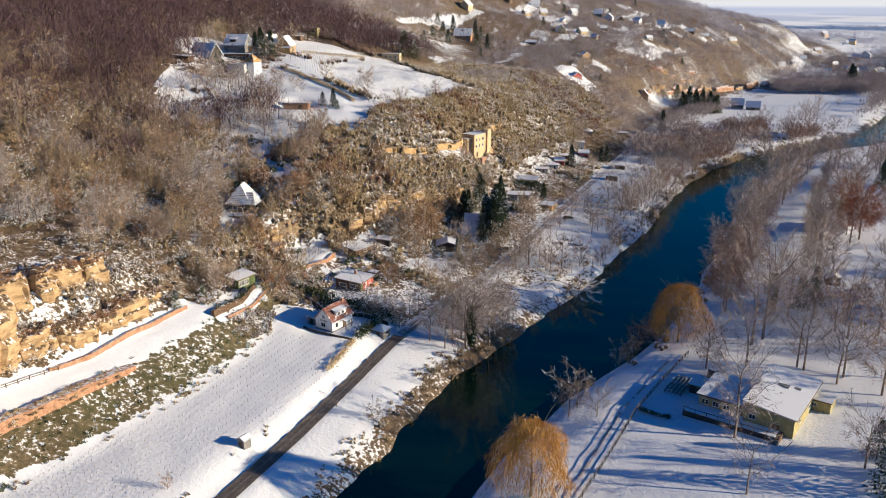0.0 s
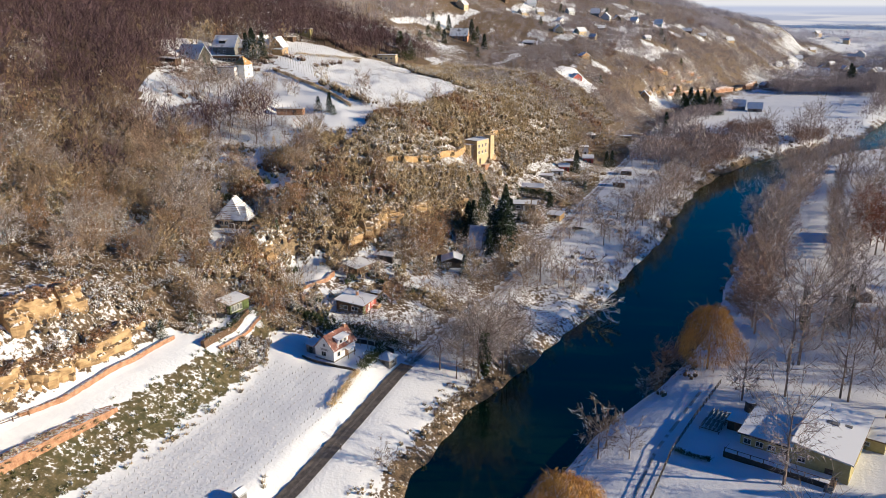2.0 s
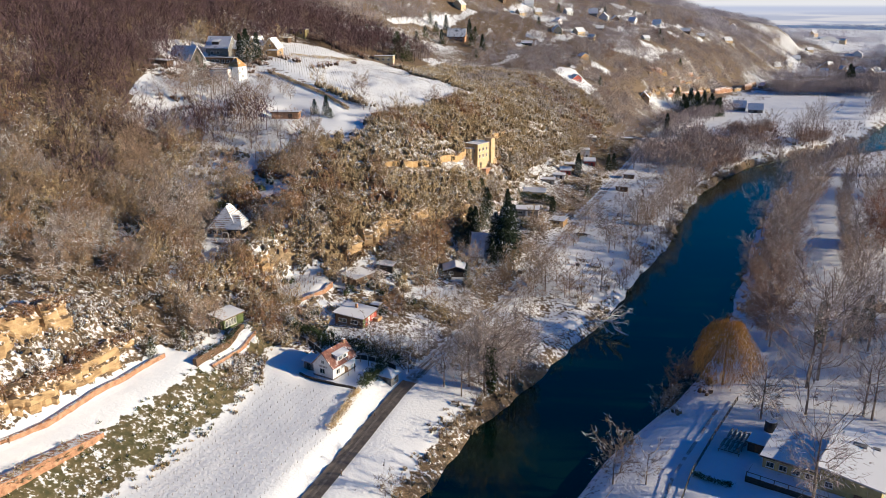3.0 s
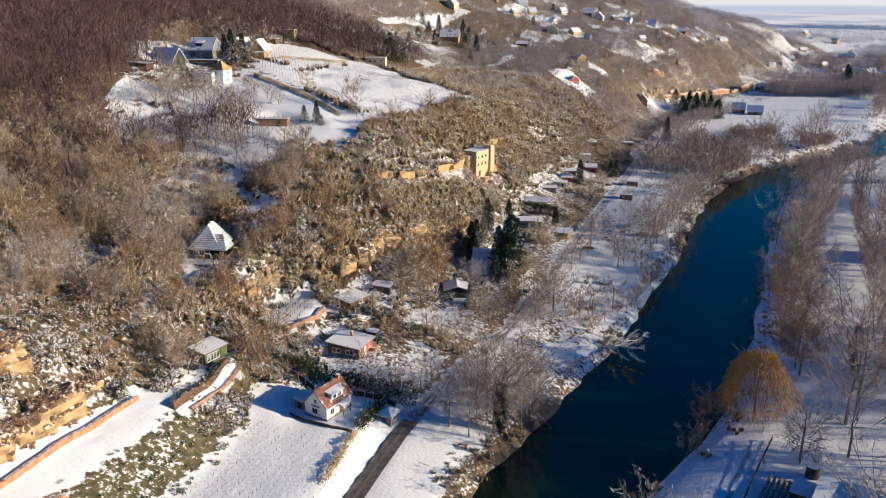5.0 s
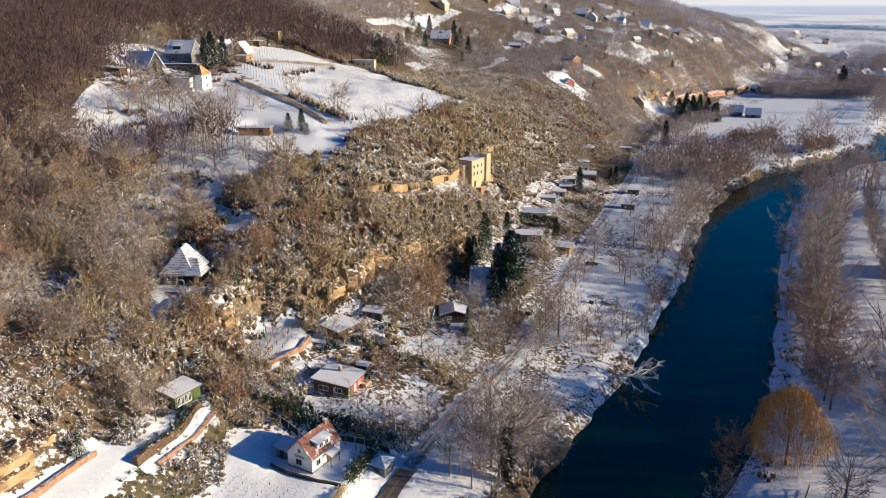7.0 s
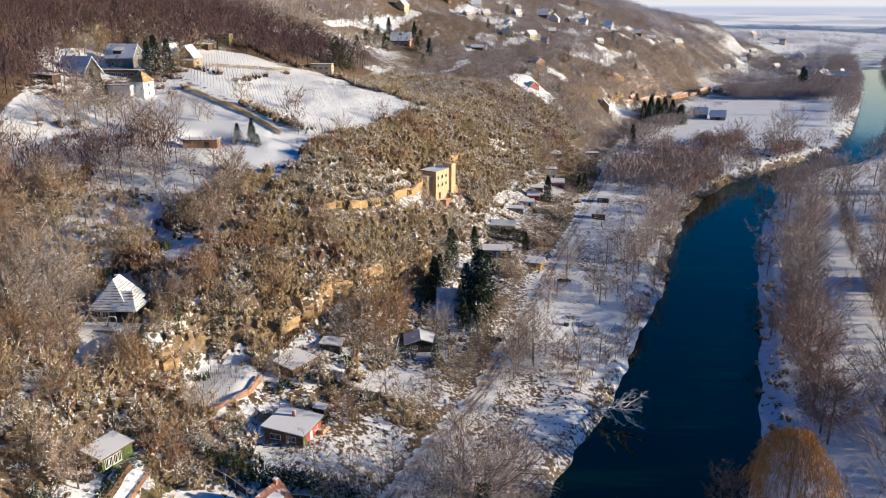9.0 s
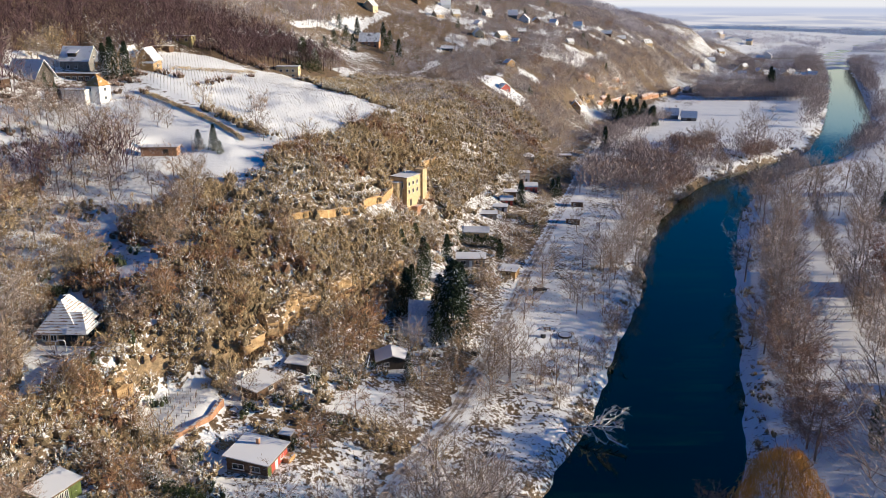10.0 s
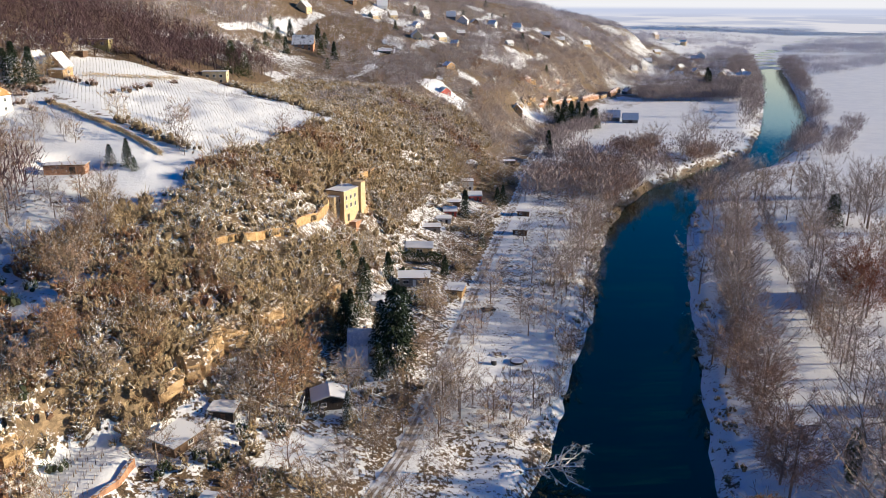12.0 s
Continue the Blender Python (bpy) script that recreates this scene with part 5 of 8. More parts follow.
for outline, tops in (([(-4.4, -5.1), (5.8, -5.1), (4.1, -2.3), (-2.0, -2.3)], [2.85, 2.85, 6.35, 6.35]), ([(5.8, -5.1), (5.8, 0.8), (4.1, -2.3)], [2.85, 2.85, 6.35]), ([(5.8, 0.8), (-0.5, 0.8), (-0.5, -2.3), (4.1, -2.3)], [2.85, 2.85, 6.35, 6.35])):
    part("veranda_roof", Geo().prism(outline, 2.76, tops), M_R_HIP, hh)
for px in (1.7, 3.0):
    part("veranda_window", Geo().box(px, -4.33, 1.0, 1.0, 0.06, 1.3), M_GLASS, hh)
# ochre plate colours one veranda window as if the sun lit it
part("painted_lit_panel", Geo().box(4.2, -4.33, 1.0, 1.1, 0.06, 1.2), M_OCHRE, hh, "ochre panel painted as a sunlit veranda window")
for py in (-3.6, -2.4, -1.2, -0.1):
    pane = part("veranda_window", Geo().box(5.03, py, 1.05, 0.06, 0.9, 1.3), M_GLASS, hh)
    part("post", Geo().box(5.05, py + 0.56, 0.9, 0.1, 0.12, 1.8), M_DARK, pane)
for z in (0.05, 0.35, 0.65):
    part("parapet_board", Geo().box(5.05, -1.9, z, 0.07, 4.7, 0.27), M_OCHRE, hh, "orange-brown parapet board")
part("terrace", Geo().prism([(-5.4, -8.4), (2.6, -8.4), (5.9, -5.6), (5.9, -4.32), (-5.4, -4.32)], -3.4, -0.05), M_GREY, hh, "grey concrete terrace under snow")
part("terrace_snow", Geo().prism([(-5.3, -8.3), (2.55, -8.3), (5.8, -5.55), (5.8, -4.35), (-5.3, -4.35)], -0.04, 0.06), M_SNOW, hh)
# dark plates on the solid wall stand for the shade inside two openings
part("dark_cellar_plate", Geo().box(-3.2, -8.41, -2.4, 0.9, 0.06, 1.0), M_DARK, hh)
part("dark_cellar_plate", Geo().box(1.4, -8.41, -3.2, 1.9, 0.06, 2.2), M_DARK, hh)
arch = [(0.4, -6.6, 0.0), (0.4, -6.6, 1.9), (0.7, -6.6, 2.3), (2.0, -6.6, 2.3), (2.25, -6.6, 2.0), (2.25, -6.6, 0.0)]
gr = Geo()
for p0, p1 in zip(arch, arch[1:]):
    gr.tube(p0, p1, 0.11, 0.11, 7)
part("swing_frame", gr, M_FRAME, hh, "white tube arch on the terrace")

# garden huts along the slope foot
G = "garden huts along the lane"
house("garden_hut", "weathered garden hut with a wide snowy roof", -27.6, 245.4, -38, 5.4, 7.2, 2.1, "mono", 0.45, M_BROWN, M_R_FLAT, category="hut", group=G, over=0.5, wins=[("r", 0.5, 0.8, 1.4, 0.9)], doors=[("f", 0, 0.9, 1.8, M_DARK)])
house("garden_hut", "dark stained garden hut with snow on its flat roof", -19.6, 254.4, -14, 4.6, 4.0, 2.2, "mono", 0.35, M_DARK, M_R_FLAT, category="hut", group=G, over=0.4, wins=[("r", 0, 0.8, 1.2, 0.9)], doors=[("f", 0.3, 0.9, 1.8, M_BROWN)])
house("garden_hut", "dark boarded hut with snowy gable roof", 1.6, 264.8, 0, 7.0, 5.8, 2.3, "gable", 1.1, M_DARK, M_R_FLAT, category="hut", group=G, over=0.5, wins=[("f", -1.4, 0.9, 1.2, 0.9)], doors=[("f", 1.2, 0.9, 1.8, M_DARK)])
house("steep_roofed_cabin", "cabin with steep blue-grey sheet roof down to the ground", 11.6, 290.0, -12, 6.2, 6.0, 1.3, "cross", 4.6, M_DARK, M_STEEL, category="cabin", over=0.4, wins=[("f", 0, 0.5, 1.0, 0.7)], chimney=(0.6, 0.6, 5.0, M_REDSTONE))
house("steep_roofed_annex", "lower annex with steep ribbed sheet roof", 9.8, 282.8, -12, 4.4, 5.2, 0.9, "cross", 3.4, M_GREY, M_STEEL, category="cabin", over=0.3, wins=[("r", 0, 0.8, 1.0, 0.8)])
house("garden_hut", "little hut with stepped snowy roof under the spruces", 19.2, 315.6, -14, 4.0, 5.0, 2.4, "mono", 0.4, M_WHITE, M_R_FLAT, category="hut", group=G, over=0.3, wins=[("f", 0, 0.9, 1.2, 0.9)])
house("long_bungalow", "long pale bungalow with flat snowy roof", 33.0, 336.0, -10, 9.0, 6.4, 2.6, "flat", 0, M_GREY, M_R_FLAT, group=G, over=0.5, wins=[("f", -2.5, 0.8, 1.8, 1.2), ("f", 2.4, 0.8, 1.8, 1.2)], doors=[("f", 0, 0.9, 2.0, M_WHITE)])
house("carport", "flat-roofed carport under snow beside the lane", 45.6, 334.0, -24, 5.4, 7.0, 2.3, "flat", 0, M_OCHRE, M_R_FLAT, category="garage", over=0.3, doors=[("f", 0, 2.2, 2.0, M_DARK)])
house("hedged_bungalow", "bungalow with broad snowy roof behind a tall hedge", 40.5, 366.5, -14, 8.4, 6.8, 2.8, "cross", 1.0, M_CREAM, M_R_SNOW, over=0.6, wins=[("f", 0, 1, 2, 1.1)])
SMALL = [(49, 389, -12, 6.5, 5, 2.5, "flat", 0.0, M_GREY, M_R_FLAT, "grey garden hut with flat snowy roof"),
         (56.5, 402, -12, 5.5, 5, 2.3, "flat", 0.0, M_WHITE, M_R_FLAT, "white garden hut with flat snowy roof"),
         (61.5, 413, -10, 5, 5.5, 2.5, "cross", 1.1, M_RED, M_R_SNOW, "red garden hut with snowy gable roof"),
         (66, 426, -10, 5, 5, 2.2, "flat", 0.0, M_BROWN, M_R_FLAT, "brown garden hut with flat snowy roof"),
         (79, 441, -8, 5.5, 5.5, 2.8, "cross", 1.3, M_RED, M_R_SNOW, "red-brown hut with snowy pitched roof"),
         (79, 455, -8, 5, 6, 4.6, "flat", 0.0, M_WHITE, M_R_FLAT, "two-storey white hut with flat snowy roof"),
         (90, 492, -8, 5.5, 5.5, 2.8, "pyramid", 1.8, M_GREY, M_R_GREY, "grey hut with snowy pyramid roof"),
         (118, 520, -8, 7, 5, 2.6, "flat", 0.0, M_BROWN, M_R_FLAT, "brown shed with flat snowy roof by the lane"),
         (86, 396, -20, 5.5, 4, 2.3, "flat", 0.0, M_BROWN, M_R_FLAT, "open brown shed with flat snowy roof"),
         (96, 423, -20, 5, 4, 2.2, "flat", 0.0, M_BROWN, M_R_FLAT, "low brown shed with snowy roof near the river")]
for x, y, turn, w, l, h, roof, rise, wall, cover, label in SMALL:
    house("garden_hut", label, x, y, turn, w, l, h, roof, rise, wall, cover, category="hut", group=G, over=0.4, wins=[("f", -w * 0.22, 0.9, 1.1, 0.9), ("r", 0, 0.9, 1.1, 0.9)], doors=[("f", w * 0.2, 0.9, 1.9, M_DARK)])

# building let into the cliff, with round corner and tall pier
hc = house("cliff_building", "tall cream plastered building set into the sandstone cliff", 15.0, 367.6, -38, 7.0, 11.0, 10.2, "flat", 0, M_CREAM, M_R_FLAT, z=23.6, over=0.05, category="building",
           wins=[("r", y0, z0, 1.0, 1.5) for y0 in (-4.0, -1.4, 1.2) for z0 in (4.4, 7.2)] + [("f", 1.6, 6.6, 1.0, 1.4)], doors=[("r", -3.0, 1.2, 2.4, M_DARK)])
gt = Geo()
gt.prism([(-1.6 + 3.4 * math.cos(k * math.pi / 8), -5.0 + 3.4 * math.sin(k * math.pi / 8)) for k in range(16)], -1.5, 8.6)
part("round_corner", gt, M_CREAM, hc)
part("round_roof", Geo().prism([(-1.6 + 3.65 * math.cos(k * math.pi / 8), -5.0 + 3.65 * math.sin(k * math.pi / 8)) for k in range(16)], 8.62, 8.86), M_R_GREY, hc)
part("pier", Geo().prism([(1.0, 3.8), (4.3, 3.8), (4.3, 6.6), (1.0, 6.6)], -1.5, 11.8), M_CREAM, hc)
part("flue", Geo().tube((-1.8, 1.5, 10.3), (-1.8, 1.5, 11.6), 0.2, 0.2, 8), M_WHITE, hc)
part("flue", Geo().tube((-0.6, 2.4, 10.3), (-0.6, 2.4, 11.3), 0.15, 0.15, 8), M_WHITE, hc)
part("base_wall", Geo().prism([(2.4, -3.0), (5.6, -2.0), (5.6, 5.0), (2.4, 5.6)], -6.0, -0.4), M_REDSTONE, hc, "red stone base wall")


# houses on the upper slope by the wood
U = "houses on the upper slope"
house("boat_shed", "low brown barn with long snowy roof", -59.6, 326.0, -4, 10.0, 4.2, 2.3, "flat", 0, M_REDSTONE, M_R_FLAT, category="barn", over=0.3, doors=[("f", 2, 1.4, 1.8, M_DARK)])
house("tower_house", "narrow cream house with ochre tiled pyramid roof", -86.6, 369.0, -24, 5.4, 5.6, 5.6, "pyramid", 3.6, M_WHITE, M_R_OCHRE, group=U, over=0.3, wins=[("f", -0.8, 3.8, 0.9, 1.2), ("r", 0, 3.8, 1.0, 1.2), ("r", 0, 1.0, 1.0, 1.2)])
house("white_annex", "white boarded annex with flat snowy roof", -92.6, 367.0, -14, 8.0, 5.0, 4.6, "flat", 0, M_WHITE, M_R_FLAT, group=U, over=0.2, wins=[("f", -1.4, 1.0, 1.0, 1.2), ("f", 1.2, 1.0, 1.0, 1.2)])
house("dark_gabled_house", "dark timber house with snowy slate roof", -110.5, 379.5, -24, 11.0, 8.5, 2.8, "cross", 5.0, M_DARK, M_R_SLATE, group=U, over=0.9, wins=[("r", 0, 1.0, 1.6, 1.2), ("f", 0, 1.0, 2.0, 1.2), ("f", 0, 3.8, 1.2, 1.0)])
# grey walls colour the ochre front as it looks in shade
oh = house("ochre_house", "ochre house with snowy roof and dormers", -101.5, 405.0, -14, 11.0, 8.5, 4.2, "cross", 4.6, M_GREY, M_R_SLATE, group=U, over=0.5, wins=[("f", -2.5, 1.2, 1.2, 1.3), ("f", 0.5, 1.2, 1.2, 1.3), ("r", 0, 1.2, 1.2, 1.3), ("r", 0, 4.6, 1.2, 1.2)], chimney=(2.0, 0.5, 4.6, M_REDSTONE))
part("dormer", Geo().prism([(-2.6, -3.4), (0.6, -3.4), (0.6, -1.2), (-2.6, -1.2)], 5.2, [6.7, 6.7, 7.6, 7.6]), M_DARK, oh)
part("dormer_roof", Geo().plate([(-2.9, -3.8, 6.75), (0.9, -3.8, 6.75), (0.9, -0.7, 7.95), (-2.9, -0.7, 7.95)], 0.15), M_R_SLATE, oh)
house("ochre_annex", "ochre annex with slate roof beside the spruces", -93.0, 406.5, -14, 6.5, 7.0, 4.0, "cross", 3.2, M_OCHRE, M_R_SLATE, group=U, over=0.4, wins=[("f", 0, 1.2, 1.2, 1.3), ("r", 0, 1.2, 1.2, 1.3)])
house("veranda", "long low veranda with flat snowy roof", -99.0, 391.0, -14, 15.0, 4.0, 2.8, "flat", 0, M_BROWN, M_R_FLAT, group=U, over=0.4, wins=[("f", k * 2.4, 0.7, 1.7, 1.3) for k in (-2, -1, 0, 1, 2)])
house("open_shelter", "open timber shelter with snowy roof", -115.6, 363.0, -14, 7.0, 4.6, 2.5, "mono", 0.5, M_BROWN, M_R_FLAT, category="shelter", group=U, over=0.6)
tb = house("timbered_house", "ochre timbered house with steep gable at the vineyard", -80.5, 420.0, -14, 7.0, 7.0, 4.2, "gable", 4.4, M_OCHRE, M_R_SLATE, group=U, over=0.5, wins=[("f", -2, 1.2, 1.2, 1.3), ("f", 2, 1.2, 1.2, 1.3), ("f", 0, 4.6, 1.2, 1.2), ("r", 0, 1.2, 1.4, 1.3)])
part("bay", Geo().prism([(-0.5, -6.2), (4.6, -6.2), (4.6, -3.3), (-0.5, -3.3)], -1.0, 3.0), M_OCHRE, tb)
part("bay_roof", Geo().plate([(-0.9, -6.6, 3.1), (5.0, -6.6, 3.1), (5.0, -3.2, 3.7), (-0.9, -3.2, 3.7)], 0.15), M_R_FLAT, tb)
house("gabled_cottage", "cream cottage with snowy steep roof behind spruces", -88.0, 420.0, -30, 6.0, 7.0, 4.0, "gable", 4.0, M_CREAM, M_R_SNOW, group=U, over=0.4, wins=[("f", 0, 4.2, 1.0, 1.2), ("r", 0, 1.2, 1.4, 1.3)])
house("flat_house", "brown flat-roofed house at the edge of the wood", -78.0, 487.0, -10, 9.0, 6.0, 5.2, "flat", 0, M_OLIVE, M_R_FLAT, group=U, over=0.4, wins=[("f", -2, 3, 1.4, 1.3), ("f", 2, 3, 1.4, 1.3)])
house("snowy_shed", "low brown shed with thick snow on its roof", -84.0, 466.0, -10, 8.0, 5.0, 2.6, "flat", 0, M_BROWN, M_R_FLAT, category="shed", group=U, over=0.5)
house("yellow_house", "yellow house with flat roof above the vineyard", -31.5, 499.0, -8, 11.0, 6.5, 5.6, "flat", 0, M_YELLOW, M_R_FLAT, group=U, over=0.3, wins=[(s, k, z0, 1.3, 1.2) for s, k in (("f", -3), ("f", 0), ("f", 3), ("r", 0)) for z0 in (0.8, 3.2)])
house("hillside_villa", "brick villa with snowy roof in the side valley", 16.0, 644.0, -12, 13.0, 9.0, 5.0, "cross", 5.0, M_REDSTONE, M_R_GREY, group=U, over=0.6, wins=[("f", k, z0, 1.4, 1.6) for k in (-4, 0, 4) for z0 in (0.9, 3.2)], chimney=(2, 1, 6.0, M_REDSTONE))
# small houses scattered over the far slope
for i, (x, y, w, l, h, rise, wall) in enumerate(FAR):
    house("hillside_house", "small house with snowy roof on the far slope", x, y, -40 + (i * 37) % 80, w, l, h, "cross" if i % 3 else "gable", rise, wall, M_R_SNOW if i % 2 else M_R_GREY, group="houses on the far slope", over=0.5,
          wins=[("f", -w * 0.25, 1.0, 1.2, 1.2), ("f", w * 0.25, 1.0, 1.2, 1.2), ("r", 0, 1.0, 1.2, 1.2)])
house("blue_roofed_house", "tall yellow house with blue-grey roof under the quarry", 161.0, 645.0, -15, 8.0, 9.0, 5.6, "gable", 4.2, M_OCHRE, M_STEEL, over=0.5, wins=[("f", -1.6, 1, 1.2, 1.5), ("f", 1.6, 1, 1.2, 1.5), ("f", 0, 6.0, 1.2, 1.3), ("r", -2, 3.2, 1.2, 1.3), ("r", 2, 3.2, 1.2, 1.3)])
house("farmhouse", "farmhouse with large snowy slate roof in the meadow", 254.0, 690.0, -20, 10.0, 9.0, 3.4, "cross", 4.6, M_GREY, M_STEEL, over=0.6, wins=[("f", -3, 0.9, 1.3, 1.3), ("f", 0, 0.9, 1.3, 1.3), ("f", 3, 0.9, 1.3, 1.3)])
house("farm_barn", "farm barn with large snowy roof in the meadow", 263.0, 678.0, -20, 11.0, 9.0, 3.0, "cross", 4.2, M_GREY, M_STEEL, category="barn", over=0.6, doors=[("f", 0, 3.0, 2.8, M_DARK)])

# club house on the right bank
hk = house("club_house", "olive rendered club house with broad snowy low-pitched roof", 76.3, 159.9, -37, 10.4, 22.0, 4.4, "mono", 1.2, M_OLIVE, M_R_FLAT, z=3.8, over=0.5, category="building", thick=0.3,
           wins=[("f", -3.4, 1.9, 1.4, 1.2), ("r", -6.0, 1.6, 1.4, 1.1), ("r", 2.0, 1.6, 1.4, 1.1)], doors=[("f", 1.6, 1.4, 2.2, M_BROWN)])
part("wing", Geo().prism([(-15.6, -9.4), (-5.25, -9.4), (-5.25, 2.2), (-15.6, 2.2)], -1.2, 3.6), M_OLIVE, hk, "lower olive wing")
part("wing_roof", Geo().plate([(-16.2, -10.0, 3.72), (-5.3, -10.0, 3.95), (-5.3, 2.8, 4.25), (-16.2, 2.8, 4.02)], 0.25), M_R_FLAT, hk)
part("wing_fascia", Geo().box(-10.7, -10.06, 3.42, 10.9, 0.06, 0.3), M_DARK, hk)
for k in range(4):
    opening(hk, "f", -14.2 + 2.4 * k, 1.4, 1.5, 1.2, 0, 9.44)
part("veranda_deck", Geo().prism([(-17.4, -14.4), (3.4, -14.4), (3.4, -11.05), (-5.3, -11.05), (-5.3, -9.45), (-17.4, -9.45)], -0.4, 0.95), M_BROWN, hk)
part("deck_snow", Geo().prism([(-17.3, -14.3), (2.4, -14.3), (2.4, -11.1), (-5.4, -11.1), (-5.4, -9.5), (-17.3, -9.5)], 0.954, 1.05), M_SNOW, hk)
part("deck_front", Geo().box(-7.0, -14.46, -0.3, 20.6, 0.1, 1.2), M_DARK, hk)
for k in range(9):
    part("deck_post", Geo().box(-17.2 + k * 2.55, -14.42, 0.9, 0.12, 0.12, 1.0), M_BROWN, hk)
part("deck_rail", Geo().box(-7.0, -14.42, 1.85, 20.6, 0.1, 0.1), M_BROWN, hk)
st = Geo()
for k in range(5):
    st.box(2.6, -14.7 - 0.3 * k, -0.4, 1.6, 0.32, 1.1 - 0.24 * k)
part("steps", st, M_GREY, hk)
part("skylight", Geo().box(-0.6, 2.0, 4.7, 2.4, 1.3, 0.9).box(2.2, 3.0, 4.4, 1.4, 0.9, 0.8), M_GREY, hk)
house("club_annex", "low olive annex with snowy flat roof", 85.6, 163.0, -37, 7.0, 6.0, 2.6, "flat", 0, M_OLIVE, M_R_FLAT, z=3.8, over=0.3, category="building", wins=[("f", 0, 1.0, 1.4, 0.9)])
house("boat_store", "low dark boat store with snowy flat roof", 61.8, 170.5, -37, 4.5, 5.0, 2.0, "flat", 0, M_DARK, M_R_FLAT, category="shed", over=0.3, doors=[("f", 0, 1.6, 1.7, M_BROWN)])
house("plain_house", "white house with snowy roof among trees on the flood plain", 160.0, 312.0, -30, 9.0, 12.0, 3.0, "gable", 1.8, M_WHITE, M_R_SNOW, over=0.5, wins=[("f", 0, 1, 1.6, 1.2), ("l", 2, 1, 1.6, 1.2), ("l", -2, 1, 1.6, 1.2)])
house("camp_hut", "red-brown camp hut with snowy roof", 128.0, 246.0, -15, 4.0, 5.0, 2.4, "gable", 1.2, M_BROWN, M_R_SNOW, category="hut", wins=[("f", 0, 0.9, 1.0, 0.9)])


# ---- walls and rocks ----
def wall_run(name, label, pts, height, thick, mat, base=1.0, cap=None, kind="structure", category="wall", bulge=0.25, step=1.2):
    """A rough masonry wall along points on the ground, built course by course as one body with an uneven face; a list of heights lets it taper."""
    pts = [Vector((*p, 0)) for p in pts]
    runs = []
    hs_ = height if isinstance(height, (list, tuple)) else [height] * len(pts)
    for a, b, h0, h1 in zip(pts, pts[1:], hs_, hs_[1:]):
        n = max(1, int((b - a).length / step))
        runs += [(a.lerp(b, i / n), h0 + (h1 - h0) * i / n) for i in range(n)]
    runs.append((pts[-1], hs_[-1]))
    v, f = [], []
    rows = 5
    for i, (p, h) in enumerate(runs):
        q, r = runs[max(0, i - 1)][0], runs[min(len(runs) - 1, i + 1)][0]
        d = (r - q).normalized()
        nrm = Vector((d.y, -d.x, 0))
        z = float(ground(p.x, p.y))
        for k in range(rows):
            s = k / (rows - 1)
            off = thick / 2 + bulge * 0.5 * float(fbm(p.x * 1.0 + s * 3.7, p.y + s * 9.1, 1.6, 2, 9)) + 0.12 * (1 - s)
            v.append(p + nrm * off + Vector((0, 0, z - base + (h + base) * s + 0.1 * h * float(fbm(p.x, p.y, 2.3, 2, 14)) * s)))
        for k in range(rows):
            s = 1 - k / (rows - 1)
            v.append(p - nrm * thick / 2 + Vector((0, 0, z - base + (h + base) * s + 0.1 * h * float(fbm(p.x, p.y, 2.3, 2, 14)) * s)))
    m = 2 * rows
    for i in range(len(runs) - 1):
        for k in range(m):
            f.append((i * m + k, (i + 1) * m + k, (i + 1) * m + (k + 1) % m, i * m + (k + 1) % m))
    f += [tuple(range(m)), tuple(range(len(v) - 1, len(v) - m - 1, -1))]
    ob = tagged(new(name, Geo().add(v, f).mesh(name, mat)), label, category, kind=kind)
    return ob


wall_run("retaining_wall_lower", "red sandstone retaining wall below the snowy terrace", [(-94, 111), (-88, 123), (-82.6, 133), (-76.2, 144), (-70.8, 154), (-68.5, 159)], [1.7, 1.7, 1.7, 1.5, 1.0, 0.3], 2.6, M_REDSTONE, base=2.0, bulge=0.5)
gx = np.interp(np.arange(150) / 149, [0, 0.25, 0.5, 0.75, 1], [-93.4, -87.2, -81.6, -75.2, -69.6])
gy = np.interp(np.arange(150) / 149, [0, 0.25, 0.5, 0.75, 1], [111, 123.5, 133.6, 144.8, 155])
gr_ = np.random.default_rng(51)
gx, gy = gx + gr_.normal(0, 0.6, 150), gy + gr_.normal(0, 0.5, 150)
sz = 0.5 + 0.4 * gr_.random(150)
stuff("wall_top_grass", T_SLOPE, "dry dark grass along the top of the retaining wall", "grass", gx, gy, 1.2 * sz, 0.6 * sz, 60, 0.3, gr_, 0.12, ground(gx, gy) + np.interp(gy, [111, 140, 155], [1.55, 1.5, 0.7]), 0.9)
wall_run("retaining_wall_upper", "long low red stone wall along the snowy terrace", [(-82, 150), (-77, 157), (-72, 168), (-64, 184.5)], [0.5, 0.9, 1.0, 0.8], 0.6, M_REDSTONE)
wall_run("terrace_wall_a", "brown stone wall with hedge edging the terrace", [(-57.5, 184), (-54.5, 193), (-51.5, 203)], [1.5, 1.4, 1.1], 0.9, M_BROWN)
wall_run("terrace_wall_b", "low red stone wall below the garden house", [(-54.5, 186), (-51.5, 195), (-48.5, 204)], 0.6, 0.5, M_REDSTONE)
wall_run("vine_terrace_wall", "orange-red stone wall holding the little vine terrace", [(-42.5, 224.6), (-38.6, 227.8), (-35.8, 232.5), (-34.4, 238.6)], [0.7, 0.9, 1.0, 1.3], 0.7, M_REDSTONE, base=3.0)
wall_run("house_terrace_wall", "ochre stone wall below the hip-roofed house", [(-70, 222.5), (-65.8, 218.8), (-61.5, 222.8)], [1.2, 1.6, 1.2], 0.7, M_OCHRE)
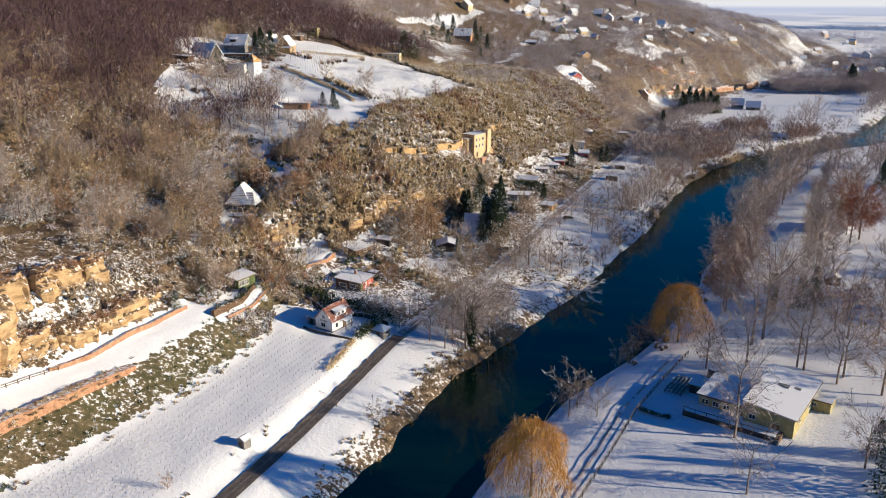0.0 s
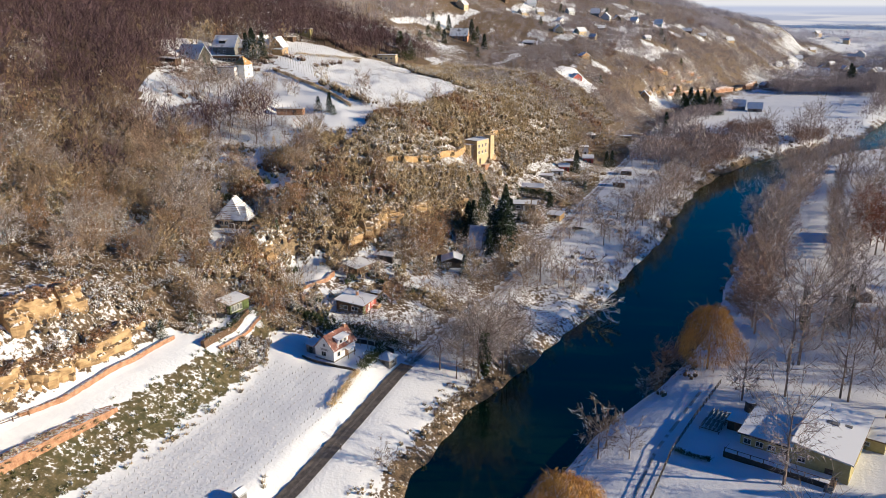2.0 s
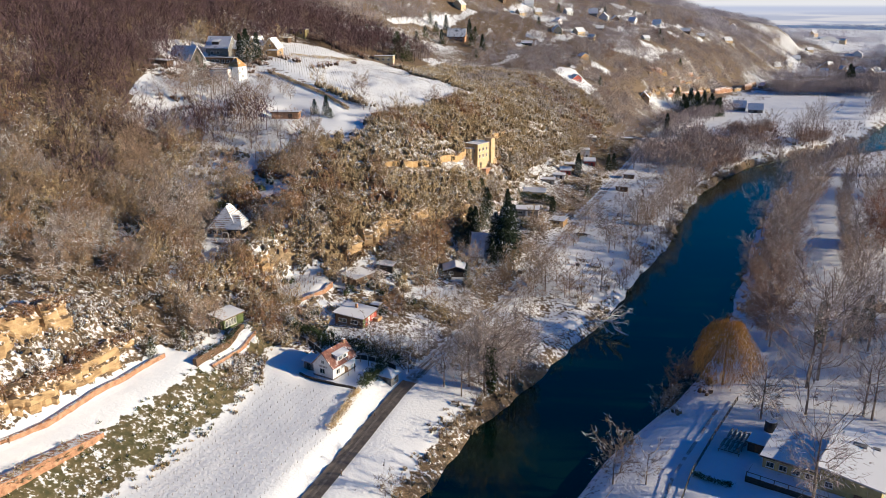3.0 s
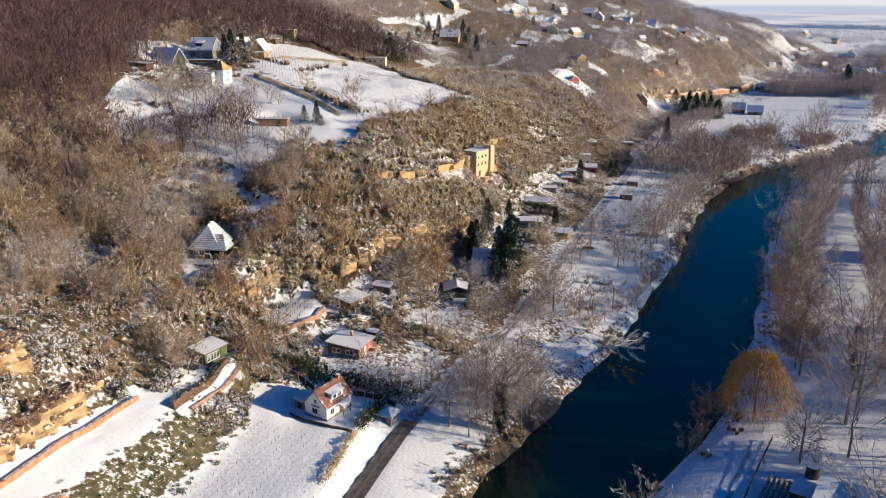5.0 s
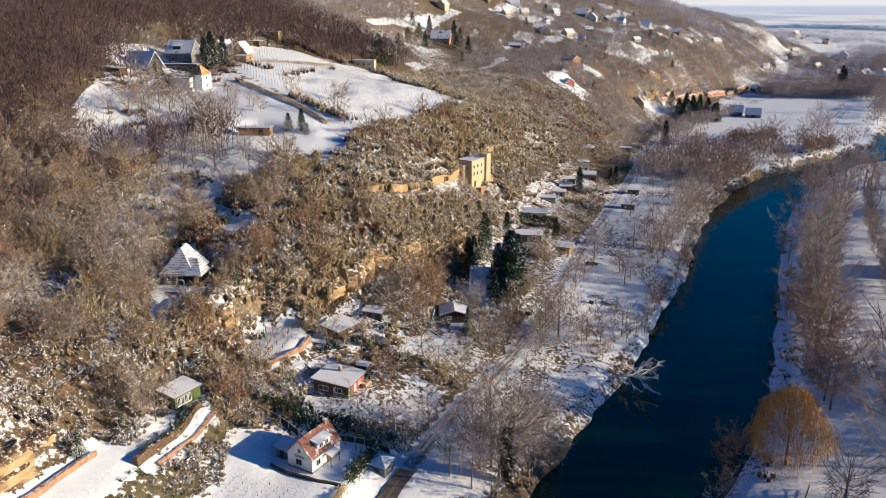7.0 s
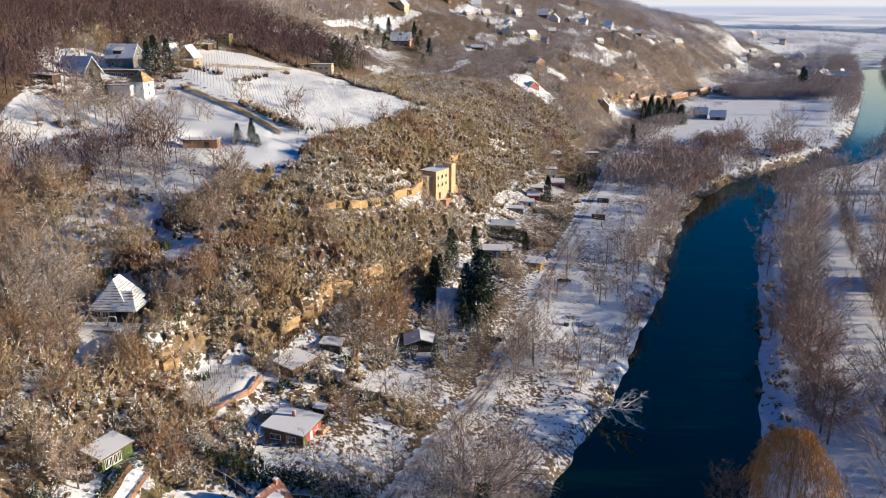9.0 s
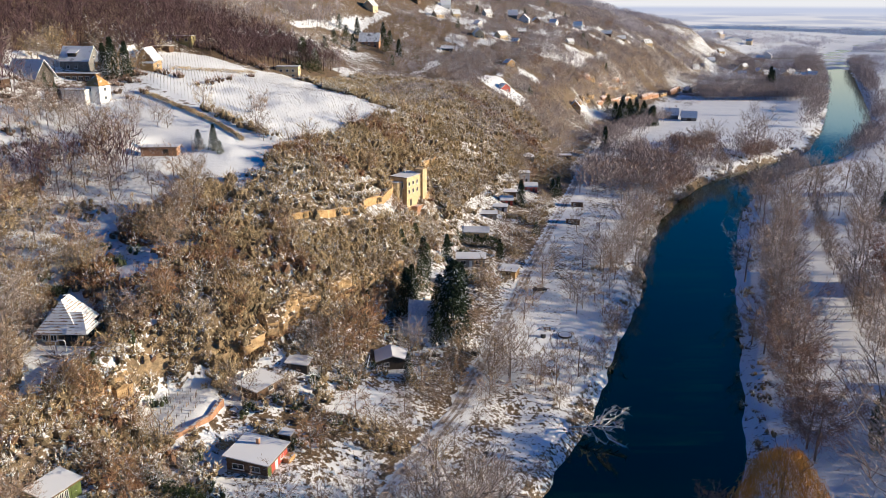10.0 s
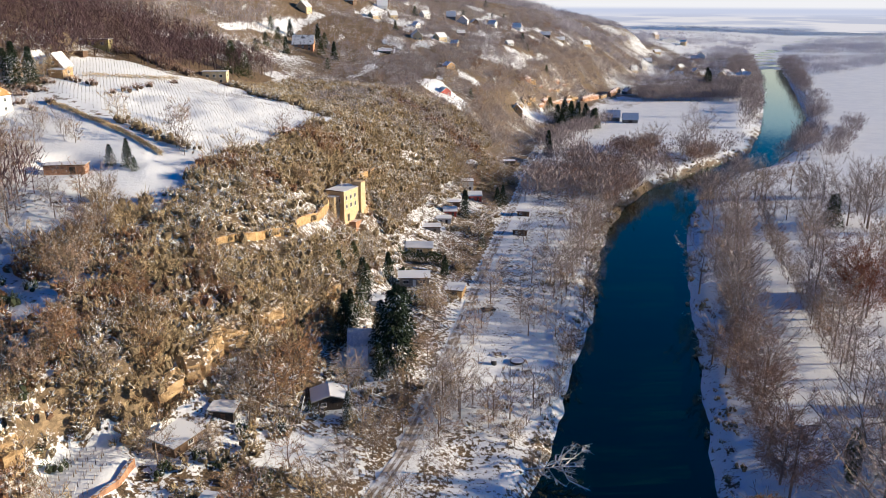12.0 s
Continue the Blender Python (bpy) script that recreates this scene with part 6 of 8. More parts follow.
wall_run("cliff_ledge_wall", "long ochre wall on the ledge across the cliff slope", [(-22, 296), (-13, 303), (-4, 314), (2, 328), (7, 345), (9.5, 357)], [1.2, 1.8, 1.9, 2.1, 2.1, 2.0], 0.9, M_OCHRE, base=2.0, bulge=0.3)
wall_run("cliff_ledge_wall_far", "ochre wall on the ledge beyond the cliff building", [(19, 377), (24, 392), (31, 408)], [3.4, 2.8, 1.8], 0.8, M_OCHRE, base=2.0)


def rock(rng, sx, sy, sz, name="rock_block"):
    """A weathered sandstone mass: broad upright faces with soft beds, rounded shoulders and a few clefts."""
    bm = bmesh.new()
    bmesh.ops.create_cube(bm, size=1.0)
    bmesh.ops.subdivide_edges(bm, edges=bm.edges[:], cuts=13, use_grid_fill=True)
    seed = rng.random() * 90
    for v in bm.verts:
        c = v.co.copy()
        w = Vector((c.x * sx, c.y * sy, c.z * sz))
        big = noise.noise(w * 0.16 + Vector((seed, 0, 0)))
        mid = noise.noise(w * 0.6 + Vector((0, seed, 0)))
        bed = noise.cell(Vector((seed, math.floor(w.x * 0.12 + seed), math.floor(w.z * 0.5 + 0.5 * big)))) - 0.5
        cleft = max(0.0, 0.06 - abs(noise.noise(Vector((w.x * 0.22 - seed, 0.3, w.z * 0.04))))) / 0.06
        top = max(0.0, c.z - 0.2) / 0.3
        ends = abs(2 * c.x) ** 6
        push = 0.22 * sy * big + 0.28 * mid + 0.5 * bed - 1.1 * cleft
        deep = c.y * sy * (1 - 0.22 * top * top - 0.25 * ends) + (2 * c.y) * push
        wide = c.x * sx * (1 - 0.1 * top * top) + 0.4 * mid * (2 * c.x)
        high = (c.z + 0.5) * sz * (1 + 0.16 * noise.noise(Vector((w.x * 0.25, w.y * 0.3, seed)))) - 0.5 * top * abs(2 * c.y) ** 4
        v.co = Vector((wide, deep, high))
    me = bpy.data.meshes.new(name)
    bm.to_mesh(me)
    bm.free()
    me.materials.append(M_SANDSTONE)
    return me


rr = np.random.default_rng(11)
# near rocks above the terrace: x, y, along, deep, high, turn
ROCKS = [(-97, 133, 14, 9, 17, 64), (-91, 145.5, 11, 8, 16, 64), (-85.6, 153.5, 9, 6, 8, 64), (-81.5, 160.5, 9, 6, 7, 58), (-78, 167, 8, 5, 6, 60), (-74.8, 174, 10, 5.5, 7, 62), (-72, 182, 6, 4.5, 5, 62),
         (-93, 157, 9, 7, 9, 58), (-87, 168, 11, 6, 8, 58), (-82.5, 176, 6, 5.5, 8, 62), (-106, 149, 12, 8, 9, 60)]
for x, y, a, d, h, turn in ROCKS:
    ob = tagged(new("sandstone_rock", rock(rr, a, d, h)), "weathered golden sandstone rock with snow on top", "rock", group="sandstone rocks above the terrace")
    ob.matrix_world = pose(x, y, float(ground(x + 1.8, y - 1.6)) - 2.0, 0, 0, turn)
# cliff outcrops on the slope
for x, y, a, d, h, turn in CLIFFS:
    ob = tagged(new("cliff_outcrop", rock(rr, a, d, h)), "golden sandstone outcrop showing through the scrub", "rock", group="outcrops on the cliff slope")
    ob.matrix_world = pose(x, y, float(ground(x + 1.2, y - 1.2)) - h * 0.3, 0, 0, turn)
# quarry faces in the far valley side
for line, highs, label in [([(186, 686), (202, 710), (219, 734), (247, 767), (283, 803), (312, 836), (338, 864)], (5, 7, 5.5, 6.5, 5, 6), "reddish quarry face under the far slope"),
                           ([(176, 688), (184, 706), (199, 724), (222, 758), (248, 796), (262, 818)], (4, 5, 3, 4.4, 3.4), "ochre rock band high on the far slope")]:
    for k in range(2 * (len(line) - 1)):
        (x0, y0), (x1, y1) = line[k // 2], line[k // 2 + 1]
        f, h = 0.25 + 0.5 * (k % 2) + 0.16 * (float(rr.random()) - 0.5), highs[k // 2] * (0.7 + 0.6 * float(rr.random()))
        x, y = x0 + (x1 - x0) * f + 2 * float(rr.normal()), y0 + (y1 - y0) * f
        me = rock(rr, math.hypot(x1 - x0, y1 - y0) * (0.4 + 0.2 * float(rr.random())), 4.5, h, "quarry_face")
        me.materials[0] = M_REDSTONE if k % 3 else M_SANDSTONE
        ob = tagged(new("quarry_face", me), label, "rock", group="quarry faces")
        ob.matrix_world = pose(x, y, float(ground(x + 1.5, y - 1.5)) - 0.2 * h, 0, 0, math.degrees(math.atan2(y1 - y0, x1 - x0)))
for x, y, a, h in [(168, 662, 8, 5), (174, 672, 9, 7), (180, 680, 9, 6), (158, 641, 7, 4), (178, 700, 10, 6), (196, 716, 9, 5)]:
    ob = tagged(new("quarry_face", rock(rr, a, 5, h)), "reddish ochre quarry face in the far valley side", "rock", group="quarry faces")
    ob.matrix_world = pose(x, y, float(ground(x + 2, y - 2)) - 1.5, 0, 0, 54)
# brown scrub growing on the near rocks
top = np.random.default_rng(12)
bx, by, bz = [], [], []
for x, y, a, d, h, turn in ROCKS:
    for _ in range(int(a * 5)):
        u, v = (top.random() - 0.5) * a * 0.85, (top.random() - 0.36) * d * 0.9
        c, s_ = math.cos(radians(turn)), math.sin(radians(turn))
        bx.append(x + c * u - s_ * v), by.append(y + s_ * u + c * v), bz.append(float(ground(x + 1.8, y - 1.6)) - 2.0 + h * (0.88 if v > -0.22 * d else 0.98 - 0.1 * float(top.random())) - 0.4 * (v < -0.22 * d))
for x, y, a, d, h, turn in CLIFFS:
    for _ in range(int(a * 2.2)):
        u, v = (top.random() - 0.5) * a, (top.random() - 0.6) * d * 1.1
        c, s_ = math.cos(radians(turn)), math.sin(radians(turn))
        bx.append(x + c * u - s_ * v), by.append(y + s_ * u + c * v), bz.append(float(ground(x + 1.2, y - 1.2)) + h * (0.42 if v > -0.2 * d else 0.02) + (float(top.random()) - 0.5) * 0.8)
bx, by, bz = np.array(bx), np.array(by), np.array(bz)
size = 0.5 + 0.75 * top.random(len(bx))
stuff("rock_scrub", T_RUST, "brown scrub and dry grass on top of the sandstone rocks", "shrubs", bx, by, 1.5 * size, 1.3 * size, 130, 0.28, top, 0.42, bz, 0.7)


# ---- trees and shrubs that stand alone ----
tr = np.random.default_rng(21)
KINDS = {
    "round": [broadleaf(tr, 10, 5.2, T_ROUND, 14, 0.22, 1900, 0.75, 0.09, lean=0.25) for _ in range(2)],
    "tan": [broadleaf(tr, 9, 4.4, T_TAN, 13, 0.12, 900, 0.8, 0.1) for _ in range(3)],
    "dusk": [broadleaf(tr, 12, 6.8, T_DUSK, 16, 0.24, 3600, 0.95, 0.09, lean=0.15) for _ in range(2)],
    "broad": [broadleaf(tr, 12, 5.8, T_BARE, 16, 0.2, 1500, 0.85, 0.085) for _ in range(4)],
    "tall": [broadleaf(tr, 16, 6.4, T_BARE, 19, 0.2, 2000, 0.95, 0.09) for _ in range(3)],
    "open": [broadleaf(tr, 10, 6.0, T_BARE, 12, 0.3, 1300, 1.0, 0.04, lean=0.3) for _ in range(2)],
    "frosted": [broadleaf(tr, 8, 4.0, T_FROST, 12, 0.14, 620, 0.85, 0.095) for _ in range(3)],
    "scrubby": [broadleaf(tr, 6, 3.0, T_SLOPE, 11, 0.08, 480, 0.75, 0.095) for _ in range(3)],
    "rust": [broadleaf(tr, 9, 3.6, T_RUST, 14, 0.12, 760, 0.85, 0.095) for _ in range(2)],
    "oak": [broadleaf(tr, 15, 9.0, T_OAK, 16, 0.28, 5000, 0.8, 0.12, lean=0.2)],
    "spruce": [conifer(tr, 14, 4.1, T_NEEDLE, 24, 14) for _ in range(2)],
    "pine": [conifer(tr, 12, 5.0, T_PINE, 18, 14) for _ in range(2)],
    "willow": [weeping(tr, 15, 7.0) for _ in range(2)],
}
LABELS = {"round": ("round_tree", "bare round-crowned tree with red-brown twigs"), "tan": ("slope_tree", "small bare tree with tan twigs on the slope"), "dusk": ("brown_willow", "gnarled broad willow with dark brown twigs"), "broad": ("bare_tree", "bare broad-crowned tree standing in snow"), "tall": ("tall_tree", "tall bare tree with fine upswept branches"), "open": ("old_tree", "bare wide-spreading old tree with open crown"),
          "frosted": ("frosted_tree", "small bare tree with frosted twigs"), "scrubby": ("small_tree", "small brown leafless tree among scrub"), "rust": ("small_tree", "small tree with rust-brown twigs"),
          "oak": ("oak_tree", "broad oak keeping withered red-brown leaves"), "spruce": ("spruce_tree", "dark green spruce dusted with snow"), "pine": ("pine_tree", "dark evergreen dusted with snow"),
          "willow": ("willow_tree", "weeping willow with golden hanging withes")}
BASE = {"round": 10, "tan": 9, "dusk": 12, "broad": 12, "tall": 16, "open": 10, "frosted": 8, "scrubby": 6, "rust": 9, "oak": 15, "spruce": 14, "pine": 12, "willow": 15}
made = {}


def grow(kind, x, y, height, group=""):
    """One tree of a kind; the first of each form is built, the rest are copies."""
    form = int(tr.integers(len(KINDS[kind])))
    turn, size = float(tr.random() * 360), height / BASE[kind]
    m = pose(x, y, float(ground(x, y)) - 0.05, 0, 0, turn)
    if (kind, form) not in made:
        name, label = LABELS[kind]
        made[kind, form] = plant(name, KINDS[kind][form], label, "tree", x, y, turn, 1.0, group)
        made[kind, form].matrix_world = m @ Matrix.Diagonal((size, size, size, 1))
        return made[kind, form]
    ob = copy_thing(made[kind, form], m)
    ob.scale = (size, size, size)
    if group:
        ob["group"] = group
    return ob


# right bank
for kind, x, y, h in [("willow", 64.5, 200.5, 16.5), ("willow", 16.5, 128.5, 15.5), ("frosted", 28.5, 160, 9), ("frosted", 34.5, 158.5, 7.5), ("frosted", 31, 164, 7), ("rust", 55, 207, 9), ("frosted", 46, 189, 6), ("frosted", 49, 192, 5),
                      ("tall", 61.9, 148.8, 19), ("frosted", 66.5, 182.5, 10), ("open", 90.5, 181, 15), ("open", 98.5, 177, 15), ("open", 57, 128.5, 11), ("tall", 101, 216, 18), ("open", 83.5, 197, 21), ("tall", 88, 201, 22), 
                      ("broad", 137, 327, 15), ("open", 99.5, 221.5, 17), 
                      ("pine", 101, 139, 12), ("spruce", 108, 224, 12), ("pine", 219, 386, 15), ("frosted", 68, 178.5, 4), ("broad", 112, 176, 13), 
                      ("open", 77.2, 184, 15), ("tall", 89.6, 182.8, 15), ("open", 95.1, 173.2, 15), ("tall", 66.9, 183.4, 13), ("broad", 83.4, 136.8, 12), ("pine", 84, 128, 14), ("spruce", 88, 134, 12), ("pine", 88, 141, 9), ("round", 103, 167.5, 15), ("round", 111, 200.4, 15), ("broad", 109, 217, 17)]:
    grow(kind, x, y, h)
GR = "trees on the flood plain"
for kind, x, y, h in [("round", 102, 272.4, 12), ("dusk", 84.5, 221, 14.5), ("dusk", 96, 250, 13), ("dusk", 98.5, 255, 12), ("tall", 123.5, 304, 18), ("tall", 118.4, 295, 17), ("broad", 126, 309, 15), ("broad", 130, 316, 15), ("round", 136, 326, 14), ("broad", 141, 334, 15), ("tall", 149, 346, 15), ("broad", 155, 352, 15), ("round", 160, 362, 14), ("broad", 168, 374, 15), ("broad", 176, 388, 15), ("round", 186, 404, 14), ("broad", 196, 420, 15), ("broad", 205, 436, 14),
                      ("broad", 130, 262, 14), ("tall", 135, 270, 16), ("round", 139, 280, 14), ("broad", 143, 287, 15), ("broad", 143, 292, 14), ("tall", 150, 304, 17), ("oak", 162, 296, 18), ("oak", 167, 306, 16), ("broad", 158, 318, 15), ("tall", 168, 326, 17), ("broad", 176, 340, 16), ("round", 184, 350, 14), ("broad", 190, 362, 15), ("tall", 198, 372, 16), ("broad", 205, 384, 14), ("tall", 226, 386, 17), ("tall", 231, 380, 18), ("tall", 236, 388, 17), ("pine", 222, 392, 13), ("tall", 240, 372, 19), ("broad", 124, 250, 13), ("broad", 119, 238, 14), ("broad", 128, 246, 13)]:
    grow(kind, x, y, h, GR)
PATH_X = lambda y: float(np.interp(y, [200, 226, 246, 273, 302, 360, 420], [86, 99, 110, 123, 137, 164, 198]))
for kind, x, y, h in [("dusk", 85.5, 225.5, 13.5), ("dusk", 90, 236, 12), ("round", 103, 268, 11.5), ("round", 110, 262, 8), ("round", 107, 274, 8), ("broad", 121, 299, 17), ("broad", 117, 293, 14), ("round", 95, 248, 7), ("oak", 156, 291, 17), ("oak", 160, 302, 15),
                      ("spruce", 113, 226, 13), ("broad", 114, 284, 9), ("broad", 106, 262, 14), ("dusk", 111, 276, 14), ("broad", 115, 287, 15), ("tall", 104, 259, 15), ("broad", 114, 279, 14), ("dusk", 60, 214, 5), ("frosted", 53, 200, 4), ("frosted", 59, 209, 5), ("round", 110, 206, 12), ("broad", 118, 190, 13), ("tall", 112, 160, 15)]:
    grow(kind, x, y, h, GR)
for k in range(16):
    y = 280 + 140 * (k + 0.7 * float(tr.random())) / 12
    e = float(at(EDGE_R, y)[0])
    grow(("broad", "round", "broad", "tall", "broad")[k % 5], e + 4 + (PATH_X(y) - e - 10) * float(tr.random()), y, 10 + 6.5 * float(tr.random()), GR)
for k in range(42):
    y = 258 + 165 * (k + 0.6 * float(tr.random())) / 42
    grow(("frosted", "broad", "round", "broad")[k % 4], PATH_X(y) + 8 + 4 * float(tr.random()), y, 4.5 + 3.5 * float(tr.random()), GR)
for x0, x1, y0, y1, count, h in [(198, 242, 385, 455, 14, 10), (240, 300, 395, 470, 9, 11), (168, 225, 225, 285, 6, 9), (190, 235, 310, 385, 8, 9), (118, 160, 200, 240, 12, 11)]:
    for k in range(count):
        x, y = x0 + (x1 - x0) * float(tr.random()), y0 + (y1 - y0) * float(tr.random())
        if abs(x - PATH_X(y)) > 8:
            grow(("broad", "round", "broad", "open")[k % 4], x, y, h + 5 * float(tr.random()), GR)
# tall trees overgrown with ivy
ivy_tree = plant("ivy_tree", KINDS["tall"][0], "tall bare tree with its trunk wrapped in dark ivy", "tree", 99, 223, 40, 1.2, GR)
k = 2600
lev = tr.random(k) ** 0.8
rad, ang = 0.35 + 0.95 * np.sin(np.pi * np.clip(lev * 0.9, 0, 1)) * tr.random(k) ** 0.6, tr.random(k) * 6.283
p = np.stack([np.cos(ang) * rad, np.sin(ang) * rad, 0.2 + 9.5 * lev], 1)
link("ivy", triangles("ivy", sliver(p, tr.normal(0, 1, (k, 3)), 0.4 + 0.3 * tr.random(k), 0.3 + 0.15 * tr.random(k), tr), T_PINE), ivy_tree, "dark green ivy on the trunk")
copy_thing(ivy_tree, pose(7.6, 197.5, float(ground(7.6, 197.5)) - 0.05, 0, 0, 160))
# brush under the bank trees
x, y, b = scatter(tr, 2600, 40, 190, 190, 425)
e = at(EDGE_R, y)[0]
keep = (x > e + 4.5) & (x < e + 11) & (fbm(x, y, 9, 2, 61) + np.where(y < 215, -0.15, 0.1) > tr.random(len(x)))
x, y = x[keep], y[keep]
size = 0.6 + 0.8 * tr.random(len(x)) ** 2
stuff("bank_brush", T_DUSK, "brown brush under the trees of the right bank", "shrubs", x, y, 1.5 * size, 1.9 * size, 80, 0.36, tr, 0.2)
# trees round the hollow and on the slope below the upper meadow
HOLLOW = [(-128, 228), (-128, 312), (-112, 316), (-100, 322), (-92, 340), (-78, 334), (-66, 322), (-52, 318), (-42, 300), (-47, 262), (-60, 250), (-75, 247), (-92, 226)]
n = 0
while n < 84:
    x, y = -128 + 88 * float(tr.random()), 226 + 116 * float(tr.random())
    if not bool(inside(np.array(x), np.array(y), HOLLOW)) or math.hypot(x + 60, y - 327) < 9 or math.hypot(x + 62, y - 243) < 10 or bool(inside(np.array(x), np.array(y), [(-76, 290), (-67, 288), (-50, 270), (-50, 260), (-57, 257), (-64, 272)])):
        continue
    grow(("tan", "broad", "tan", "scrubby", "tan", "open", "round")[n % 7] if y < 292 else ("broad", "tan", "open")[n % 3], x, y, 5.5 + 4.5 * float(tr.random()), "trees round the snowy hollow")
    n += 1
grow("oak", -90.5, 288, 6.5)
# brush hanging over the cliff above the vine terrace
x, y, b = scatter(tr, 1500, -62, -24, 232, 266)
keep = inside(x, y, [(-57, 234), (-51, 241), (-44, 245.5), (-36, 247), (-27, 254), (-30, 264), (-40, 260), (-50, 254), (-60, 243)]) & (fbm(x, y, 4, 2, 63) > -0.25)
x, y = x[keep], y[keep]
size = 0.5 + 0.6 * tr.random(len(x))
stuff("cliff_brush", T_TAN, "tan brush clinging to the golden cliff", "shrubs", x, y, 1.7 * size, 2.3 * size, 100, 0.36, tr, 0.3, ground(x, y) + 0.4 + 1.5 * tr.random(len(x)))
# larger trees on the slope beside the near rocks
n = 0
while n < 80:
    x, y = -165 + 82 * float(tr.random()), 186 + 124 * float(tr.random())
    b = float(band(x, y))
    if not 0.5 < b < 3.4 or x > -84 - 0.1 * (y - 186) or bool(inside(np.array(x), np.array(y), MEADOWS[0])):
        continue
    grow(("broad", "tan", "round", "tan", "rust", "tan", "tall")[n % 7], x, y, 7 + 5.5 * float(tr.random()), "trees on the slope beside the rocks")
    n += 1
n = 0
while n < 85:
    x, y = -112 + 68 * float(tr.random()), 196 + 56 * float(tr.random())
    if not 1.0 < float(band(x, y)) < 4.3 or not bool(open_ground(np.array(x), np.array(y))) or float(fbm(x, y, 14, 2, 81)) < -0.25:
        continue
    grow(("tan", "rust", "tan", "round", "frosted", "rust")[n % 6], x, y, 4.5 + 4.5 * float(tr.random()), "trees on the slope above the rocks")
    n += 1
for x, y, h in [(-104, 372, 5), (-92, 392, 5), (-118, 378, 6), (-108, 396, 7), (-88, 408, 6), (-115, 402, 9), (-122, 390, 9), (-84, 416, 5), (-95, 414, 8), (-104, 364, 5), (-84, 378, 4), (-76, 412, 5), (-126, 376, 8), (-118, 362, 6)]:
    grow("broad", x, y, h, "garden trees by the upper houses")
for k in range(18):
    y = 250 + 110 * (k + float(tr.random())) / 18
    x = float(at(ROAD, y)[0]) + (5.0 + 3 * float(tr.random())) * (1 if k % 2 else -1)
    grow(("frosted", "tan", "round", "broad")[k % 4], x, y, 3.5 + 4.5 * float(tr.random()), "trees beside the lane")
# brown gardens round the upper houses and bushes over the meadow
x, y, b = scatter(tr, 420, -124, -78, 318, 412)
keep = (inside(x, y, [(-122, 346), (-119, 366), (-106, 380), (-95, 378), (-95, 360), (-97, 353), (-108, 346)]) | inside(x, y, [(-95, 384), (-78, 384), (-76, 404), (-92, 412)]) | (inside(x, y, [(-112, 318), (-112, 332), (-90, 334), (-72, 340), (-62, 336), (-66, 322), (-80, 318)]) & (tr.random(len(x)) < 0.6))) & (np.hypot(x + 90, y - 369) > 5) & (np.hypot(x + 116, y - 364) > 4)
x, y = x[keep], y[keep]
size = 0.5 + 0.7 * tr.random(len(x)) ** 2
stuff("upper_garden_bushes", T_DUSK, "brown garden bushes round the upper houses", "shrubs", x, y, 2.0 * size, 2.4 * size, 110, 0.36, tr, 0.12)
for kind, x, y, h in [("open", -70.9, 342.9, 6.5), ("open", -75.3, 360.8, 6), ("tan", -71.8, 357.1, 5), ("open", -64.2, 349.4, 6), ("tan", -60.9, 345.1, 5.5), ("open", -66, 352, 5), ("open", -99.8, 342.6, 7), ("broad", -96.8, 343.1, 8), ("open", -90.8, 344.9, 9), ("broad", -87.6, 345.6, 9), ("open", -85.2, 349.8, 8), ("broad", -103, 352, 8), ("broad", -94, 340, 8), ("tan", -90, 338, 8), ("broad", -84, 336, 9), ("tan", -78, 336, 8), ("broad", -98, 334, 9), ("round", -101, 330, 9), ("broad", -106, 326, 8), ("tan", -74, 333, 7), ("broad", -69, 331, 7), ("pine", -104, 372, 5.5), ("pine", -100, 369, 4.5)]:
    grow(kind, x, y, h, "trees on the upper meadow")
# bushes between the vineyard plots and along the edge of the wood
vb = np.array([(-76, 413), (-73, 412), (-69, 412), (-67, 410), (-60, 403), (-57, 411), (-54, 417), (-52, 433), (-46, 455), (-45, 457), (-83, 376), (-78, 372), (-74, 378)], float)
size = 0.8 + 0.6 * tr.random(len(vb))
stuff("vineyard_bushes", T_DUSK, "round brown bushes between the vineyard plots", "shrubs", vb[:, 0], vb[:, 1], 2.0 * size, 2.4 * size, 150, 0.36, tr, 0.1)
s_ = tr.random(90)
wx, wy = np.interp(s_, [0, 0.3, 0.6, 1], [-75, -66, -56, -42]), np.interp(s_, [0, 0.3, 0.6, 1], [487, 492, 493, 489]) + tr.normal(0, 2, 90)
size = 0.8 + 0.6 * tr.random(90)
stuff("wood_edge_bushes", T_DUSK, "dark brown bushes along the edge of the wood above the vineyard", "shrubs", wx, wy, 2.2 * size, 2.8 * size, 100, 0.42, tr, 0.1)
for x, y, h in [(-8, 618, 9), (4, 622, 11), (26, 634, 10), (34, 628, 12), (-14, 600, 8), (28, 606, 7), (8, 655, 12), (26, 660, 12), (-4, 648, 10)]:
    grow("pine" if h < 11 else "spruce", x, y, h, "evergreens round the hillside villa")
for k in range(16):
    grow("pine" if k % 3 else "spruce", 196 + 40 * float(tr.random()), 648 + 40 * float(tr.random()), 9 + 7 * float(tr.random()), "evergreens beside the farm")
n = 0
while n < 90:
    y = 560 + 420 * float(tr.random())
    x = 20 + 330 * float(tr.random())
    if not 0.6 < float(band(x, y)) < 5.4 or not bool(open_ground(np.array(x), np.array(y))):
        continue
    grow(("broad", "round", "broad", "dusk", "pine", "broad")[n % 6], x, y, 5 + 5 * float(tr.random()), "trees on the far slope")
    n += 1
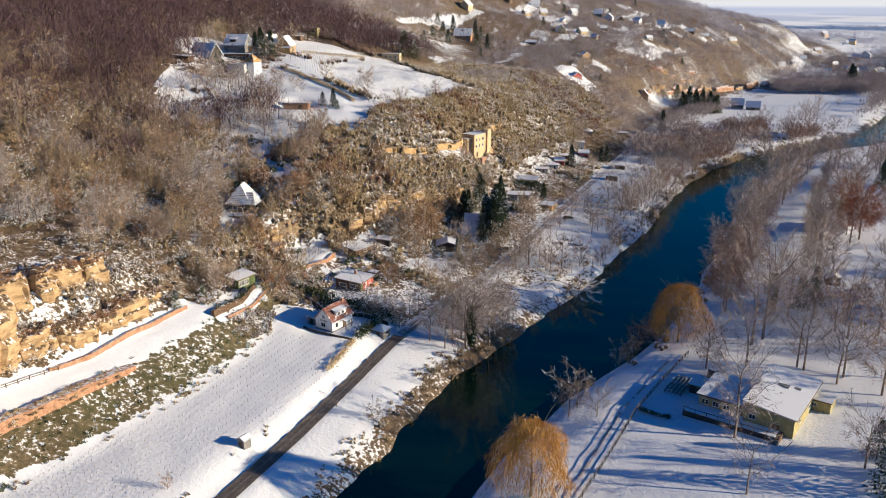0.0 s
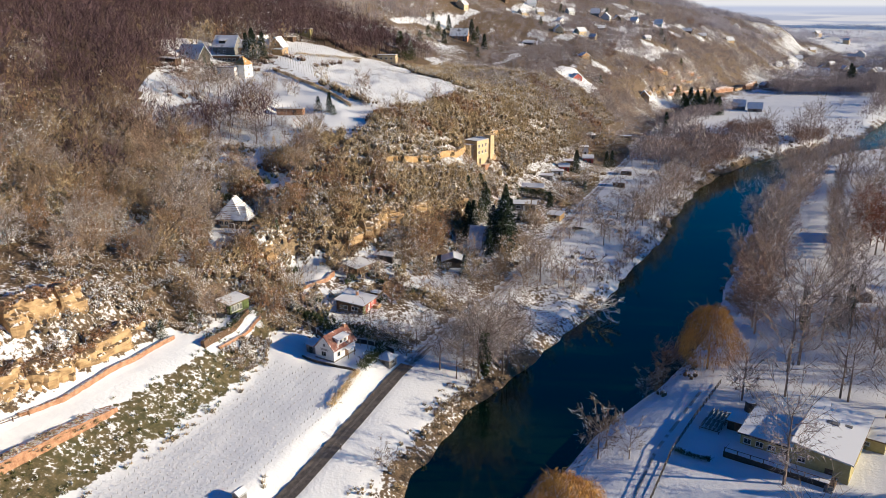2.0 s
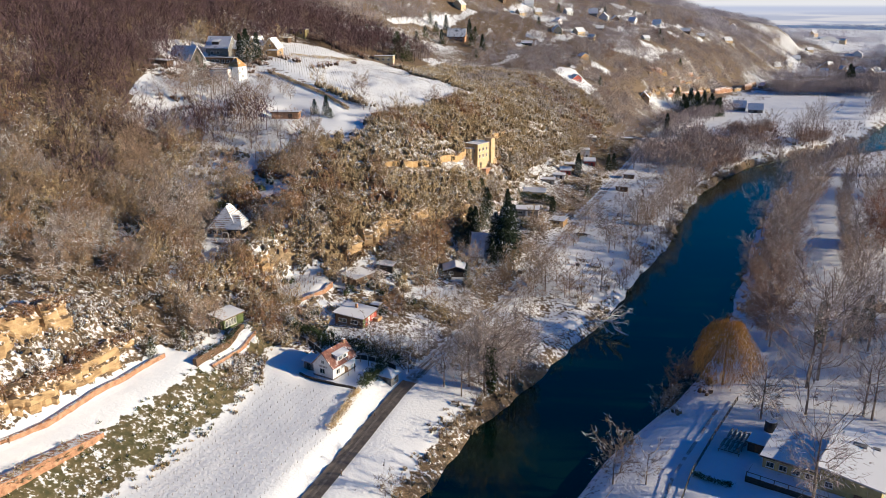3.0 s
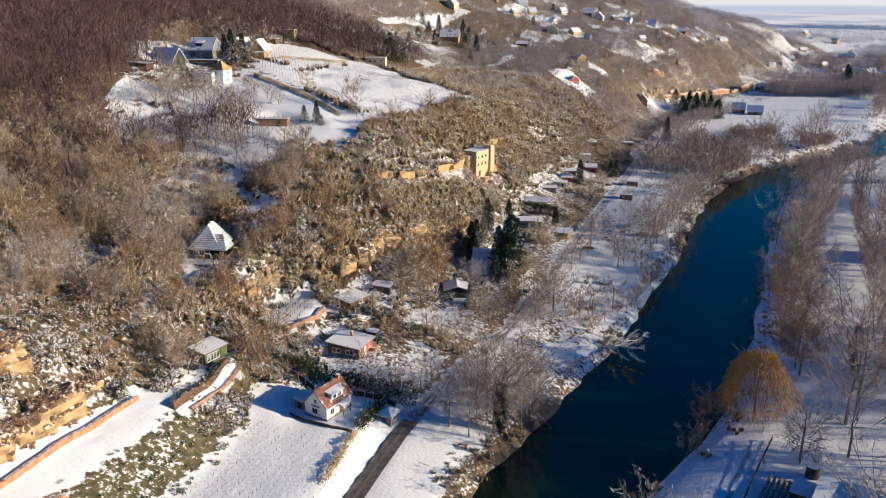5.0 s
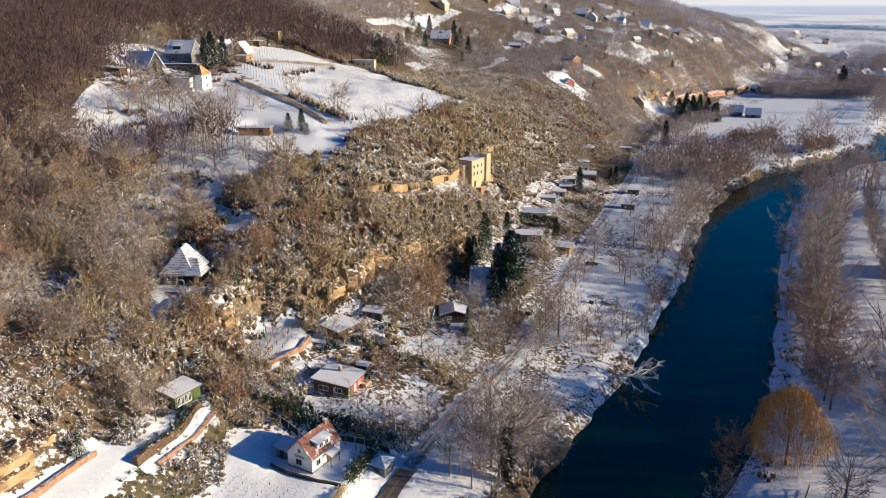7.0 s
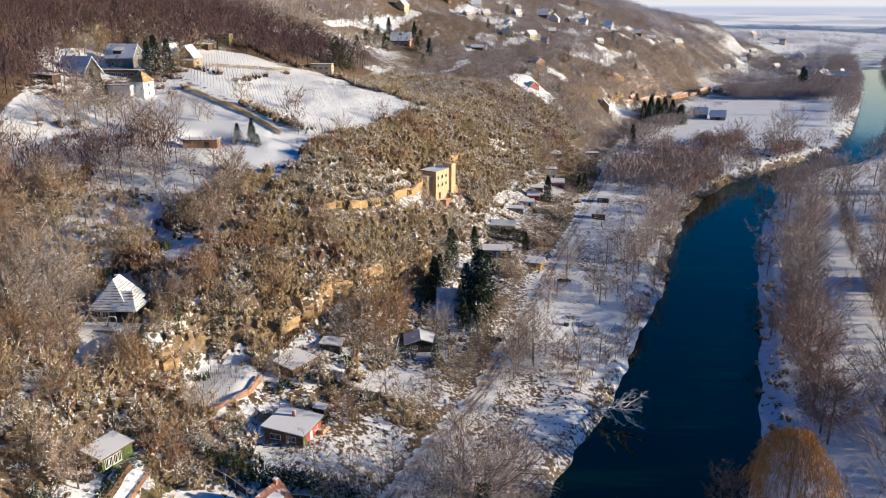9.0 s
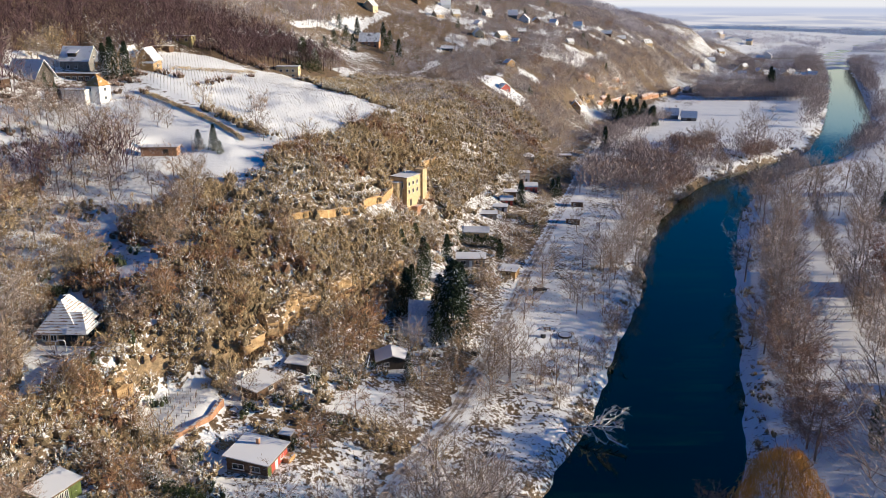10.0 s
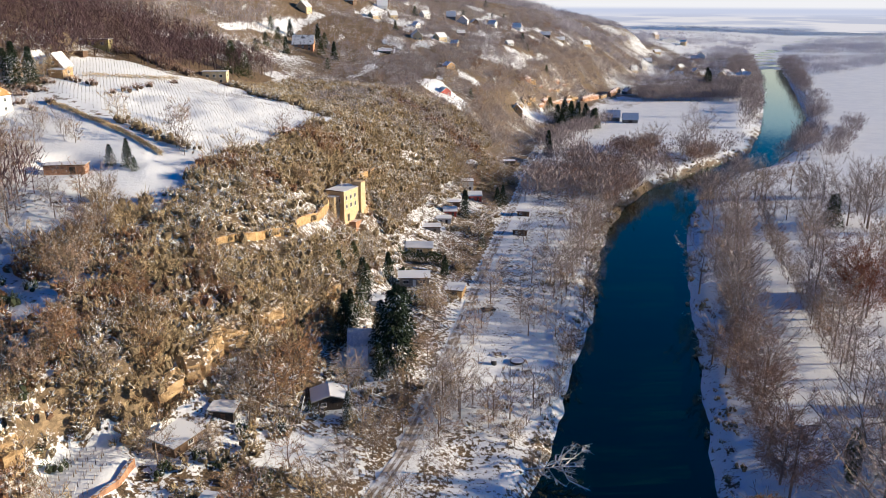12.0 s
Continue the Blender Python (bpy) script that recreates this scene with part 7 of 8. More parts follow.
# dark evergreen bushes in the hollow and between the gardens
ev = np.array([(-63, 261), (-65, 263), (-73, 262), (-59, 266), (-61, 268), (-85, 255), (-80, 258), (-76, 254), (-68, 257), (-88, 268), (-49, 238), (-51, 240), (-46, 221), (-38, 219), (-30, 236), (-20, 240), (-12, 236), (-16, 248), (-8, 252), (3, 270), (-2, 262), (5, 276), (-34, 214), (-20, 227), (12, 292), (24, 300), (30, 322), (27, 345), (-96, 256), (-70, 270), (-57, 274), (-64, 278)], float)
ev = np.concatenate([ev, ev + tr.normal(0, 1.6, ev.shape)])
size = 0.7 + 0.6 * tr.random(len(ev))
stuff("evergreen_bushes", T_PINE, "dark evergreen bushes with snow on top", "shrubs", ev[:, 0], ev[:, 1], 2.0 * size, 2.6 * size, 150, 0.34, tr, 0.45)
# left bank: clump at the bend of the lane, trees by the water, gardens
for kind, x, y, h in [("open", 6, 196.5, 16), ("tall", 9, 200, 15), ("open", 12.5, 201, 15), ("tall", 2.5, 198.5, 14), ("open", 14, 204, 13), ("broad", 17, 211, 9), ("tall", 5, 201, 13), ("broad", -7, 214, 8), ("frosted", 19, 216, 8), ("tan", 3, 213, 7), ("open", -3.5, 197, 11), ("open", 0.5, 194, 10), ("frosted", 4, 192, 6), ("frosted", 16, 207, 7), ("frosted", -12, 203, 5), ("broad", 10, 206, 11), ("frosted", 14, 212, 7), ("broad", -9.5, 209, 7),
                      ("open", 59, 302, 10), ("tall", 54.5, 325, 12), ("frosted", 37, 259, 9), ("tall", 29.5, 259.5, 11), ("tall", 27, 266, 11), ("tall", 30, 271, 10), ("frosted", 34, 266, 7), ("frosted", 62, 306, 6), ("broad", 97, 363, 14), ("broad", 93, 357, 12), ("broad", 101, 369, 12), ("round", 105, 376, 11), ("broad", 110, 388, 12), ("broad", 117, 403, 13), ("broad", 112, 396, 11), ("round", 81, 331, 9), ("frosted", 67, 302, 8), ("broad", 53, 267, 5), ("frosted", 56, 272, 5), ("frosted", 49, 262, 4), ("round", 35, 256, 6), ("frosted", 84, 385, 8), ("broad", 89, 352, 11), ("broad", 84, 344, 10), ("frosted", 76, 322, 7),  ("round", 60, 279, 5), ("frosted", 62.5, 284, 5), ("round", 66.5, 291, 5), ("frosted", 57, 272, 5), ("frosted", 69, 297, 5), ("round", 28, 254, 3), ("broad", 32, 254.5, 3.4), ("round", 36, 253, 2.6), ("frosted", 39.5, 253, 3), ("broad", 24.5, 252, 3.6), ("round", 42, 255, 3),
                      ("rust", -6, 262, 14), ("rust", -9.5, 258, 12), ("rust", -4, 268, 13), ("rust", -46, 209.5, 9), ("rust", -44, 204, 6), ("spruce", 20, 287, 19), ("spruce", 16.8, 281.5, 15), ("spruce", 22.5, 293, 17), ("spruce", 19, 291, 16), ("pine", 5, 256, 5.5),
                      ("spruce", 14, 276, 9), ("spruce", 19, 280.5, 19), ("spruce", 16, 287, 15), ("spruce", 8, 296, 14), ("spruce", 5, 258, 7), ("spruce", 15, 316, 12), ("spruce", 10, 300, 11), ("round", 28, 289, 6), ("round", 35, 314, 8), ("round", 42, 297, 8), ("frosted", 40, 284, 4), ("frosted", 37, 264, 6), ("tan", 19, 265, 8), ("tan", 25, 263, 10), ("tan", 30, 263, 9), ("tan", 16, 255, 7), ("tan", 21, 274, 8), ("spruce", -80, 233, 9), ("spruce", -85, 241, 8), ("open", -73, 239, 13),  ("spruce", 25, 336, 10), ("pine", 13, 305, 10), ("spruce", 67.5, 412, 12), ("spruce", 88, 436, 9), ("pine", 66, 379, 6), ("spruce", 151, 546, 11), ("spruce", 92, 441, 9), ("spruce", 45, 347, 7),
                      ("spruce", -87.5, 393, 15), ("spruce", -83.5, 396, 13), ("spruce", -91, 396, 12), ("pine", -25, 525, 17), ("pine", -44, 538, 12), ("pine", -38, 552, 12), ("pine", -19, 530, 13), ("pine", -49.5, 329.5, 6), ("spruce", -45, 328.5, 8), ("pine", -43, 326, 4),
                      ("spruce", 204, 664, 20), ("spruce", 211, 669, 18), ("spruce", 218, 673, 19), ("spruce", 226, 678, 16), ("spruce", 197, 660, 15), ("spruce", 208, 676, 17), ("pine", 214, 664, 15), ("pine", 221, 668, 14), ("pine", 202, 655, 14), ("pine", 230, 684, 13), ("spruce", 154, 557, 15), ("spruce", 456, 903, 24), ("spruce", 462, 908, 20),  ("pine", 14, 330, 8), ("pine", 8.5, 316, 8), ("pine", 17, 323, 7), ("pine", -3, 284, 6), ("rust", -50, 124.5, 3), ("frosted", -15.5, 156.5, 4.5), ("frosted", -13.5, 158, 3.5), ("frosted", -4, 176, 3.5), ("frosted", -1, 181, 4), ("pine", 0, 634, 11), ("pine", 30, 652, 10), ("round", -35.2, 374, 6.5), ("frosted", -32, 343, 6),
                      ("open", -68, 226, 12), ("frosted", -72, 232, 8), ("tall", -76, 243, 15), ("broad", -80, 236, 12), ("pine", -49, 233, 4), ("tan", -58, 232.5, 3.6), ("scrubby", -57, 228, 3.4), ("tan", -57.5, 226, 3.6), ("tan", -54.5, 235, 3.4), ("rust", -59.5, 228.5, 3), ("pine", -55.5, 232, 3.4), ("tan", -51.5, 237.5, 4), ("scrubby", -56.5, 222.5, 4), ("pine", -62, 192, 4), ("frosted", -50, 213, 7), ("open", -38, 212, 7), ("pine", -66, 183, 5),
                      ("broad", 329, 700, 10), ("broad", 352, 712, 6), ("broad", 300, 660, 8), ("broad", 262, 575, 15), ("broad", 250, 566, 14), ("broad", 268, 582, 15), ("broad", 232, 571, 13), ("broad", 222, 560, 13), ("broad", 210, 548, 13), ("open", 278, 592, 14)]:
    grow(kind, x, y, h)
n = 0
while n < 84:
    y = 200 + 290 * float(tr.random()) ** 1.1
    x = -60 + 200 * float(tr.random())
    b = float(band(x, y))
    if not 4.9 < b < 6.95 or not bool(open_ground(np.array(x), np.array(y))):
        continue
    grow(("frosted", "scrubby", "frosted", "rust", "broad", "frosted", "scrubby")[n % 7], x, y, 3.5 + 5 * float(tr.random()), "garden trees along the slope foot")
    n += 1
n = 0
while n < 70:
    y = 205 + 300 * float(tr.random())
    x = float(at(EDGE_L, y)[0]) - 3 - 22 * float(tr.random()) ** 1.5
    if x < float(at(ROAD, y)[0]) + 5 or not bool(open_ground(np.array(x), np.array(y))) or (y < 330 and float(tr.random()) < 0.3):
        continue
    grow(("broad", "frosted", "open", "frosted")[n % 4], x, y, 4 + 6.5 * float(tr.random()), "trees on the river meadow")
    n += 1
n = 0
while n < 120:
    y = 205 + 250 * float(tr.random())
    x = -150 + 220 * float(tr.random())
    b = float(band(x, y))
    if not 0.9 < b < 4.9 or not bool(open_ground(np.array(x), np.array(y))) or (b > 2.6 and float(tr.random()) < 0.3):
        continue
    kind = ("scrubby", "broad", "scrubby", "frosted", "rust")[n % 5] if b < 2.6 else ("scrubby", "scrubby", "rust")[n % 3]
    grow(kind, x, y, (4 if b > 2.6 else 6) + 4 * float(tr.random()), "trees on the slope")
    n += 1
for k in range(46):
    y = 222 + 90 * (k + float(tr.random())) / 46
    x = float(at(FOOT, y)[0]) - 4 + 10 * float(tr.random())
    if bool(open_ground(np.array(x), np.array(y))):
        grow(("scrubby", "rust", "scrubby", "broad", "frosted")[k % 5], x, y, 5 + 4 * float(tr.random()), "trees at the cliff foot")
for k in range(44):
    y = 203 + 66 * (k + float(tr.random())) / 44
    x = float(at(ROAD, y)[0]) + (-11 + 8 * float(tr.random()) if k % 3 else 4 + 3 * float(tr.random()))
    if x < float(at(EDGE_L, y)[0]) - 2 and bool(open_ground(np.array(x), np.array(y))):
        grow(("frosted", "broad", "scrubby", "frosted", "open")[k % 5], x, y, 3.5 + 4.5 * float(tr.random()), "trees beside the lane")
for x, y, h in [(-86, 352, 4), (-78, 350, 4.5), (-72, 352, 4), (-70, 345, 4), (-80, 342, 4), (-64, 346, 3.6), (-75, 360, 3.6), (-90, 344, 5), (-98, 342, 5)]:
    grow("open", x, y, h, "fruit trees on the upper meadow")


# ---- hedges ----
def hedge(label, pts, width, height, mat, seed, per=90, name="hedge"):
    r = np.random.default_rng(seed)
    tri = []
    o = np.array([*pts[0], float(ground(*np.array(pts[0], float)))])
    for (x0, y0), (x1, y1) in zip(pts, pts[1:]):
        d = math.hypot(x1 - x0, y1 - y0)
        k = int(per * d)
        s = r.random(k)
        px, py = x0 + (x1 - x0) * s + r.normal(0, width * 0.3, k), y0 + (y1 - y0) * s + r.normal(0, width * 0.3, k)
        h = height * (0.82 + 0.25 * fbm(px, py, 2.0, 2, seed)) * r.random(k) ** 0.6
        p = np.stack([px, py, ground(px, py) + h], 1) - o
        tri.append(sliver(p, r.normal(0, 0.8, (k, 3)) + np.array([0, 0, 0.4]), 0.35 + 0.4 * r.random(k), 0.14 + 0.1 * r.random(k), r))
    root = tagged(new(name, triangles(name, np.concatenate(tri), mat)), label, "hedge")
    root.location = o
    return root


hedge("dark evergreen hedge with snow round the white house garden", [(-22.5, 190.5), (-19.5, 197), (-17, 204.5)], 2.0, 2.2, T_PINE, 1, 190)
hedge("tall dark evergreen hedge behind the white house", [(-43, 213.5), (-33, 207.8), (-24, 206.8), (-14, 204.8)], 2.4, 3.2, T_PINE, 2, 230)
hedge("clipped dark hedge before the broad bungalow", [(32, 358), (38, 355.5), (47, 351.5)], 2.4, 4.2, T_PINE, 3, 220)
hedge("brown scrub strip along the upper vineyard", [(-76, 380), (-66, 371), (-57, 362), (-47, 352), (-38, 341)], 1.6, 1.3, T_SLOPE, 4)
hedge("brown bushes between the two vineyard plots", [(-74, 428), (-64, 440), (-55, 452), (-45, 467)], 2.4, 1.6, T_SLOPE, 5, 40)
hedge("snow-topped hedge on the terrace wall", [(-57, 185.5), (-54.5, 193), (-51.8, 201)], 1.0, 2.2, T_PINE, 6, 60)
hedge("brown brushwood along the vineyard edge", [(-27.5, 172), (-24.5, 184), (-23, 189)], 1.2, 1.3, T_SLOPE, 7, 60)
hedge("low snow-topped hedge by the club house yard", [(44.5, 161), (47.5, 158.6), (50.5, 157)], 0.9, 1.0, T_PINE, 8)
hedge("dark hedge behind the red bungalow", [(-34, 226), (-28, 229.5), (-22, 232)], 1.4, 1.8, T_SLOPE, 9)
x, y, b = scatter(np.random.default_rng(5), 2200, -110, -40, 105, 206)
keep = (b > 3.95) & (b < 5.02) & (fbm(x, y, 6, 2, 61) > -0.25)
sz = 0.35 + 0.5 * np.random.default_rng(6).random(keep.sum())
stuff("bank_tussocks", twigs("green_tussocks", (0.05, 0.06, 0.018), (0.13, 0.125, 0.045), 0.16, 4.0), "green and brown tussocks with snow on the terrace bank", "grass", x[keep], y[keep], 0.9 * sz, 0.8 * sz, 22, 0.4, np.random.default_rng(7), 0.35)
x, y, b = scatter(np.random.default_rng(41), 260, -56, -42, 178, 202)
keep = inside(x, y, [(-54, 186), (-50, 197), (-45, 198), (-45, 188), (-49, 181)])
sz = 0.5 + 0.5 * np.random.default_rng(42).random(keep.sum())
stuff("bank_thicket", T_FROST, "grey frosted brush at the head of the vineyard bank", "shrubs", x[keep], y[keep], 1.5 * sz, 1.5 * sz, 80, 0.34, np.random.default_rng(43), 0.4)
x, y, b = scatter(np.random.default_rng(8), 1500, -80, -34, 115, 204)
keep = (((b > 4.95) & (b < 5.06)) | ((b > 6.02) & (b < 6.4)) | ((b > 8.55) & (b < 9.9))) & (fbm(x, y, 5, 2, 63) > -0.1)
sz = 0.4 + 0.5 * np.random.default_rng(9).random(keep.sum())
stuff("field_edge_grass", T_SLOPE, "dry brown grass along the vineyard edges", "grass", x[keep], y[keep], 0.8 * sz, 0.9 * sz, 22, 0.4, np.random.default_rng(10), 0.3)


wall_run("garden_wall_front", "low dark garden wall before the white house", [(-37, 195), (-33, 192.4), (-28, 190), (-23.6, 189.4)], 0.5, 0.35, M_DARK)
x, y, b = scatter(np.random.default_rng(31), 2600, -40, 20, 105, 206)
keep = (b > 8.9) & (b < 9.95) & (fbm(x, y, 7, 2, 64) + (b > 9.3) * 0.55 > 0.4)
sz = 0.3 + 0.5 * np.random.default_rng(32).random(keep.sum())
stuff("river_meadow_grass", T_SLOPE, "dry tan grass tufts on the snowy river meadow", "grass", x[keep], y[keep], 0.8 * sz, 0.9 * sz, 24, 0.34, np.random.default_rng(33), 0.25)


# ---- vines ----
def vine_rows(label, area, direction, gap, pace, height, seed, stake=0.1):
    """Trellised vines in rows: a stake and cut canes at every place."""
    r = np.random.default_rng(seed)
    d = np.array(direction) / np.linalg.norm(direction)
    e = np.array([-d[1], d[0]])
    c = np.mean(np.array(area), 0)
    out = []
    i, j = np.meshgrid(np.arange(-60, 61), np.arange(-120, 121))
    px = c[0] + e[0] * i.ravel() * gap + d[0] * j.ravel() * pace
    py = c[1] + e[1] * i.ravel() * gap + d[1] * j.ravel() * pace
    ok = inside(px, py, area)
    px, py = px[ok], py[ok]
    p = np.stack([px + r.normal(0, 0.06, len(px)), py + r.normal(0, 0.06, len(px)), ground(px, py) - 0.1], 1)
    k = len(p)
    up = np.array([0, 0, 1.0])
    out.append(sliver(p, up + r.normal(0, 0.04, (k, 3)), np.full(k, height), np.full(k, stake), r))
    for _ in range(2):
        out.append(sliver(p + np.array([0, 0, height * 0.5]), np.stack([d[0] + 0 * px, d[1] + 0 * px, 0.35 + 0 * px], 1) * r.choice([-1, 1], (k, 1)) + r.normal(0, 0.3, (k, 3)) + up * 0.4, 0.35 + 0.25 * r.random(k), np.full(k, 0.45 * stake), r))
    return tagged(new("vine_rows", triangles("vine_rows", np.concatenate(out), M_BARK)), label, "vines", kind="stuff")


vine_rows("rows of bare vines on the snowy lower vineyard", LOWER_VINES, (28, 62), 1.9, 1.2, 0.8, 1)
vine_rows("rows of bare vines on the snowy upper vineyard", UPPER_VINES, (1, -0.35), 2.3, 1.3, 0.95, 2, 0.15)
vine_rows("rows of bare vines on the little walled terrace", [(-49, 233), (-46, 229), (-41.5, 227), (-38, 233), (-38, 239), (-41, 243), (-46, 241)], (0.3, 1), 1.9, 1.0, 1.6, 3, 0.24)


# ---- fences, lane furniture and small things ----
def fence(label, pts, gap, height, rails, mat, name="fence", panel=None):
    """Posts and rails along points on the ground."""
    root = thing(name, label, "fence", *pts[0], float(ground(*np.array(pts[0], float))))
    o = Vector((*pts[0], root.location.z))
    feet = []
    for a, b in zip(pts, pts[1:]):
        d = math.hypot(b[0] - a[0], b[1] - a[1])
        k = max(1, round(d / gap))
        feet += [(a[0] + (b[0] - a[0]) * i / k, a[1] + (b[1] - a[1]) * i / k) for i in range(k)]
    feet.append(pts[-1])
    tops = [Vector((x, y, float(ground(x, y)))) - o for x, y in feet]
    post = Geo().box(0, 0, -0.3, 0.14, 0.14, height + 0.35).mesh("post", mat)
    for p in tops:
        link("post", post, root).location = p
    for k in range(rails):
        g = Geo()
        for p, q in zip(tops, tops[1:]):
            hz = Vector((0, 0, height * (k + 1) / rails - 0.05))
            g.tube(p + hz, q + hz, 0.06, 0.06, 4)
        part("rail", g, mat, root)
    if panel:
        for p, q in zip(tops, tops[1:]):
            dirv = (q - p)
            g = Geo().add([p + Vector((0, 0, 0.05)), q + Vector((0, 0, 0.05)), q + Vector((0, 0, height - 0.15)), p + Vector((0, 0, height - 0.15))] +
                          [v + Vector((-dirv.y, dirv.x, 0)).normalized() * 0.05 for v in (p + Vector((0, 0, 0.05)), q + Vector((0, 0, 0.05)), q + Vector((0, 0, height - 0.15)), p + Vector((0, 0, height - 0.15)))],
                          [(0, 1, 2, 3), (7, 6, 5, 4), (0, 4, 5, 1), (1, 5, 6, 2), (2, 6, 7, 3), (3, 7, 4, 0)])
            part("panel", g, panel, root)
    return root


fence("dark wire fence along the snowy river path", [(25, 126), (35, 144), (44, 161), (54, 176), (64.5, 191)], 2.4, 1.3, 3, M_DARK)
fence("board fence with white top rail behind the white house", [(-47, 211), (-43.5, 210.6), (-37, 206.6), (-33, 204.6)], 2.2, 1.5, 1, M_FRAME, panel=M_DARK)
fence("fence with white top rail beside the garden hedge", [(-25.5, 203.6), (-20, 202.8), (-15, 202)], 2.2, 1.4, 1, M_FRAME, panel=M_DARK)
fence("low wooden fence along the terrace track", [(-88, 140), (-84, 146), (-80.5, 151)], 2.6, 0.9, 2, M_BROWN)
ribbon("path_line", np.array([[126, 22.0, 0], [161, 40.5, 0], [191, 61, 0]]), 0.35, 0.05, M_TRACK, "narrow trodden path in the snow beside the fence", "path", y0=127, y1=190, edge=0.3)
ribbon("bank_path", np.array([[225, 101.0, 0], [246, 112, 0], [273, 126, 0], [302, 140, 0], [360, 166, 0], [420, 200, 0]]), 2.2, 0.05, M_SNOW, "smooth snowy track between the trees on the flood plain", "path", y0=226, y1=418, edge=0.15)
ribbon("terrace_track", np.array([[110, -106.0, 0], [134, -88, 0], [154, -77, 0], [169, -69.5, 0], [185, -61, 0], [200, -58, 0]]), 1.5, 0.05, M_SNOW, "snowy track along the terrace", "path", y0=112, y1=199, edge=0.1)


def car(label, x, y, turn, paint):
    root = thing("car", label, "car", x, y, float(ground(x, y)) + 0.02, turn)
    body = Geo()
    prof = [(-2.1, 0.35), (2.1, 0.35), (2.15, 0.75), (1.95, 0.9), (1.0, 1.0), (0.4, 1.42), (-1.1, 1.45), (-1.9, 1.0), (-2.1, 0.9)]
    k = len(prof)
    v = [(px, -0.85 if pz < 1.05 else -0.66, pz) for px, pz in prof] + [(px, 0.85 if pz < 1.05 else 0.66, pz) for px, pz in prof]
    body.add(v, [tuple(range(k)), tuple(range(2 * k - 1, k - 1, -1))] + [(i, k + i, k + (i + 1) % k, (i + 1) % k) for i in range(k)])
    part("body", body, paint, root)
    for px, q in ((0.72, 1), (-1.5, -1)):
        part("windscreen", Geo().plate([(px + 0.22 * q + 0.02 * q, -0.6 * q, 1.08), (px + 0.22 * q + 0.02 * q, 0.6 * q, 1.08), (px - 0.2 * q, 0.56 * q, 1.36), (px - 0.2 * q, -0.56 * q, 1.36)], 0.03), M_GLASS, root)
    for sy in (-1, 1):
        part("side_window", Geo().box(-0.35, sy * 0.79, 1.06, 1.7, 0.08, 0.28), M_GLASS, root)
        for px in (-1.35, 1.3):
            wheel = part("wheel", Geo().tube((px, sy * 0.74, 0.32), (px, sy * 0.9, 0.32), 0.32, 0.32, 14), M_RUBBER, root)
            part("rim", Geo().tube((px, sy * 0.89, 0.32), (px, sy * 0.92, 0.32), 0.2, 0.2, 10), M_FRAME, wheel)
    part("roof_snow", Geo().prism([(-1.0, -0.6), (0.35, -0.6), (0.35, 0.6), (-1.0, 0.6)], 1.44, 1.52), M_SNOW, root)
    return root


car("black parked car with snow on its roof on the meadow", 52.0, 318.5, 8, M_BLACK)
car("dark parked car with snow beside the garden house", -58.5, 199.5, -12, M_BLACK)


def trampoline(x, y):
    root = thing("trampoline", "round garden trampoline with snow on its mat", "trampoline", x, y, float(ground(x, y)))
    ring = Geo()
    for k in range(20):
        a, b = 2 * math.pi * k / 20, 2 * math.pi * (k + 1) / 20
        ring.tube((1.9 * math.cos(a), 1.9 * math.sin(a), 0.8), (1.9 * math.cos(b), 1.9 * math.sin(b), 0.8), 0.09, 0.09, 5)
    part("frame", ring, M_DARK, root)
    part("skirt", Geo().tube((0, 0, 0.35), (0, 0, 0.75), 1.86, 1.86, 20), M_DARK, root, "dark safety skirt")
    part("mat", Geo().prism([(1.75 * math.cos(2 * math.pi * k / 20), 1.75 * math.sin(2 * math.pi * k / 20)) for k in range(20)], 0.76, 0.84), M_SNOW, root)
    for k in range(6):
        a = 2 * math.pi * k / 6
        part("leg", Geo().tube((1.85 * math.cos(a), 1.85 * math.sin(a), -0.1), (1.85 * math.cos(a), 1.85 * math.sin(a), 0.78), 0.05, 0.05, 5), M_DARK, root)


trampoline(51, 286.5)


def bench(x, y, turn, label="dark wooden picnic bench with snow on it"):
    root = thing("picnic_bench", label, "bench", x, y, float(ground(x, y)), turn)
    part("tabletop", Geo().box(0, 0, 0.72, 1.9, 0.8, 0.06), M_BROWN, root)
    for sy in (-1, 1):
        part("seat", Geo().box(0, sy * 0.75, 0.42, 1.9, 0.28, 0.05), M_BROWN, root)
    for sx in (-0.7, 0.7):
        part("leg_frame", Geo().box(sx, 0, 0.36, 0.08, 1.7, 0.08).box(sx, -0.35, -0.1, 0.09, 0.09, 0.85).box(sx, 0.35, -0.1, 0.09, 0.09, 0.85), M_BROWN, root)
    return root


bench(52, 281, 15)
bench(-1, 190.5, -20)
bench(103, 408, 0)
bench(47, 290.5, 5, "long dark wooden bench in the snow")


def barrel(x, y, r, h, label, mat):
    root = thing("barrel", label, "barrel", x, y, float(ground(x, y)))
    part("drum", Geo().tube((0, 0, -0.1), (0, 0, h), r, r * 0.92, 14), mat, root)
    part("lid", Geo().tube((0, 0, h), (0, 0, h + 0.08), r * 0.95, r * 0.9, 14), M_SNOW, root)


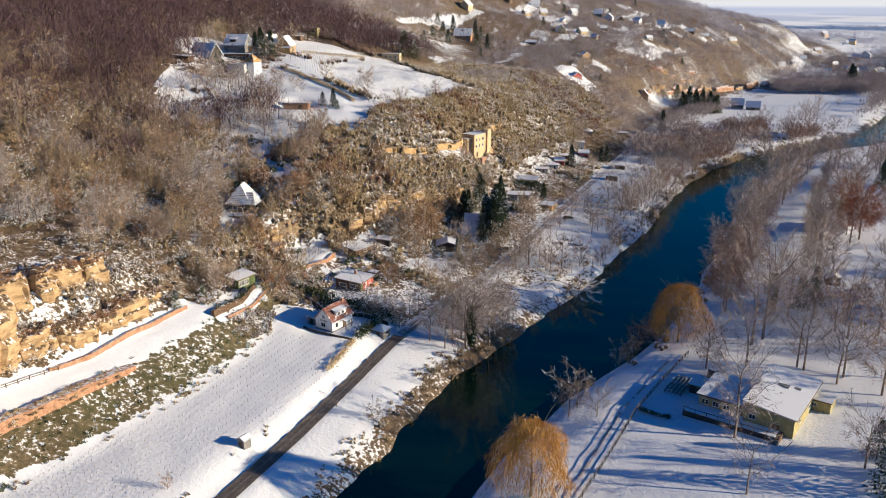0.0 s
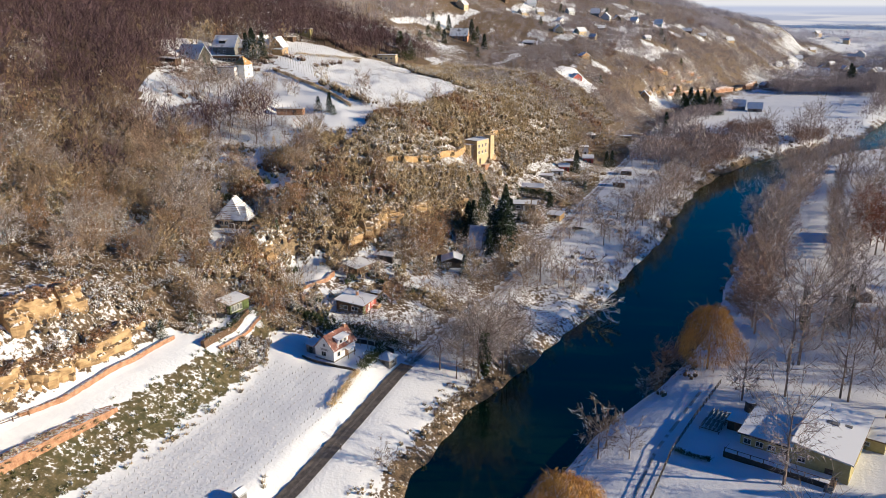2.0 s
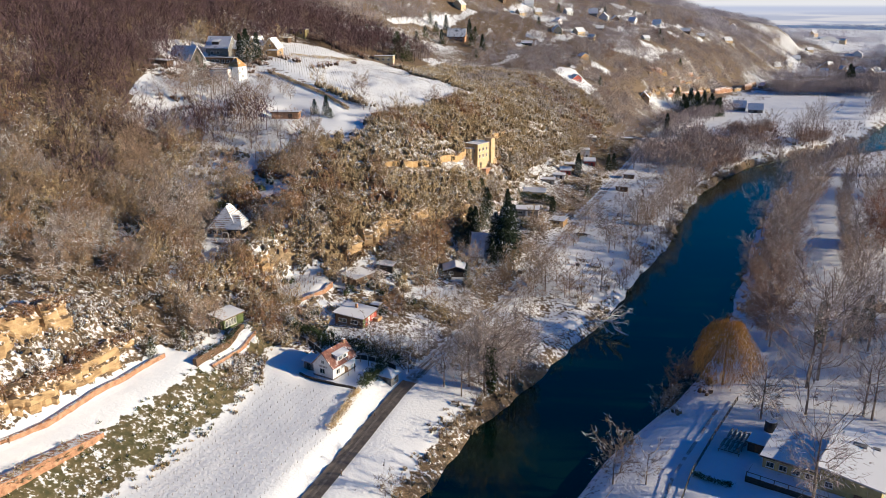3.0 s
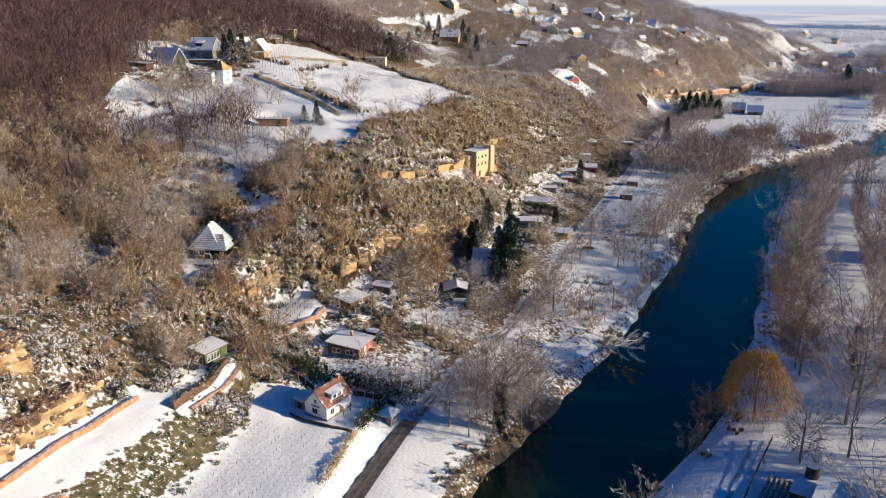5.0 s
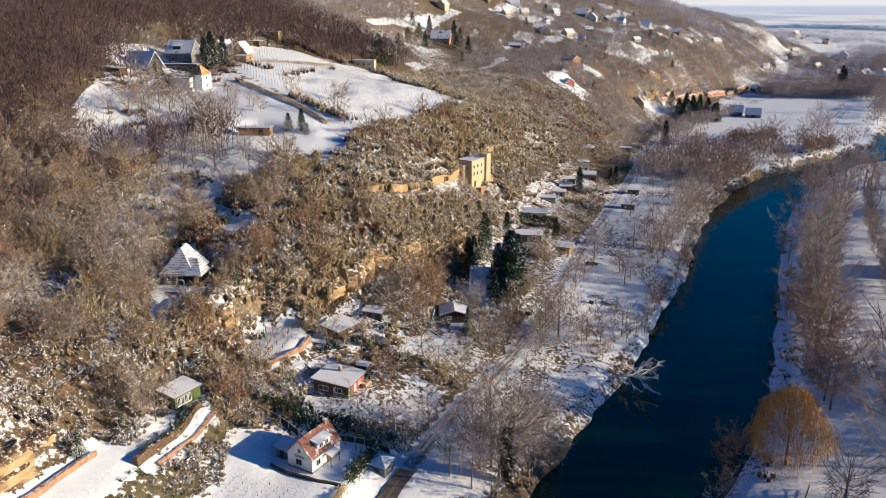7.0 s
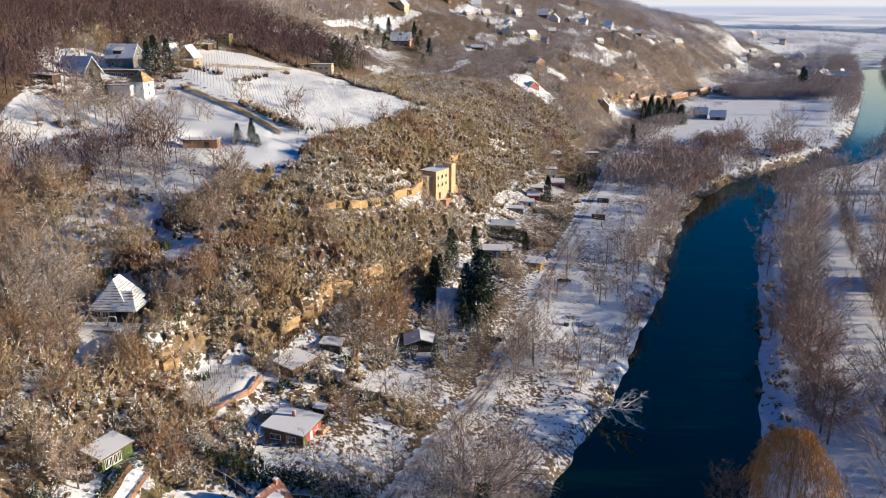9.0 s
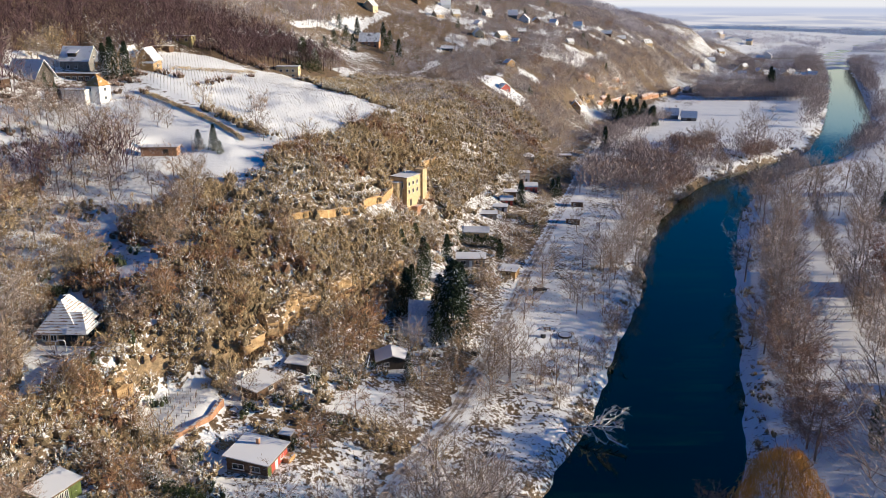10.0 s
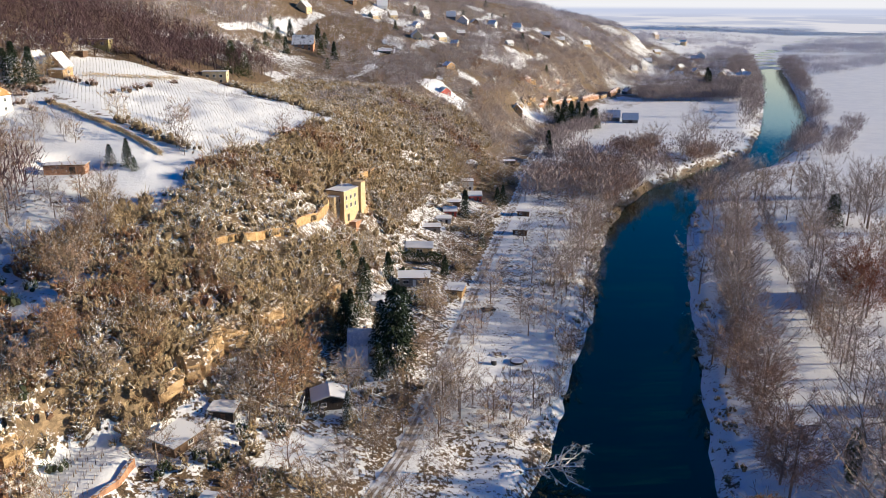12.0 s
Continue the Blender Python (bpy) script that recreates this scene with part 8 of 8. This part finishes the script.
barrel(44.5, 285.5, 0.75, 1.1, "dark round garden bin capped with snow", M_BLACK)
barrel(66.5, 177.5, 1.3, 2.4, "dark round water tank capped with snow in the club yard", M_BLACK)
barrel(-52.5, 241.5, 0.5, 1.2, "white rain barrel beside the hip-roofed house", M_WHITE)


def caravan(x, y, turn, label):
    root = thing("caravan", label, "caravan", x, y, float(ground(x, y)), turn)
    body = Geo()
    prof = [(-2.6, 0.5), (2.5, 0.5), (2.7, 1.2), (2.5, 2.3), (2.1, 2.55), (-2.2, 2.55), (-2.6, 2.3), (-2.75, 1.2)]
    k = len(prof)
    body.add([(px, -1.1, pz) for px, pz in prof] + [(px, 1.1, pz) for px, pz in prof], [tuple(range(k)), tuple(range(2 * k - 1, k - 1, -1))] + [(i, k + i, k + (i + 1) % k, (i + 1) % k) for i in range(k)])
    part("body", body, M_WHITE, root)
    for px in (-1.5, 0.2, 1.7):
        part("window", Geo().box(px, -1.11, 1.4, 1.0, 0.04, 0.6), M_GLASS, root)
    part("stripe", Geo().box(0, -1.115, 1.0, 5.0, 0.03, 0.2), M_STEEL, root)
    for sy in (-1, 1):
        part("wheel", Geo().tube((0, sy * 0.85, 0.3), (0, sy * 1.05, 0.3), 0.3, 0.3, 12), M_RUBBER, root)
    part("drawbar", Geo().box(3.2, 0, 0.45, 1.4, 0.12, 0.1).tube((3.7, 0, -0.1), (3.7, 0, 0.5), 0.05, 0.05, 6), M_STEEL, root)
    part("roof_snow", Geo().box(-0.05, 0, 2.56, 4.2, 2.0, 0.1), M_SNOW, root)


caravan(133, 236.5, 4, "white caravan with snow on its roof among trees")
caravan(129, 229, 20, "pale caravan under bare trees on the flood plain")


def cart(x, y, turn):
    root = thing("trailer", "small white box trailer beside the garden lane", "trailer", x, y, float(ground(x, y)), turn)
    part("box", Geo().box(0, 0, 0.45, 1.5, 2.6, 1.2), M_DARK, root)
    part("cover", Geo().prism([(-0.8, -1.35), (0.8, -1.35), (0.8, 1.35), (-0.8, 1.35)], 1.66, [1.75, 1.75, 1.9, 1.9]), M_WHITE, root)
    for sx in (-1, 1):
        part("wheel", Geo().tube((sx * 0.78, 0, 0.3), (sx * 0.92, 0, 0.3), 0.3, 0.3, 12), M_RUBBER, root)
    part("drawbar", Geo().box(0, -1.9, 0.4, 0.1, 1.3, 0.1).tube((0, -2.4, -0.1), (0, -2.4, 0.45), 0.05, 0.05, 6), M_STEEL, root)


cart(23.6, 274, -28)


# rack of covered boats in the club yard
def boat_rack(x, y, turn):
    root = thing("boat_rack", "rack of dark covered rowing boats dusted with snow", "rack", x, y, float(ground(x, y)), turn)
    for sx in (-2.2, 0, 2.2):
        part("trestle", Geo().box(sx, 0, 0.5, 0.12, 4.4, 0.1).box(sx, -2.0, -0.1, 0.12, 0.12, 0.6).box(sx, 2.0, -0.1, 0.12, 0.12, 0.6), M_BROWN, root)
    for k in range(5):
        g = Geo()
        ring = [(-2.6, 0.0), (-1.6, 0.26), (0, 0.32), (1.6, 0.26), (2.6, 0.0)]
        for (a, ra), (b, rb) in zip(ring, ring[1:]):
            g.tube((a, -1.8 + k * 0.9, 0.86), (b, -1.8 + k * 0.9, 0.86), max(ra, 0.03), max(rb, 0.03), 8)
        part("boat", g, M_GREY, root, "snow-dusted upturned boat")


boat_rack(55.5, 170.5, 55)
boat_rack(58.5, 174.5, 55)


# fallen tree with bleached branches in the water
def fallen_tree(x, y):
    r = np.random.default_rng(3)
    pieces, pts, dirs = limbs(r, 11, 4.6, 13, 0.25)
    root = thing("fallen_tree", "bleached fallen tree reaching from the bank into the river", "fallen tree", x, y, 1.6, 0)
    pale = plain("bleached_wood", (0.42, 0.37, 0.3), (0.68, 0.62, 0.54), 0.5, 0.85, 0.02, snow=0.6)
    ob = link("trunk", wood_mesh("trunk", pieces, pale, 0.17), root)
    d = dirs[r.integers(0, len(dirs), 400)]
    ob2 = link("bough", triangles("bough", sliver(pts[r.integers(0, len(pts), 400)], d + r.normal(0, 0.5, d.shape), 0.8 + r.random(400), np.full(400, 0.12), r), pale), root)
    ob2["kind"] = "stuff"
    for o in (ob, ob2):
        o.matrix_basis = pose(0, 0, 0, 0, 78, -24)


fallen_tree(38.5, 243.5)


def pole(x, y, h, label, name="pole", mat=None):
    root = thing(name, label, "pole", x, y, float(ground(x, y)))
    part("shaft", Geo().tube((0, 0, -0.3), (0, 0, h), 0.12, 0.08, 8), mat or M_GREY, root)
    part("cap", Geo().tube((0, 0, h), (0, 0, h + 0.12), 0.11, 0.05, 8), M_SNOW, root)


for x, y, h in [(-36.5, 205.2, 2.6), (-41, 207.5, 2.4), (-21.5, 200.5, 3.0), (-23.6, 202.4, 2.2)]:
    pole(x, y, h, "grey garden post with a cap of snow", "garden_post")
for x, y, h in [(-24, 160, 1.2), (-19, 182, 1.2), (49, 187.5, 1.0)]:
    pole(x, y, h, "short wooden post standing in the snow", "marker_post", M_BROWN)
part("slide_beam", Geo().tube((0, 0, 0.4), (1.2, 3.6, 3.2), 0.1, 0.1, 6), M_STEEL, thing("ladder", "pale ladder leaning against a garden tree", "ladder", -5, 256.5, float(ground(-5, 256.5))))
